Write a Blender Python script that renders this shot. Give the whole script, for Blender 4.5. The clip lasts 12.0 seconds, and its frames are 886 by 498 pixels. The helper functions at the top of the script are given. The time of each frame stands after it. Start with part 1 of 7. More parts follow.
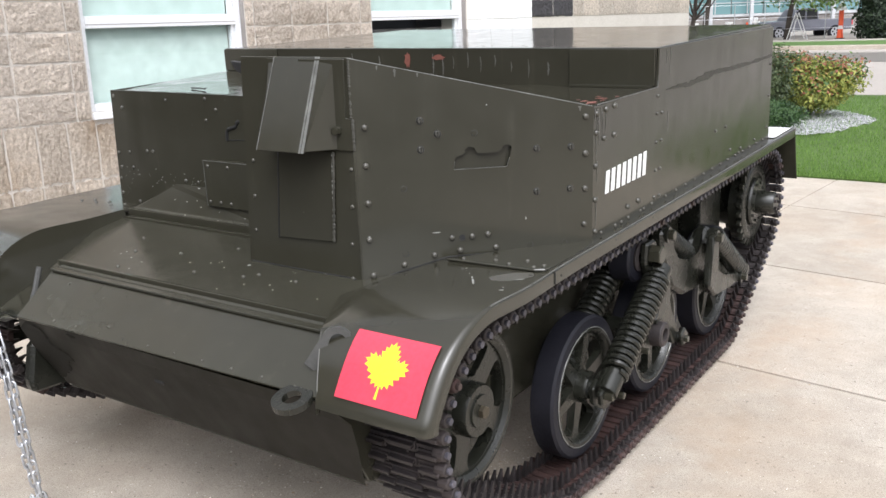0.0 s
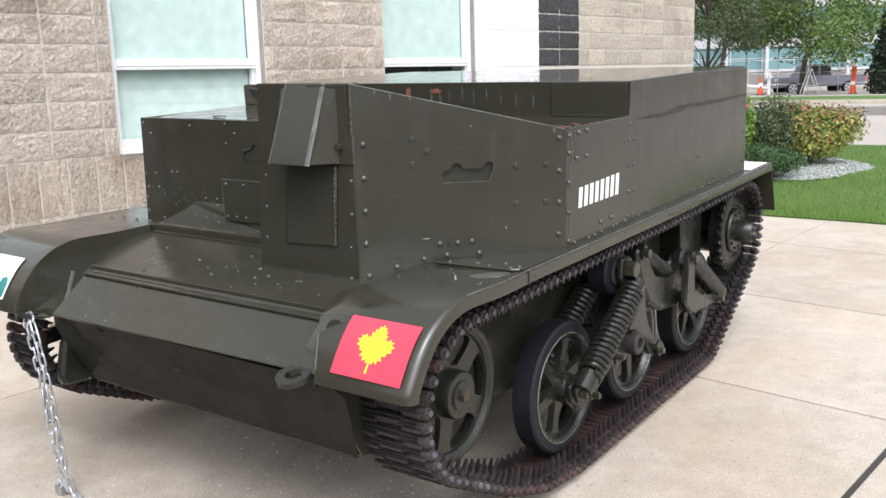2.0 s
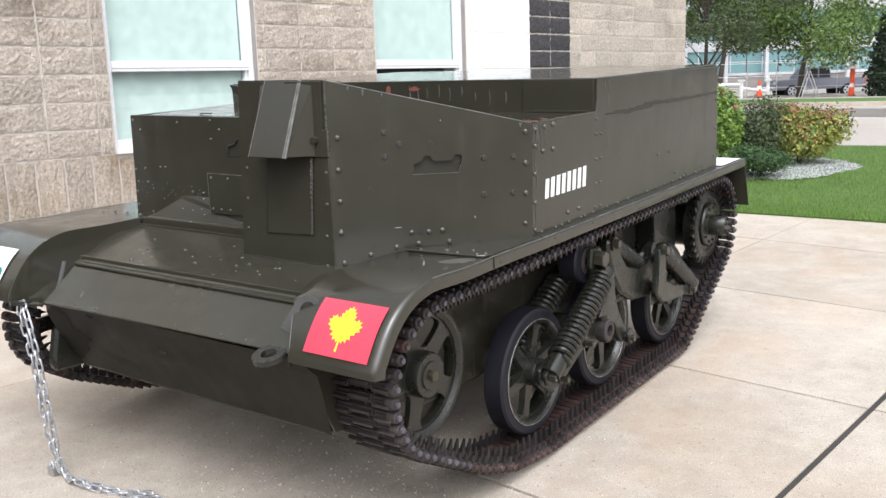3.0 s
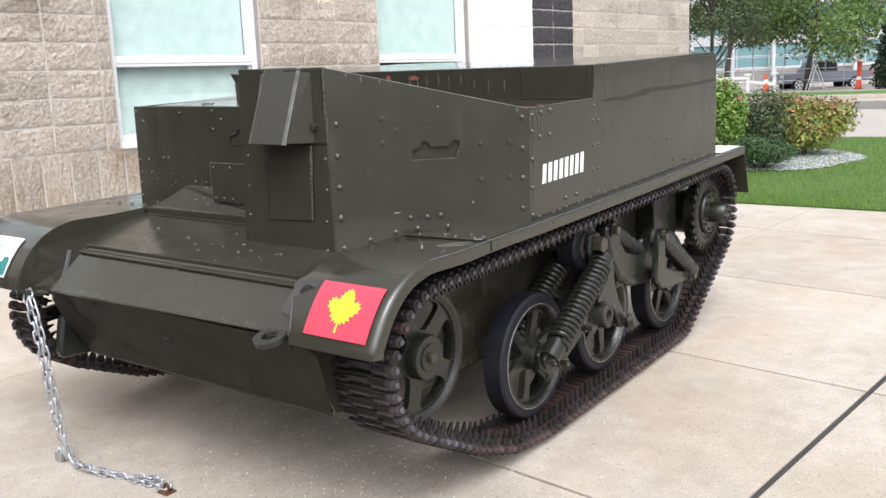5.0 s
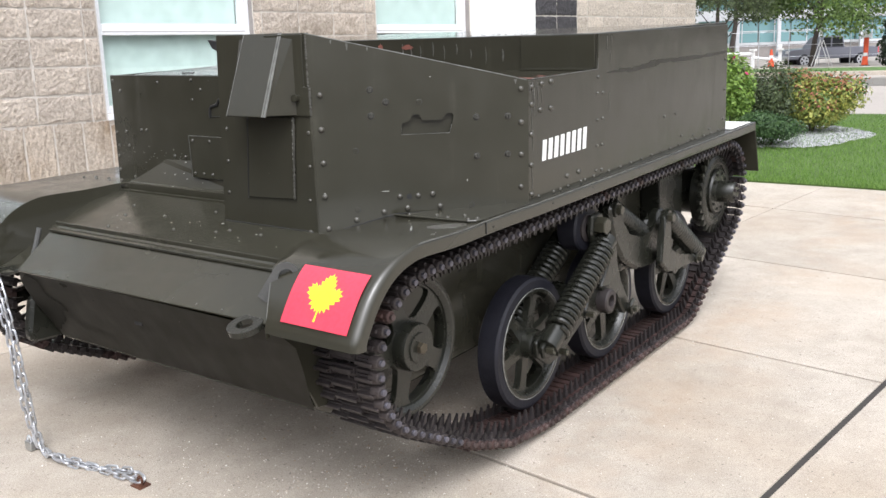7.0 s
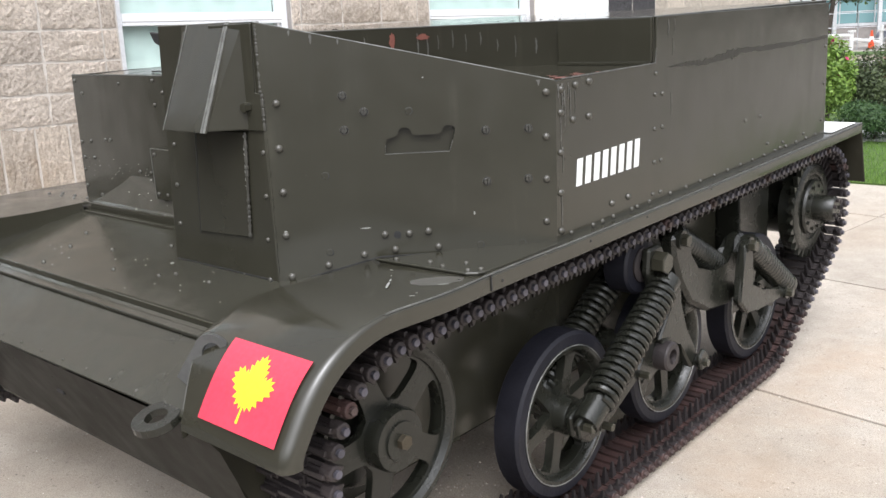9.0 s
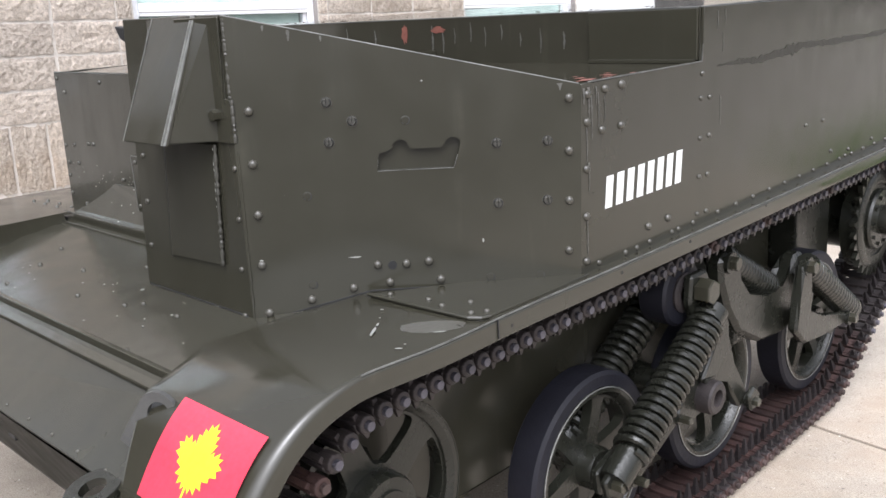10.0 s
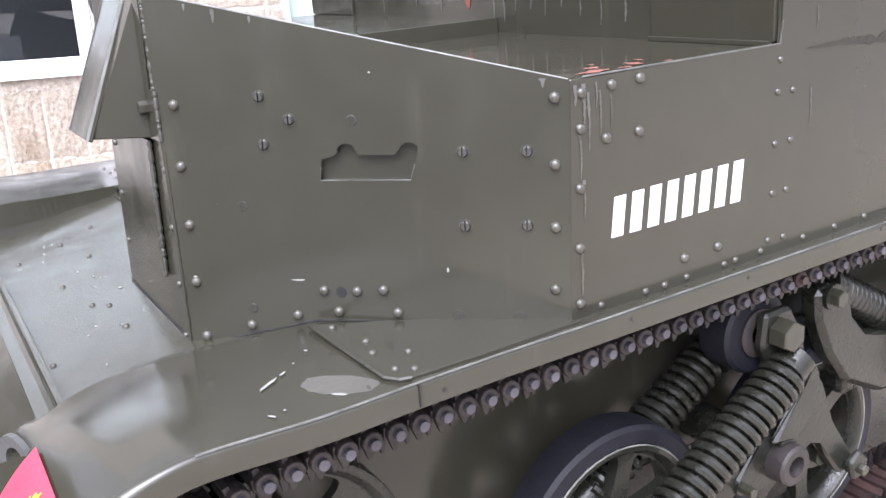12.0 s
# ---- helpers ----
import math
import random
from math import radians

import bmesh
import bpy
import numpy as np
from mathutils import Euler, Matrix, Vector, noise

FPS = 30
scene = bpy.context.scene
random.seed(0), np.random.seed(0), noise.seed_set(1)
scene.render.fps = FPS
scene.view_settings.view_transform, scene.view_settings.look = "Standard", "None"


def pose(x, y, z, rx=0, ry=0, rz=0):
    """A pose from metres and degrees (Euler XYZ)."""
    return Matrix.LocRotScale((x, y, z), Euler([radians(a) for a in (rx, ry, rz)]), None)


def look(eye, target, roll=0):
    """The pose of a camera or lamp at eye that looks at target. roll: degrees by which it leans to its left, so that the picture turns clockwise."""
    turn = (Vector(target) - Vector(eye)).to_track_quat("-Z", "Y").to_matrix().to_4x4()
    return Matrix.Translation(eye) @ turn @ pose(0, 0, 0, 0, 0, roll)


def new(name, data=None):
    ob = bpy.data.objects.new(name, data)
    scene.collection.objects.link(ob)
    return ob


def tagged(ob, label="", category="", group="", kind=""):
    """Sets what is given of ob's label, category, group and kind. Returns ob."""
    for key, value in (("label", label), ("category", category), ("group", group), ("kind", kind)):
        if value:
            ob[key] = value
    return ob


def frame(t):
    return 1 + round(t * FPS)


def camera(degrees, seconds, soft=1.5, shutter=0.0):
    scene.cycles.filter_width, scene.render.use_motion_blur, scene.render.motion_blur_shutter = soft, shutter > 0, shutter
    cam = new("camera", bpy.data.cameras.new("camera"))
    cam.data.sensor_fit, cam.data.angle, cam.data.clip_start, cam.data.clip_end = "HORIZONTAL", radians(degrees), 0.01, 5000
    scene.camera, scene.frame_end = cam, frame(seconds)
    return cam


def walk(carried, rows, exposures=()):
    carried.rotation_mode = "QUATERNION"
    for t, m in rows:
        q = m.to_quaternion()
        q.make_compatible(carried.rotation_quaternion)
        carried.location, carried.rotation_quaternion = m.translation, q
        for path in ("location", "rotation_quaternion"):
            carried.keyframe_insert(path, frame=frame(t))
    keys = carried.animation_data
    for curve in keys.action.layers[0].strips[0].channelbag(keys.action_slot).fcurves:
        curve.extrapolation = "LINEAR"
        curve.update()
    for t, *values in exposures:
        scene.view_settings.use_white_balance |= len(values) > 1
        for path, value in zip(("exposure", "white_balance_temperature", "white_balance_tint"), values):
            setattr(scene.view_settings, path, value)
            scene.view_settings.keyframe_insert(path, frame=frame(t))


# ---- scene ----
cam = camera(52.0, 12.0)
# the carrier's pad slopes a little against the true level
PAD = Matrix.Rotation(radians(2.2), 4, (0.807, 0.591, 0)) @ Matrix.Rotation(radians(-0.6), 4, (-0.591, 0.807, 0))
PATH = [
    (0, (2.221, -1.561, 1.766), (1.111, 0.009, 1.214), -2.7),
    (0.5, (2.396, -1.587, 1.757), (1.247, -0.032, 1.245), -2.0),
    (1, (2.416, -1.677, 1.72), (1.272, -0.104, 1.256), -2.6),
    (1.5, (2.421, -1.776, 1.703), (1.282, -0.192, 1.26), -3.1),
    (2, (2.513, -1.817, 1.701), (1.36, -0.243, 1.261), -2.3),
    (2.5, (2.63, -1.864, 1.692), (1.476, -0.289, 1.256), -2.3),
    (4.5, (2.753, -1.908, 1.638), (1.578, -0.344, 1.221), -3.1),
    (5, (2.756, -1.912, 1.638), (1.585, -0.35, 1.202), -3.0),
    (5.5, (2.753, -1.908, 1.641), (1.591, -0.342, 1.2), -2.5),
    (6, (2.757, -1.903, 1.641), (1.604, -0.331, 1.194), -2.3),
    (6.5, (2.745, -1.869, 1.633), (1.584, -0.309, 1.164), -2.4),
    (7, (2.648, -1.711, 1.61), (1.481, -0.163, 1.12), -2.6),
    (9, (2.36, -0.953, 1.589), (1.056, 0.475, 1.079), -3.5),
    (9.5, (2.246, -0.754, 1.581), (0.909, 0.64, 1.061), -3.5),
    (10, (2.179, -0.613, 1.588), (0.809, 0.744, 1.06), -3.7),
    (10.5, (2.167, -0.483, 1.59), (0.726, 0.796, 1.052), -4.4),
    (11, (2.2, -0.315, 1.587), (0.691, 0.866, 1.014), -4.9),
    (11.5, (2.21, -0.162, 1.601), (0.645, 0.926, 0.994), -5.2),
    (12, (2.186, 0.04, 1.604), (0.543, 1.003, 0.993), -4.5),
]
walk(cam, [(t, PAD @ look(eye, target, roll)) for t, eye, target, roll in PATH],
     [(0, 0.90, 6150, 12), (2.5, 0.91, 6150, 12), (9.0, 0.96, 6150, 12), (10.0, 1.07, 6050, 14), (10.5, 1.33, 6000, 15), (11.0, 1.53, 5950, 16), (12.0, 1.86, 5850, 18)])

# ---- light: bright overcast ----
world = bpy.data.worlds.new("overcast_sky")
scene.world = world
world.use_nodes = True
wn = world.node_tree.nodes
wl = world.node_tree.links
sky = wn.new("ShaderNodeTexSky")
sky.sky_type = "NISHITA"
sky.sun_disc = False
SUN_UP, SUN_ROUND = radians(55), radians(136)
sky.sun_elevation = SUN_UP
sky.sun_rotation = SUN_ROUND
sky.air_density = 1.0
sky.dust_density = 6.0
hsv = wn.new("ShaderNodeHueSaturation")
hsv.inputs["Saturation"].default_value = 0.12
wl.new(sky.outputs[0], hsv.inputs["Color"])
wl.new(hsv.outputs[0], wn["Background"].inputs["Color"])
wn["Background"].inputs["Strength"].default_value = 0.15
sun = new("sun", bpy.data.lights.new("sun", "SUN"))
sun.data.energy = 0.70
sun.data.angle = radians(80)
sun.data.color = (1.0, 0.985, 0.96)
sun.matrix_world = look((0, 0, 20), (-math.cos(SUN_UP) * math.sin(SUN_ROUND), -math.cos(SUN_UP) * math.cos(SUN_ROUND), 20 - math.sin(SUN_UP)))

# ---- materials ----
def material(name, rough=0.6, metal=0.0):
    m = bpy.data.materials.new(name)
    m.use_nodes = True
    b = m.node_tree.nodes["Principled BSDF"]
    b.inputs["Roughness"].default_value = rough
    b.inputs["Metallic"].default_value = metal
    return m, m.node_tree.nodes, m.node_tree.links, b


def coords(n, l, kind="Object", scale=1.0):
    tc = n.new("ShaderNodeTexCoord")
    mp = n.new("ShaderNodeMapping")
    mp.inputs["Scale"].default_value = (scale, scale, scale) if not isinstance(scale, tuple) else scale
    l.new(tc.outputs[kind], mp.inputs["Vector"])
    return mp.outputs["Vector"]


def noise_tex(n, l, vec, scale, detail=4.0, rough=0.55):
    t = n.new("ShaderNodeTexNoise")
    t.inputs["Scale"].default_value = scale
    t.inputs["Detail"].default_value = detail
    t.inputs["Roughness"].default_value = rough
    l.new(vec, t.inputs["Vector"])
    return t.outputs["Fac"]


def ramp(n, l, fac, stops):
    r = n.new("ShaderNodeValToRGB")
    e = r.color_ramp.elements
    while len(e) < len(stops):
        e.new(0.5)
    for k, (p, c) in zip(e, stops):
        k.position = p
        k.color = (*c, 1) if len(c) == 3 else c
    l.new(fac, r.inputs["Fac"])
    return r.outputs["Color"]


def mix(n, l, fac, a, b, mode="MIX"):
    m = n.new("ShaderNodeMix")
    m.data_type = "RGBA"
    m.blend_type = mode
    for key, v in ((0, fac), (6, a), (7, b)):
        if isinstance(v, bpy.types.NodeSocket):
            l.new(v, m.inputs[key])
        elif isinstance(v, tuple):
            m.inputs[key].default_value = (*v, 1)
        else:
            m.inputs[key].default_value = v
    return m.outputs[2]


def bump(n, l, b, height, strength=0.3, dist=0.01):
    k = n.new("ShaderNodeBump")
    k.inputs["Strength"].default_value = strength
    k.inputs["Distance"].default_value = dist
    l.new(height, k.inputs["Height"])
    l.new(k.outputs["Normal"], b.inputs["Normal"])


def mottled(name, dark, light, rough=0.6, metal=0.0, big=2.0, fine=60.0, relief=0.2, dist=0.005, vary=0.0, rough_var=0.1):
    """A surface with two scales of colour variation, uneven gloss and fine relief."""
    m, n, l, b = material(name, rough, metal)
    v = coords(n, l)
    f1 = noise_tex(n, l, v, big, 5)
    f2 = noise_tex(n, l, v, fine, 3)
    c1 = ramp(n, l, f1, [(0.3, dark), (0.7, light)])
    mid = tuple((a + c) / 2 for a, c in zip(dark, light))
    c2 = ramp(n, l, f2, [(0.3, tuple(a * 0.75 for a in mid)), (0.7, tuple(min(1, a * 1.25) for a in mid))])
    col = mix(n, l, 0.4, c1, c2)
    if vary:
        oi = n.new("ShaderNodeObjectInfo")
        mr = n.new("ShaderNodeMapRange")
        mr.inputs["To Min"].default_value = 1 - vary
        mr.inputs["To Max"].default_value = 1 + vary
        l.new(oi.outputs["Random"], mr.inputs["Value"])
        col = mix(n, l, 1.0, col, mr.outputs["Result"], "MULTIPLY")
    l.new(col, b.inputs["Base Color"])
    rr = n.new("ShaderNodeMapRange")
    rr.inputs["To Min"].default_value = max(0.02, rough - rough_var)
    rr.inputs["To Max"].default_value = min(1, rough + rough_var)
    l.new(f1, rr.inputs["Value"])
    l.new(rr.outputs["Result"], b.inputs["Roughness"])
    bump(n, l, b, f2, relief, dist)
    return m


def paint(name, dark, light, rough, level):
    """Brushed-on gloss paint: soft colour drift, rain streaks in the gloss, slight orange peel."""
    m, n, l, b = material(name, rough)
    tc = n.new("ShaderNodeNewGeometry")
    v = tc.outputs["Position"]
    f1 = noise_tex(n, l, v, 1.8, 4)
    mp = n.new("ShaderNodeMapping")
    mp.inputs["Scale"].default_value = (16.0, 16.0, 1.3)
    l.new(v, mp.inputs["Vector"])
    f2 = noise_tex(n, l, mp.outputs["Vector"], 1.0, 4)
    f3 = noise_tex(n, l, v, 9.0, 5)
    col = ramp(n, l, f1, [(0.3, dark), (0.7, light)])
    col = mix(n, l, 0.35, col, ramp(n, l, f3, [(0.35, dark), (0.65, light)]))
    # a few pale rain runs, broken up by the fine noise
    runs = mix(n, l, 1.0, ramp(n, l, f2, [(0.60, (0, 0, 0)), (0.76, (0.35, 0.35, 0.35))]), ramp(n, l, f3, [(0.40, (0, 0, 0)), (0.62, (1, 1, 1))]), "MULTIPLY")
    col = mix(n, l, runs, col, tuple(2.0 * c for c in light))
    vo = n.new("ShaderNodeTexVoronoi")
    vo.inputs["Scale"].default_value = 26.0
    l.new(v, vo.inputs["Vector"])
    nick = ramp(n, l, vo.outputs["Distance"], [(0.028, (1, 1, 1)), (0.045, (0, 0, 0))])
    gate = ramp(n, l, noise_tex(n, l, v, 7.0, 3), [(0.60, (0, 0, 0)), (0.64, (1, 1, 1))])
    col = mix(n, l, mix(n, l, 1.0, nick, gate, "MULTIPLY"), col, (0.16, 0.155, 0.14))
    l.new(col, b.inputs["Base Color"])
    b.inputs["Specular IOR Level"].default_value = level
    add = n.new("ShaderNodeMath")
    add.operation = "ADD"
    l.new(f2, add.inputs[0])
    l.new(f3, add.inputs[1])
    rr = n.new("ShaderNodeMapRange")
    rr.inputs["From Min"].default_value = 0.7
    rr.inputs["From Max"].default_value = 1.3
    rr.inputs["To Min"].default_value = max(0.04, rough - 0.07)
    rr.inputs["To Max"].default_value = rough + 0.07
    l.new(add.outputs[0], rr.inputs["Value"])
    l.new(rr.outputs["Result"], b.inputs["Roughness"])
    wave = noise_tex(n, l, v, 2.6, 2)
    peel = noise_tex(n, l, v, 34.0, 2)
    k = n.new("ShaderNodeBump")
    k.inputs["Strength"].default_value = 0.10
    k.inputs["Distance"].default_value = 0.05
    l.new(wave, k.inputs["Height"])
    k2 = n.new("ShaderNodeBump")
    k2.inputs["Strength"].default_value = 0.03
    k2.inputs["Distance"].default_value = 0.003
    l.new(peel, k2.inputs["Height"])
    l.new(k.outputs["Normal"], k2.inputs["Normal"])
    l.new(k2.outputs["Normal"], b.inputs["Normal"])
    return m


OLIVE = paint("olive_paint", (0.0300, 0.0284, 0.0200), (0.0366, 0.0350, 0.0250), 0.20, 0.55)
WET_OLIVE = paint("wet_olive_paint", (0.0300, 0.0282, 0.0204), (0.0366, 0.0348, 0.0254), 0.09, 0.6)
GUARD_OLIVE = paint("guard_olive_paint", (0.0300, 0.0282, 0.0200), (0.0366, 0.0348, 0.0250), 0.17, 0.62)
# paler rivet heads: worn tips, with their highlights put into the colour
RIVET_PAINT = paint("worn_glint_rivet_paint", (0.042, 0.039, 0.030), (0.075, 0.071, 0.058), 0.26, 0.6)
# matt olive, also darkened to stand in for shade on the nose
MATT_OLIVE = paint("shaded_matt_olive_paint", (0.026, 0.0237, 0.017), (0.032, 0.0295, 0.0215), 0.45, 0.3)
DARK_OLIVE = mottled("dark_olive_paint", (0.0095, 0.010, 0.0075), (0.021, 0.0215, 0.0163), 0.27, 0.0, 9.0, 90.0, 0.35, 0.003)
TRACK_IRON = mottled("dark_track_iron", (0.013, 0.0122, 0.0135), (0.050, 0.040, 0.038), 0.52, 0.25, 14.0, 120.0, 0.5, 0.003, vary=0.35)
RUSTY_IRON = mottled("rusty_track_iron", (0.012, 0.008, 0.008), (0.064, 0.033, 0.028), 0.6, 0.1, 22.0, 120.0, 0.5, 0.003, vary=0.4)
BLADE_IRON = mottled("dark_blade_iron", (0.012, 0.0105, 0.011), (0.044, 0.037, 0.037), 0.42, 0.35, 26.0, 140.0, 0.4, 0.002, vary=0.4)
PIN_STEEL = mottled("worn_pin_steel", (0.040, 0.038, 0.046), (0.135, 0.128, 0.15), 0.5, 0.4, 40.0, 200.0, 0.3, 0.002, vary=0.4)
RUSTY_PIN = mottled("rusty_pin_steel", (0.035, 0.024, 0.022), (0.085, 0.060, 0.055), 0.6, 0.3, 40.0, 200.0, 0.3, 0.002, vary=0.4)
# worn plate edges; also paints the light on the slot's lower edge
EDGE = mottled("worn_and_lit_edge", (0.026, 0.026, 0.022), (0.21, 0.21, 0.195), 0.4, 0.2, 22.0, 120.0, 0.1)
RIM_EDGE = mottled("bare_rim_edge", (0.06, 0.06, 0.055), (0.48, 0.48, 0.46), 0.35, 0.5, 16.0, 120.0, 0.1)
PALE = mottled("pale_run_marks", (0.036, 0.0345, 0.027), (0.12, 0.118, 0.108), 0.4, 0.0, 14.0, 90.0, 0.1)
# darker olive for the reflection band painted along the side plate
REFLECTION_BAND = mottled("dark_reflection_band", (0.014, 0.013, 0.009), (0.024, 0.0225, 0.016), 0.36, 0.0, 8.0, 60.0, 0.2)
RUBBER = mottled("tyre_rubber", (0.0055, 0.0055, 0.0085), (0.014, 0.014, 0.020), 0.55, 0.0, 12.0, 60.0, 0.4, 0.004)
RUBBER.node_tree.nodes["Principled BSDF"].inputs["Specular IOR Level"].default_value = 0.3
STEEL = mottled("bare_steel", (0.35, 0.35, 0.34), (0.5, 0.5, 0.49), 0.35, 0.8, 20.0, 200.0, 0.1, 0.001)
CHAIN_STEEL = mottled("galvanised_steel", (0.42, 0.43, 0.45), (0.68, 0.69, 0.72), 0.32, 0.75, 30.0, 200.0, 0.2, 0.001)
BLACK = mottled("black_paint", (0.012, 0.012, 0.012), (0.02, 0.02, 0.02), 0.5)
RED_PAINT = mottled("red_paint", (0.62, 0.045, 0.075), (0.70, 0.055, 0.09), 0.4, 0, 5, 80, 0.05)
YELLOW_PAINT = mottled("yellow_paint", (0.85, 0.62, 0.02), (0.9, 0.68, 0.03), 0.45, 0, 6, 80, 0.05)
WHITE_PAINT = mottled("white_paint", (0.74, 0.74, 0.73), (0.82, 0.82, 0.80), 0.45, 0, 4, 60, 0.05)
TEAL_PAINT = mottled("teal_paint", (0.02, 0.16, 0.15), (0.03, 0.20, 0.18), 0.45)
def concrete(name, dark, light):
    """Broom-finished concrete: broad stains, small blotches, dark pores and sand."""
    m, n, l, b = material(name, 0.75)
    tc = n.new("ShaderNodeNewGeometry")
    v = tc.outputs["Position"]
    mid = tuple((a + c) / 2 for a, c in zip(dark, light))
    col = ramp(n, l, noise_tex(n, l, v, 0.9, 6, 0.62), [(0.32, dark), (0.52, mid), (0.70, light)])
    col = mix(n, l, 0.45, col, ramp(n, l, noise_tex(n, l, v, 5.5, 6, 0.65), [(0.34, dark), (0.66, light)]))
    col = mix(n, l, ramp(n, l, noise_tex(n, l, v, 0.55, 5, 0.6), [(0.47, (0, 0, 0)), (0.68, (0.45, 0.45, 0.45))]), col, (0.36, 0.275, 0.19))
    sand = noise_tex(n, l, v, 230.0, 3, 0.7)
    col = mix(n, l, 0.75, col, ramp(n, l, sand, [(0.30, (0.42, 0.40, 0.38)), (0.50, (1, 1, 1)), (0.70, (1.35, 1.33, 1.3))]), "MULTIPLY")
    pores = ramp(n, l, noise_tex(n, l, v, 60.0, 2), [(0.285, (1, 1, 1)), (0.32, (0, 0, 0))])
    col = mix(n, l, pores, col, tuple(a * 0.6 for a in dark))
    vo = n.new("ShaderNodeTexVoronoi")
    vo.inputs["Scale"].default_value = 55.0
    l.new(v, vo.inputs["Vector"])
    grit = ramp(n, l, vo.outputs["Distance"], [(0.10, (1, 1, 1)), (0.17, (0, 0, 0))])
    some = ramp(n, l, noise_tex(n, l, v, 31.0, 2), [(0.57, (0, 0, 0)), (0.63, (1, 1, 1))])
    col = mix(n, l, mix(n, l, 1.0, grit, some, "MULTIPLY"), col, (0.72, 0.67, 0.60))
    # rust washed off the near track, out to half a metre from it
    axis = n.new("ShaderNodeVectorMath")
    axis.operation = "DOT_PRODUCT"
    axis.inputs[1].default_value = PAD.to_3x3() @ Vector((0.5, 0, 0))
    l.new(v, axis.inputs[0])
    reach = ramp(n, l, axis.outputs["Value"], [(0.45, (0, 0, 0)), (0.55, (0.9, 0.9, 0.9)), (0.85, (0, 0, 0))])
    rust = ramp(n, l, noise_tex(n, l, v, 2.6, 5, 0.62), [(0.42, (0, 0, 0)), (0.66, (0.6, 0.6, 0.6))])
    col = mix(n, l, mix(n, l, 1.0, rust, reach, "MULTIPLY"), col, (0.37, 0.265, 0.175))
    oi = n.new("ShaderNodeObjectInfo")
    mr = n.new("ShaderNodeMapRange")
    mr.inputs["To Min"].default_value = 0.95
    mr.inputs["To Max"].default_value = 1.05
    l.new(oi.outputs["Random"], mr.inputs["Value"])
    col = mix(n, l, 1.0, col, mr.outputs["Result"], "MULTIPLY")
    l.new(col, b.inputs["Base Color"])
    bump(n, l, b, sand, 0.35, 0.003)
    return m


CONCRETE = concrete("pavement_concrete", (0.315, 0.274, 0.224), (0.50, 0.450, 0.385))

def stone(name, dark, light, speck, rough=0.92, start=0.54, tone=(0.62, 0.60, 0.57)):
    """Split-face concrete block: coarse aggregate, pale specks, a rough broken surface."""
    m, n, l, b = material(name, rough)
    v = coords(n, l)
    tc = n.new("ShaderNodeNewGeometry")
    f1 = noise_tex(n, l, tc.outputs["Position"], 42.0, 8, 0.72)
    f2 = noise_tex(n, l, tc.outputs["Position"], 3.2, 4)
    col = ramp(n, l, f1, [(0.34, dark), (0.52, tuple((a + q) / 2 for a, q in zip(dark, light))), (0.68, light)])
    col = mix(n, l, 0.5, col, ramp(n, l, f2, [(0.3, tuple(a * 0.78 for a in light)), (0.7, light)]), "MULTIPLY")
    stain = ramp(n, l, noise_tex(n, l, tc.outputs["Position"], 1.6, 5, 0.6), [(start, (1, 1, 1)), (start + 0.18, tone)])
    col = mix(n, l, 1.0, col, stain, "MULTIPLY")
    vo = n.new("ShaderNodeTexVoronoi")
    vo.inputs["Scale"].default_value = 75.0
    l.new(tc.outputs["Position"], vo.inputs["Vector"])
    sp = ramp(n, l, vo.outputs["Distance"], [(0.10, (1, 1, 1)), (0.20, (0, 0, 0))])
    f3 = noise_tex(n, l, tc.outputs["Position"], 19.0, 2)
    gate = ramp(n, l, f3, [(0.58, (0, 0, 0)), (0.66, (1, 1, 1))])
    col = mix(n, l, mix(n, l, 1.0, sp, gate, "MULTIPLY"), col, speck)
    oi = n.new("ShaderNodeObjectInfo")
    mr = n.new("ShaderNodeMapRange")
    mr.inputs["To Min"].default_value = 0.88
    mr.inputs["To Max"].default_value = 1.10
    l.new(oi.outputs["Random"], mr.inputs["Value"])
    col = mix(n, l, 1.0, col, mr.outputs["Result"], "MULTIPLY")
    l.new(col, b.inputs["Base Color"])
    bump(n, l, b, f1, 1.0, 0.03)
    return m


BLOCK = stone("split_face_block", (0.39, 0.345, 0.30), (0.84, 0.765, 0.68), (0.85, 0.80, 0.73))
STAINED_BLOCK = stone("stained_split_block", (0.38, 0.333, 0.283), (0.82, 0.74, 0.645), (0.85, 0.80, 0.73), 0.92, 0.52, (0.60, 0.53, 0.45))
DARK_BLOCK = stone("dark_split_block", (0.035, 0.033, 0.037), (0.16, 0.15, 0.16), (0.5, 0.5, 0.5))
MORTAR = mottled("mortar", (0.47, 0.43, 0.38), (0.58, 0.54, 0.49), 0.95, 0, 4, 80, 0.3)
WHITE_PANEL = mottled("white_wall_panel", (0.78, 0.79, 0.80), (0.84, 0.85, 0.86), 0.35, 0, 1.5, 40, 0.03)
WINDOW_WHITE = mottled("white_window_frame", (0.66, 0.67, 0.69), (0.73, 0.74, 0.75), 0.35, 0, 3, 60, 0.03)
GRASS = mottled("grass_blades", (0.045, 0.10, 0.018), (0.11, 0.20, 0.04), 0.7, 0, 1.2, 30, 0.3, vary=0.0)
ASPHALT = mottled("road_concrete", (0.30, 0.27, 0.24), (0.42, 0.38, 0.34), 0.7, 0, 0.15, 20.0, 0.2)
GRAVEL = mottled("pale_gravel", (0.28, 0.28, 0.29), (0.55, 0.55, 0.56), 0.8, 0, 6.0, 40.0, 0.5, 0.01)
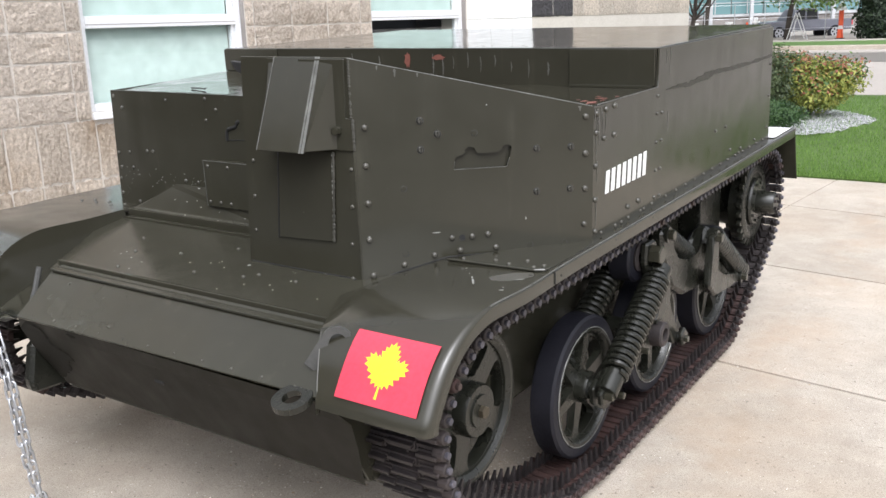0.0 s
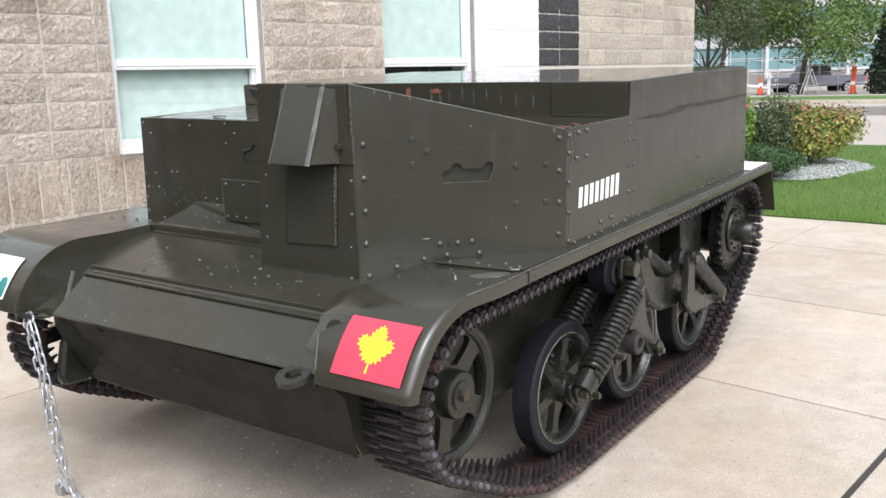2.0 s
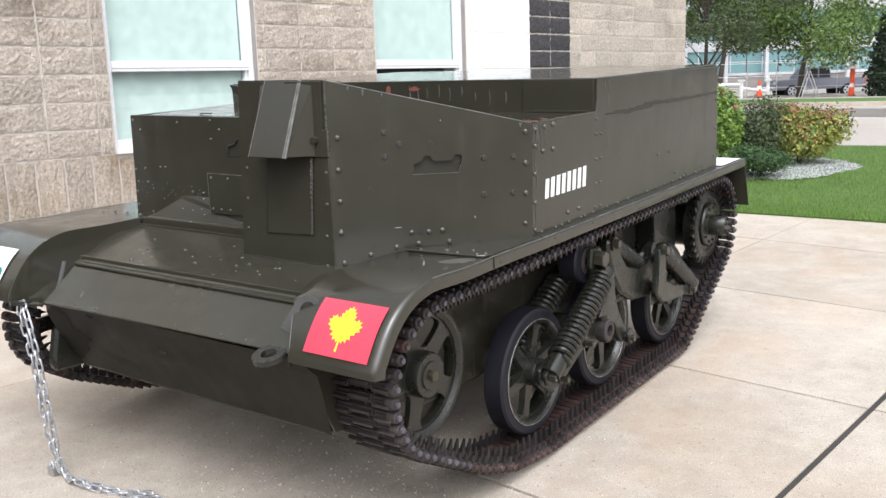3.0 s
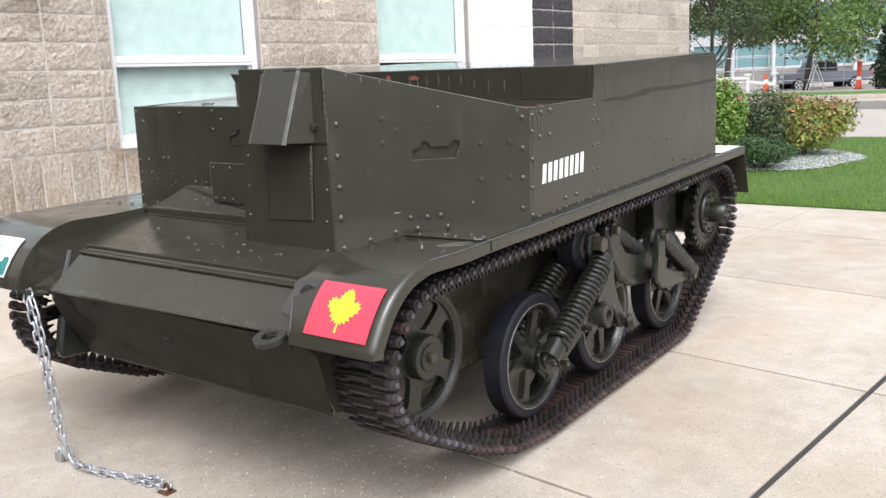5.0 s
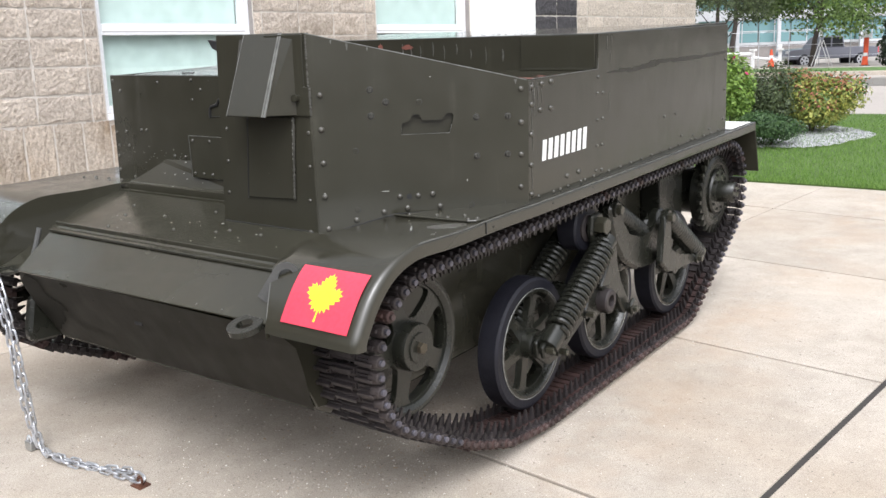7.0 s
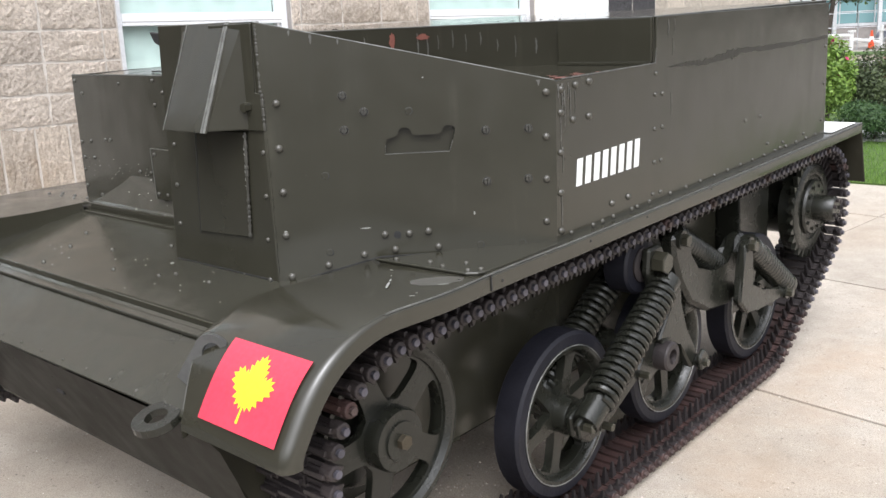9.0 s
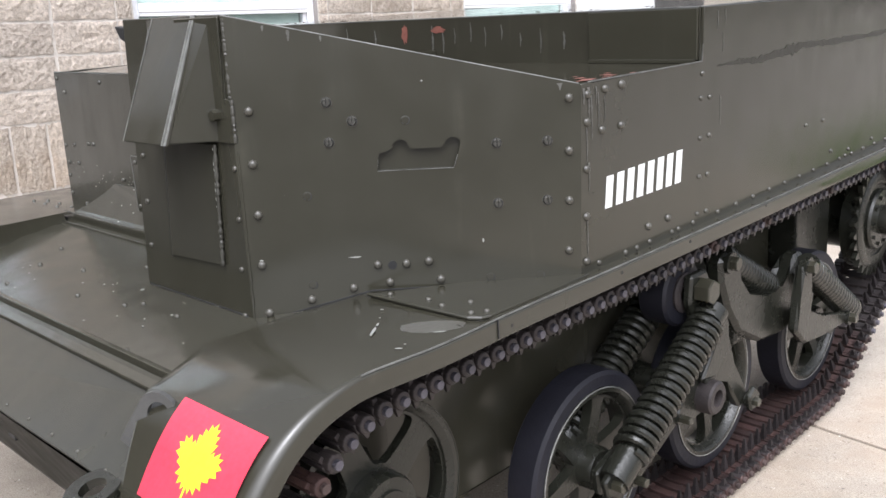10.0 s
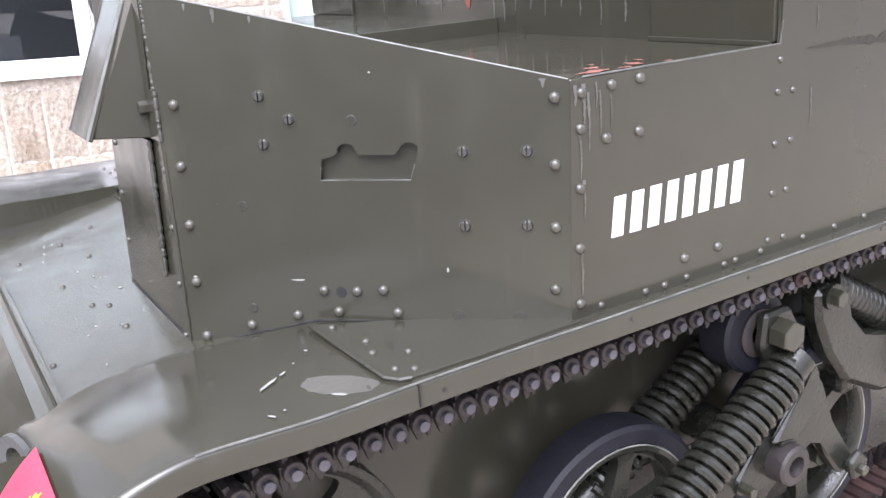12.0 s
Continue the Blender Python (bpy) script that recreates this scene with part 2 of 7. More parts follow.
CHIP = mottled("bare_chip", (0.20, 0.20, 0.18), (0.36, 0.36, 0.33), 0.5, 0.1, 40, 200, 0.1)
HOOD_EDGE = mottled("worn_hood_edge", (0.07, 0.07, 0.063), (0.24, 0.24, 0.22), 0.4, 0.1, 30, 160, 0.1)
JOINT = mottled("joint_filler", (0.025, 0.022, 0.02), (0.05, 0.045, 0.04), 0.95)
WORN = mottled("worn_bracket_paint", (0.07, 0.07, 0.066), (0.12, 0.12, 0.115), 0.35, 0.3, 12, 80, 0.2)

# ---- mesh helpers ----
def part(name, bm, mat, parent=None, label="", smooth=False):
    me = bpy.data.meshes.new(name)
    bm.normal_update()
    bm.to_mesh(me)
    bm.free()
    if smooth:
        for p in me.polygons:
            p.use_smooth = True
        me.set_sharp_from_angle(angle=radians(38))
    if mat:
        me.materials.append(mat)
    ob = new(name, me)
    if parent:
        ob.parent = parent
    if label:
        tagged(ob, label)
    return ob


def add_box(bm, x0, x1, y0, y1, z0, z1, bevel=0.0):
    m = Matrix.LocRotScale(((x0 + x1) / 2, (y0 + y1) / 2, (z0 + z1) / 2), None, (x1 - x0, y1 - y0, z1 - z0))
    r = bmesh.ops.create_cube(bm, size=1, matrix=m)
    if bevel:
        es = list({e for v in r["verts"] for e in v.link_edges})
        bmesh.ops.bevel(bm, geom=es, offset=bevel, segments=2, affect="EDGES", profile=0.5)
    return bm


def box(x0, x1, y0, y1, z0, z1, bevel=0.0):
    return add_box(bmesh.new(), x0, x1, y0, y1, z0, z1, bevel)


def add_plate(bm, pts, thick, bevel=0.0):
    """A polygon given by its corners, thickened against its normal."""
    pts = [Vector(p) for p in pts]
    nrm = Vector((0, 0, 0))
    for a, b in zip(pts, pts[1:] + pts[:1]):
        nrm += a.cross(b)
    nrm.normalize()
    top = [bm.verts.new(p) for p in pts]
    low = [bm.verts.new(p - nrm * thick) for p in pts]
    fs = [bm.faces.new(top), bm.faces.new(low[::-1])]
    k = len(pts)
    for i in range(k):
        j = (i + 1) % k
        fs.append(bm.faces.new((top[j], top[i], low[i], low[j])))
    if bevel:
        es = list({e for f in fs for e in f.edges})
        bmesh.ops.bevel(bm, geom=es, offset=bevel, segments=1, affect="EDGES", profile=0.5)
    return bm


def plate(pts, thick, bevel=0.002):
    return add_plate(bmesh.new(), pts, thick, bevel)


def add_cyl(bm, a, b, r, seg=16, r2=None, bevel=0.0):
    a, b = Vector(a), Vector(b)
    d = b - a
    m = Matrix.Translation((a + b) / 2) @ d.to_track_quat("Z", "Y").to_matrix().to_4x4()
    q = bmesh.ops.create_cone(bm, cap_ends=True, segments=seg, radius1=r, radius2=r if r2 is None else r2, depth=d.length, matrix=m)
    if bevel:
        es = [e for v in q["verts"] for e in v.link_edges if len(e.link_faces) == 2 and any(len(f.verts) > 4 for f in e.link_faces)]
        bmesh.ops.bevel(bm, geom=list(set(es)), offset=bevel, segments=2, affect="EDGES", profile=0.5)
    return bm


def cyl(a, b, r, seg=16, r2=None, bevel=0.0):
    return add_cyl(bmesh.new(), a, b, r, seg, r2, bevel)


def lathe(profile, seg=32, bm=None, closed=True):
    """Turns (x, r) pairs round the x axis."""
    bm = bm or bmesh.new()
    rings = []
    for i in range(seg):
        a = 2 * math.pi * i / seg
        rings.append([bm.verts.new((x, r * math.cos(a), r * math.sin(a))) for x, r in profile])
    k = len(profile)
    for i in range(seg):
        p, q = rings[i], rings[(i + 1) % seg]
        for j in range(k if closed else k - 1):
            j2 = (j + 1) % k
            bm.faces.new((p[j], p[j2], q[j2], q[j]))
    bmesh.ops.recalc_face_normals(bm, faces=bm.faces)
    return bm


def add_tube(bm, pts, r, seg=8, closed=False):
    pts = [Vector(p) for p in pts]
    rings = []
    k = len(pts)
    side = None
    for i, p in enumerate(pts):
        if closed:
            d = pts[(i + 1) % k] - pts[i - 1]
        else:
            d = pts[min(i + 1, k - 1)] - pts[max(i - 1, 0)]
        d.normalize()
        if side is None:
            side = d.orthogonal().normalized()
        side = (side - d * side.dot(d)).normalized()
        up = d.cross(side)
        rings.append([bm.verts.new(p + (side * math.cos(a) + up * math.sin(a)) * r) for a in (2 * math.pi * j / seg for j in range(seg))])
    for i in range(k if closed else k - 1):
        p, q = rings[i], rings[(i + 1) % k]
        if closed and i == k - 1:
            off = min(range(seg), key=lambda o: (p[0].co - q[o].co).length)
            q = q[off:] + q[:off]
        for j in range(seg):
            bm.faces.new((p[j], p[(j + 1) % seg], q[(j + 1) % seg], q[j]))
    if not closed:
        bm.faces.new(rings[0][::-1])
        bm.faces.new(rings[-1])
    return bm


def tube(pts, r, seg=8, closed=False):
    return add_tube(bmesh.new(), pts, r, seg, closed)


def thing(name, label, category, m=None, group="", kind=""):
    ob = new(name)
    ob.empty_display_size = 0.2
    if m is not None:
        ob.matrix_world = m
    return tagged(ob, label, category, group, kind)


def moved(bm, m):
    bmesh.ops.transform(bm, matrix=m, verts=bm.verts)
    return bm

# ---- ground, building, distance ----
LEVEL = 0.345                       # height of the far ground
PAD_N = PAD.to_3x3() @ Vector((0, 0, 1))


def ground_z(x, y):
    """Height of the ground: the pad's slope, levelling out with distance."""
    z = -(PAD_N.x * x + PAD_N.y * y) / PAD_N.z
    return max(-0.35, min(LEVEL, z))


def sheet(name, xs, ys, lift, mat, inside=None, label="", category="", kind="structure"):
    bm = bmesh.new()
    grid = [[bm.verts.new((x, y, ground_z(x, y) + lift)) for y in ys] for x in xs]
    for i in range(len(xs) - 1):
        for j in range(len(ys) - 1):
            cx, cy = (xs[i] + xs[i + 1]) / 2, (ys[j] + ys[j + 1]) / 2
            if inside is None or inside(cx, cy):
                bm.faces.new((grid[i][j], grid[i + 1][j], grid[i + 1][j + 1], grid[i][j + 1]))
    bmesh.ops.delete(bm, geom=[v for v in bm.verts if not v.link_faces], context="VERTS")
    ob = part(name, bm, mat, None, "", True)
    return tagged(ob, label, category, "", kind)


def span(a, b, n):
    return [a + (b - a) * i / n for i in range(n + 1)]


sheet("ground", [-900, -400, -150, -60, -30] + span(-20, 20, 40) + [30, 60, 150, 400, 900], [-900, -300, -80, -30] + span(-15, 25, 40) + [35, 60, 120, 400, 1500], -0.07, ASPHALT, None, "pale concrete and tarmac ground reaching the horizon", "ground")
sheet("forecourt", span(-0.2, 20, 10) + [40, 80], [-2.3, -1.5, -0.72], 0.02, CONCRETE, None, "pale concrete forecourt in front of the pad", "forecourt")
# unseen dark ground, added so the upright plates reflect less light
TARMAC = mottled("dark_tarmac", (0.035, 0.034, 0.033), (0.06, 0.058, 0.055), 0.85, 0, 0.6, 60.0, 0.5, 0.004)
sheet("unseen_dark_lot", [-60, -30] + span(-20, 20, 12) + [40, 80], [-70, -40, -20, -10, -6, -2.3], 0.02, TARMAC, None, "unseen dark tarmac added beyond the forecourt to darken reflections", "driveway")
sheet("unseen_dark_drive", [-60, -30] + span(-20, -0.2, 8), [-2.3, -1.5, -0.72], 0.02, TARMAC, None, "unseen dark tarmac added beside the forecourt to darken reflections", "driveway")
road = sheet("road", [-120, -60, -30] + span(-20, 20, 10) + [40, 90], [14.3, 18, 23, 29, 34.0], -0.03, ASPHALT, None, "pale damp concrete roadway", "road")
DAMP = mottled("damp_road", (0.16, 0.14, 0.13), (0.22, 0.20, 0.18), 0.35, 0, 0.4, 20.0, 0.1)
sheet("road_wet", [-120, -40, -20, 0, 20, 90], [25.5, 28.0, 31.5], -0.02, DAMP, None, "dark wet strip of road", "road")
kerb_bm = bmesh.new()
add_box(kerb_bm, -120, 90, 34.0, 34.35, LEVEL - 0.1, LEVEL + 0.13, 0.02)
tagged(part("kerb", kerb_bm, CONCRETE), "pale concrete kerb along the road", "kerb", "", "structure")
verge = sheet("verge", [-120, -60, -30, -10, 20, 90], [34.35, 37, 40.5], 0.10, GRASS, None, "mown grass verge behind the kerb", "grass")
PARK = [(40.5, 0.41), (44, 0.37), (49, 0.31), (56, 0.125), (64, 0.05), (92, 0.05)]      # it falls away gently
bm = bmesh.new()
rows = [[bm.verts.new((x, y, z)) for x in (-160, -60, -20, 20, 90)] for y, z in PARK]
for a, b in zip(rows, rows[1:]):
    for i in range(4):
        bm.faces.new((a[i], a[i + 1], b[i + 1], b[i]))
tagged(part("car_park", bm, ASPHALT), "pale car park behind the verge", "car park", "", "structure")


def lawn_edge(x):
    return 6.74 + 0.02 * math.sin(x * 2.1) + 0.015 * (x - 0.5) ** 2 * (1 if x > 0.5 else 0.3)


LAWN_X = span(-2.6, 3.4, 48)
bm = bmesh.new()
cols = []
for x in LAWN_X:
    e = lawn_edge(x)
    cols.append([bm.verts.new((x, y, ground_z(x, y) + lift)) for y, lift in ((e, -0.05), (e + 0.01, 0.015), *(((e + (14.2 - e) * f), 0.02) for f in (0.03, 0.2, 0.4, 0.6, 0.8, 1.0)))])
for a, b in zip(cols, cols[1:]):
    for j in range(len(a) - 1):
        bm.faces.new((a[j], b[j], b[j + 1], a[j + 1]))
SOIL = mottled("lawn_thatch", (0.04, 0.075, 0.015), (0.09, 0.15, 0.03), 0.9, 0, 1.0, 25, 0.6, 0.02)
tagged(part("lawn", bm, SOIL, None, "", True), "mown green lawn beside the pad", "lawn", "", "structure")


def blades(name, n, spots, h, w, mat, label, category, lean=0.5):
    """Upright blades of grass: one triangle each."""
    vs, fs = [], []
    r = random.Random(5)
    for k in range(n):
        x, y, z = spots(r)
        a = r.uniform(0, math.pi)
        hh = h * r.uniform(0.5, 1.2)
        dx, dy = math.cos(a) * w / 2, math.sin(a) * w / 2
        lx, ly = r.uniform(-lean, lean) * hh, r.uniform(-lean, lean) * hh
        vs += [(x - dx, y - dy, z), (x + dx, y + dy, z), (x + lx, y + ly, z + hh)]
        fs.append((3 * k, 3 * k + 1, 3 * k + 2))
    me = bpy.data.meshes.new(name)
    me.from_pydata(vs, [], fs)
    me.materials.append(mat)
    return tagged(new(name, me), label, category, "", "stuff")


def lawn_spot(r):
    x = r.uniform(-1.6, 3.2)
    f = r.random() ** 1.6
    y = lawn_edge(x) - 0.01 + f * 7.2
    return x, y, ground_z(x, y) + 0.015


def leafy(name, dark, light, vary=0.5, rough=0.55):
    """Leaves: each island of the mesh takes its own shade; thin, so some light comes through."""
    m, n, l, b = material(name, rough)
    g = n.new("ShaderNodeNewGeometry")
    col = ramp(n, l, g.outputs["Random Per Island"], [(0.0, dark), (0.5, tuple((a + c) / 2 for a, c in zip(dark, light))), (1.0, light)])
    l.new(col, b.inputs["Base Color"])
    tr = n.new("ShaderNodeBsdfTranslucent")
    l.new(col, tr.inputs["Color"])
    mx = n.new("ShaderNodeMixShader")
    mx.inputs[0].default_value = 0.35
    l.new(b.outputs[0], mx.inputs[1])
    l.new(tr.outputs[0], mx.inputs[2])
    l.new(mx.outputs[0], n["Material Output"].inputs["Surface"])
    return m


BLADE = leafy("grass_blade", (0.07, 0.15, 0.022), (0.21, 0.345, 0.07))
blades("grass", 60000, lawn_spot, 0.045, 0.006, BLADE, "short green grass blades on the lawn", "grass")
blades("weed", 60, lambda r: (2.07 + r.gauss(0, 0.03), 2.52 + r.gauss(0, 0.03), ground_z(2.07, 2.5) + 0.005), 0.07, 0.004, BLADE, "tuft of weed growing from the pavement joint", "weed", 0.9)


# shrubs and trees: tapered limbs and many small leaves in uneven clumps
def leaf_cloud(bm_v, bm_f, centre, radius, n, size, r, flat=1.0, keep=None):
    for k in range(n):
        while True:
            d = Vector((r.gauss(0, 1), r.gauss(0, 1), r.gauss(0, 1))).normalized()
            rad = r.random() ** 0.45
            p = Vector((d.x * radius[0], d.y * radius[1], d.z * radius[2])) * rad
            if keep is None or keep(p):
                break
        c = Vector(centre) + p
        nrm = (d + Vector((r.gauss(0, 0.6), r.gauss(0, 0.6), r.gauss(0.4, 0.6)))).normalized()
        u = nrm.orthogonal().normalized()
        u = Matrix.Rotation(r.uniform(0, 6.283), 3, nrm) @ u
        v = nrm.cross(u)
        s = size * r.uniform(0.6, 1.3)
        i = len(bm_v)
        bm_v += [c - u * s, c + v * s * 0.5, c + u * s, c - v * s * 0.5]
        bm_f.append((i, i + 1, i + 2, i + 3))


def foliage(name, mat, clumps, parent, seed):
    r = random.Random(seed)
    vs, fs = [], []
    for centre, radius, n, size in clumps:
        leaf_cloud(vs, fs, centre, radius, n, size, r)
    me = bpy.data.meshes.new(name)
    me.from_pydata([tuple(v) for v in vs], [], fs)
    me.materials.append(mat)
    ob = new(name, me)
    ob.parent = parent
    ob["kind"] = "stuff"
    return ob


BARK = mottled("bark", (0.035, 0.028, 0.022), (0.075, 0.06, 0.05), 0.9, 0, 6, 60, 0.6, 0.01)


def limbs(parent, base_r, joints, name="trunk"):
    bm = bmesh.new()
    pts = [Vector(p) for p in joints]
    k = len(pts)
    prev = None
    for i, p in enumerate(pts):
        rad = base_r * (1 - 0.75 * i / max(1, k - 1))
        ring = [bm.verts.new(p + Vector((math.cos(a) * rad, math.sin(a) * rad, 0))) for a in (math.pi * 2 * j / 8 for j in range(8))]
        if prev:
            for j in range(8):
                bm.faces.new((prev[j], prev[(j + 1) % 8], ring[(j + 1) % 8], ring[j]))
        prev = ring
    bm.faces.new(prev)
    return part(name, bm, BARK, parent, "", True)


def shrub(name, label, place, h, r, mat, n, size, seed, lumps=9, stems=5, accents=()):
    z = ground_z(*place) + 0.015
    ob = thing(name, label, "shrub", Matrix.Translation((*place, z)))
    rn = random.Random(seed)
    for k in range(stems):
        a = rn.uniform(0, 6.28)
        limbs(ob, 0.012, [(0.03 * math.cos(a), 0.03 * math.sin(a), -0.03), (0.25 * r * math.cos(a), 0.25 * r * math.sin(a), h * 0.4), (0.55 * r * math.cos(a), 0.55 * r * math.sin(a), h * 0.75)], "stem")
    cl = []
    for k in range(lumps):
        a = 6.283 * k / lumps + rn.uniform(-0.3, 0.3)
        q = rn.uniform(0.25, 0.62) * r
        zz = rn.uniform(0.35, 0.72) * h
        cl.append(((q * math.cos(a), q * math.sin(a), zz), (r * 0.45, r * 0.45, h * 0.30), n // lumps, size))
    cl.append(((0, 0, h * 0.5), (r * 0.72, r * 0.72, h * 0.46), n // 3, size))
    foliage("foliage", mat, cl, ob, seed)
    for k, (am, frac, asize) in enumerate(accents):
        ac = [((c[0] * 1.15, c[1] * 1.15, min(h * 0.85, c[2] * 1.25)), (q[0] * 0.8, q[1] * 0.8, q[2] * 0.8), int(n * frac / len(cl)), asize) for c, q, _, _ in cl]
        foliage("blossom", am, ac, ob, seed + 50 + k)
    return ob


YELLOW_LEAF = leafy("yellow_green_leaves", (0.10, 0.16, 0.03), (0.46, 0.45, 0.11))
RED_LEAF = leafy("reddish_leaves", (0.26, 0.08, 0.05), (0.48, 0.22, 0.13))
SHRUB_LEAF = leafy("shrub_leaves", (0.025, 0.06, 0.016), (0.10, 0.19, 0.04))
FRESH_LEAF = leafy("fresh_leaves", (0.075, 0.15, 0.022), (0.26, 0.39, 0.075))
JUNIPER = leafy("juniper_sprays", (0.020, 0.055, 0.018), (0.075, 0.14, 0.04))
TREE_LEAF = leafy("tree_leaves", (0.040, 0.080, 0.018), (0.18, 0.27, 0.062))
DARK_LEAF = leafy("dark_tree_leaves", (0.030, 0.046, 0.020), (0.115, 0.150, 0.062))
CONIFER = leafy("conifer_needles", (0.008, 0.018, 0.008), (0.028, 0.050, 0.020))
PINK = leafy("pink_petals", (0.55, 0.03, 0.16), (0.75, 0.08, 0.28))

shrub("spirea_bush", "rounded yellow-green spirea bush with reddish shoots", (-0.62, 10.75), 0.80, 0.76, YELLOW_LEAF, 8500, 0.028, 21, 13, 6, ((RED_LEAF, 0.22, 0.026), (SHRUB_LEAF, 0.22, 0.026)))
shrub("juniper_bush", "low dark green spreading juniper bush in gravel", (-0.62, 8.95), 0.42, 0.46, JUNIPER, 7000, 0.016, 22, 9, 4)
shrub("rose_bush", "tall green rose bush with pink flowers", (-1.38, 9.75), 1.18, 0.46, FRESH_LEAF, 5200, 0.03, 23, 10, 6, ((PINK, 0.005, 0.060),))
shrub("dark_bush", "dark grey-green twiggy bush beside the roses", (-1.02, 10.25), 0.95, 0.50, DARK_LEAF, 5000, 0.022, 24, 10, 6)

# gravel bed: pebbles round the shrubs
def bed(x, y):
    return ((x + 0.75) / 0.98) ** 2 + ((y - 10.15) / 1.45) ** 2 < 1 + 0.08 * math.sin(5 * math.atan2(y - 10.1, x + 0.75))


sheet("gravel_bed", span(-2.2, 0.6, 40), span(8.2, 12.0, 50), 0.028, GRAVEL, bed, "pale grey gravel bed round the bushes", "gravel")
PEBBLE = leafy("pebbles", (0.24, 0.24, 0.26), (0.62, 0.62, 0.64), 0.5, 0.8)
r = random.Random(9)
vs, fs = [], []
while len(fs) < 2600 * 6:
    x, y = r.uniform(-2.0, 0.5), r.uniform(8.5, 11.8)
    if not bed(x, y):
        continue
    s = r.uniform(0.010, 0.024)
    z = ground_z(x, y) + 0.032
    a = r.uniform(0, 3.1)
    ca, sa = math.cos(a) * s, math.sin(a) * s * 0.7
    i = len(vs)
    vs += [(x - ca, y - sa, z), (x + sa, y - ca, z), (x + ca, y + sa, z), (x - sa, y + ca, z), (x, y, z + s * 0.7), (x, y, z - s * 0.3)]
    fs += [(i, i + 1, i + 4), (i + 1, i + 2, i + 4), (i + 2, i + 3, i + 4), (i + 3, i, i + 4), (i, i + 5, i + 1), (i + 2, i + 5, i + 3)]
me = bpy.data.meshes.new("pebbles")
me.from_pydata(vs, [], fs)
me.materials.append(PEBBLE)
tagged(new("pebbles", me), "pale grey pebbles in the planting bed", "gravel", "", "stuff")


def tree(name, label, place, trunk_r, trunk_h, crown_r, crown_z, top, mat, n, size, seed, boughs=9, lean=(0, 0)):
    z = 0.0
    for (y0, z0), (y1, z1) in zip(PARK, PARK[1:]):
        if y0 <= place[1] <= y1:
            z = z0 + (z1 - z0) * (place[1] - y0) / (y1 - y0)
    z = z or ground_z(*place)
    ob = thing(name, label, "tree", Matrix.Translation((*place, z)), "street trees")
    rn = random.Random(seed)
    tx, ty = lean
    limbs(ob, trunk_r, [(0, 0, -0.1), (tx * 0.3, ty * 0.3, trunk_h * 0.5), (tx, ty, trunk_h), (tx * 1.3, ty * 1.3, (trunk_h + top) / 2), (tx * 1.4, ty * 1.4, top * 0.9)])
    cl = []
    for k in range(boughs):
        a = 6.283 * k / boughs + rn.uniform(-0.4, 0.4)
        zz = crown_z + (top - crown_z) * rn.uniform(0.05, 0.85)
        q = crown_r * rn.uniform(0.45, 0.85) * (1 - 0.35 * abs((zz - crown_z) / (top - crown_z) - 0.4))
        p = (tx + q * math.cos(a), ty + q * math.sin(a), zz)
        limbs(ob, trunk_r * 0.45, [(tx, ty, max(trunk_h * 0.85, zz - 1.6)), (tx + p[0] * 0.4, ty + p[1] * 0.4, zz - 0.7), p], "bough")
        for j in range(3):
            o = Vector((rn.gauss(0, 0.5), rn.gauss(0, 0.5), rn.gauss(0, 0.35))) * crown_r * 0.45
            cl.append(((p[0] + o.x, p[1] + o.y, p[2] + o.z), (crown_r * 0.34, crown_r * 0.34, crown_r * 0.22), n // boughs // 3, size))
    foliage("crown", mat, cl, ob, seed)
    return ob


tree("deciduous_tree", "leafy green street tree with a dark trunk on the verge", (-11.1, 50.3), 0.17, 2.8, 4.6, 2.5, 9.5, TREE_LEAF, 27000, 0.105, 31, 20, (0.35, 0.3))
tree("deciduous_tree", "dark multi-limbed tree near the building corner", (-10.6, 34.0), 0.13, 1.4, 2.9, 1.5, 7.0, DARK_LEAF, 23000, 0.065, 32, 18, (0.2, 0.0))
tree("deciduous_tree", "leafy green street tree with a dark trunk on the verge", (-4.4, 60.0), 0.26, 3.0, 4.6, 3.0, 9.5, TREE_LEAF, 16000, 0.14, 33, 13, (0.2, 0.3))
tree("deciduous_tree", "leafy green street tree with a dark trunk on the verge", (-21.0, 66.0), 0.26, 3.0, 4.5, 3.6, 10.5, TREE_LEAF, 7000, 0.2, 34, 12, (0.2, 0.3))

# clipped dark conifer
con = thing("conifer", "dense dark green clipped conifer standing on the verge", "tree", Matrix.Translation((-6.1, 47.6, LEVEL - 0.02)))
limbs(con, 0.15, [(0, 0, -0.1), (0, 0, 1.5), (0, 0, 3.2)])
foliage("crown", CONIFER, [((0.1 * math.sin(k * 2.2), 0.1 * math.cos(k * 1.7), 0.35 + 0.33 * k), (1.25 - 0.07 * k, 1.25 - 0.07 * k, 0.5), 1500, 0.10) for k in range(11)], con, 41)

# far office building with teal glass bands
FAR = Matrix.Translation((-18.5, 83.0, 0.05)) @ Matrix.Rotation(math.atan2(9.2, 12.8), 4, "Z")
office = thing("office_building", "far office building with teal glass bands and white columns", "building", FAR)
TEAL_GLASS, tn, tl, tb = material("teal_glass", 0.12)
tb.inputs["Base Color"].default_value = (0.15, 0.27, 0.28, 1)
tb.inputs["Specular IOR Level"].default_value = 0.9
GREY_WALL = mottled("grey_wall", (0.22, 0.20, 0.19), (0.30, 0.28, 0.26), 0.8, 0, 0.3, 4, 0.1)
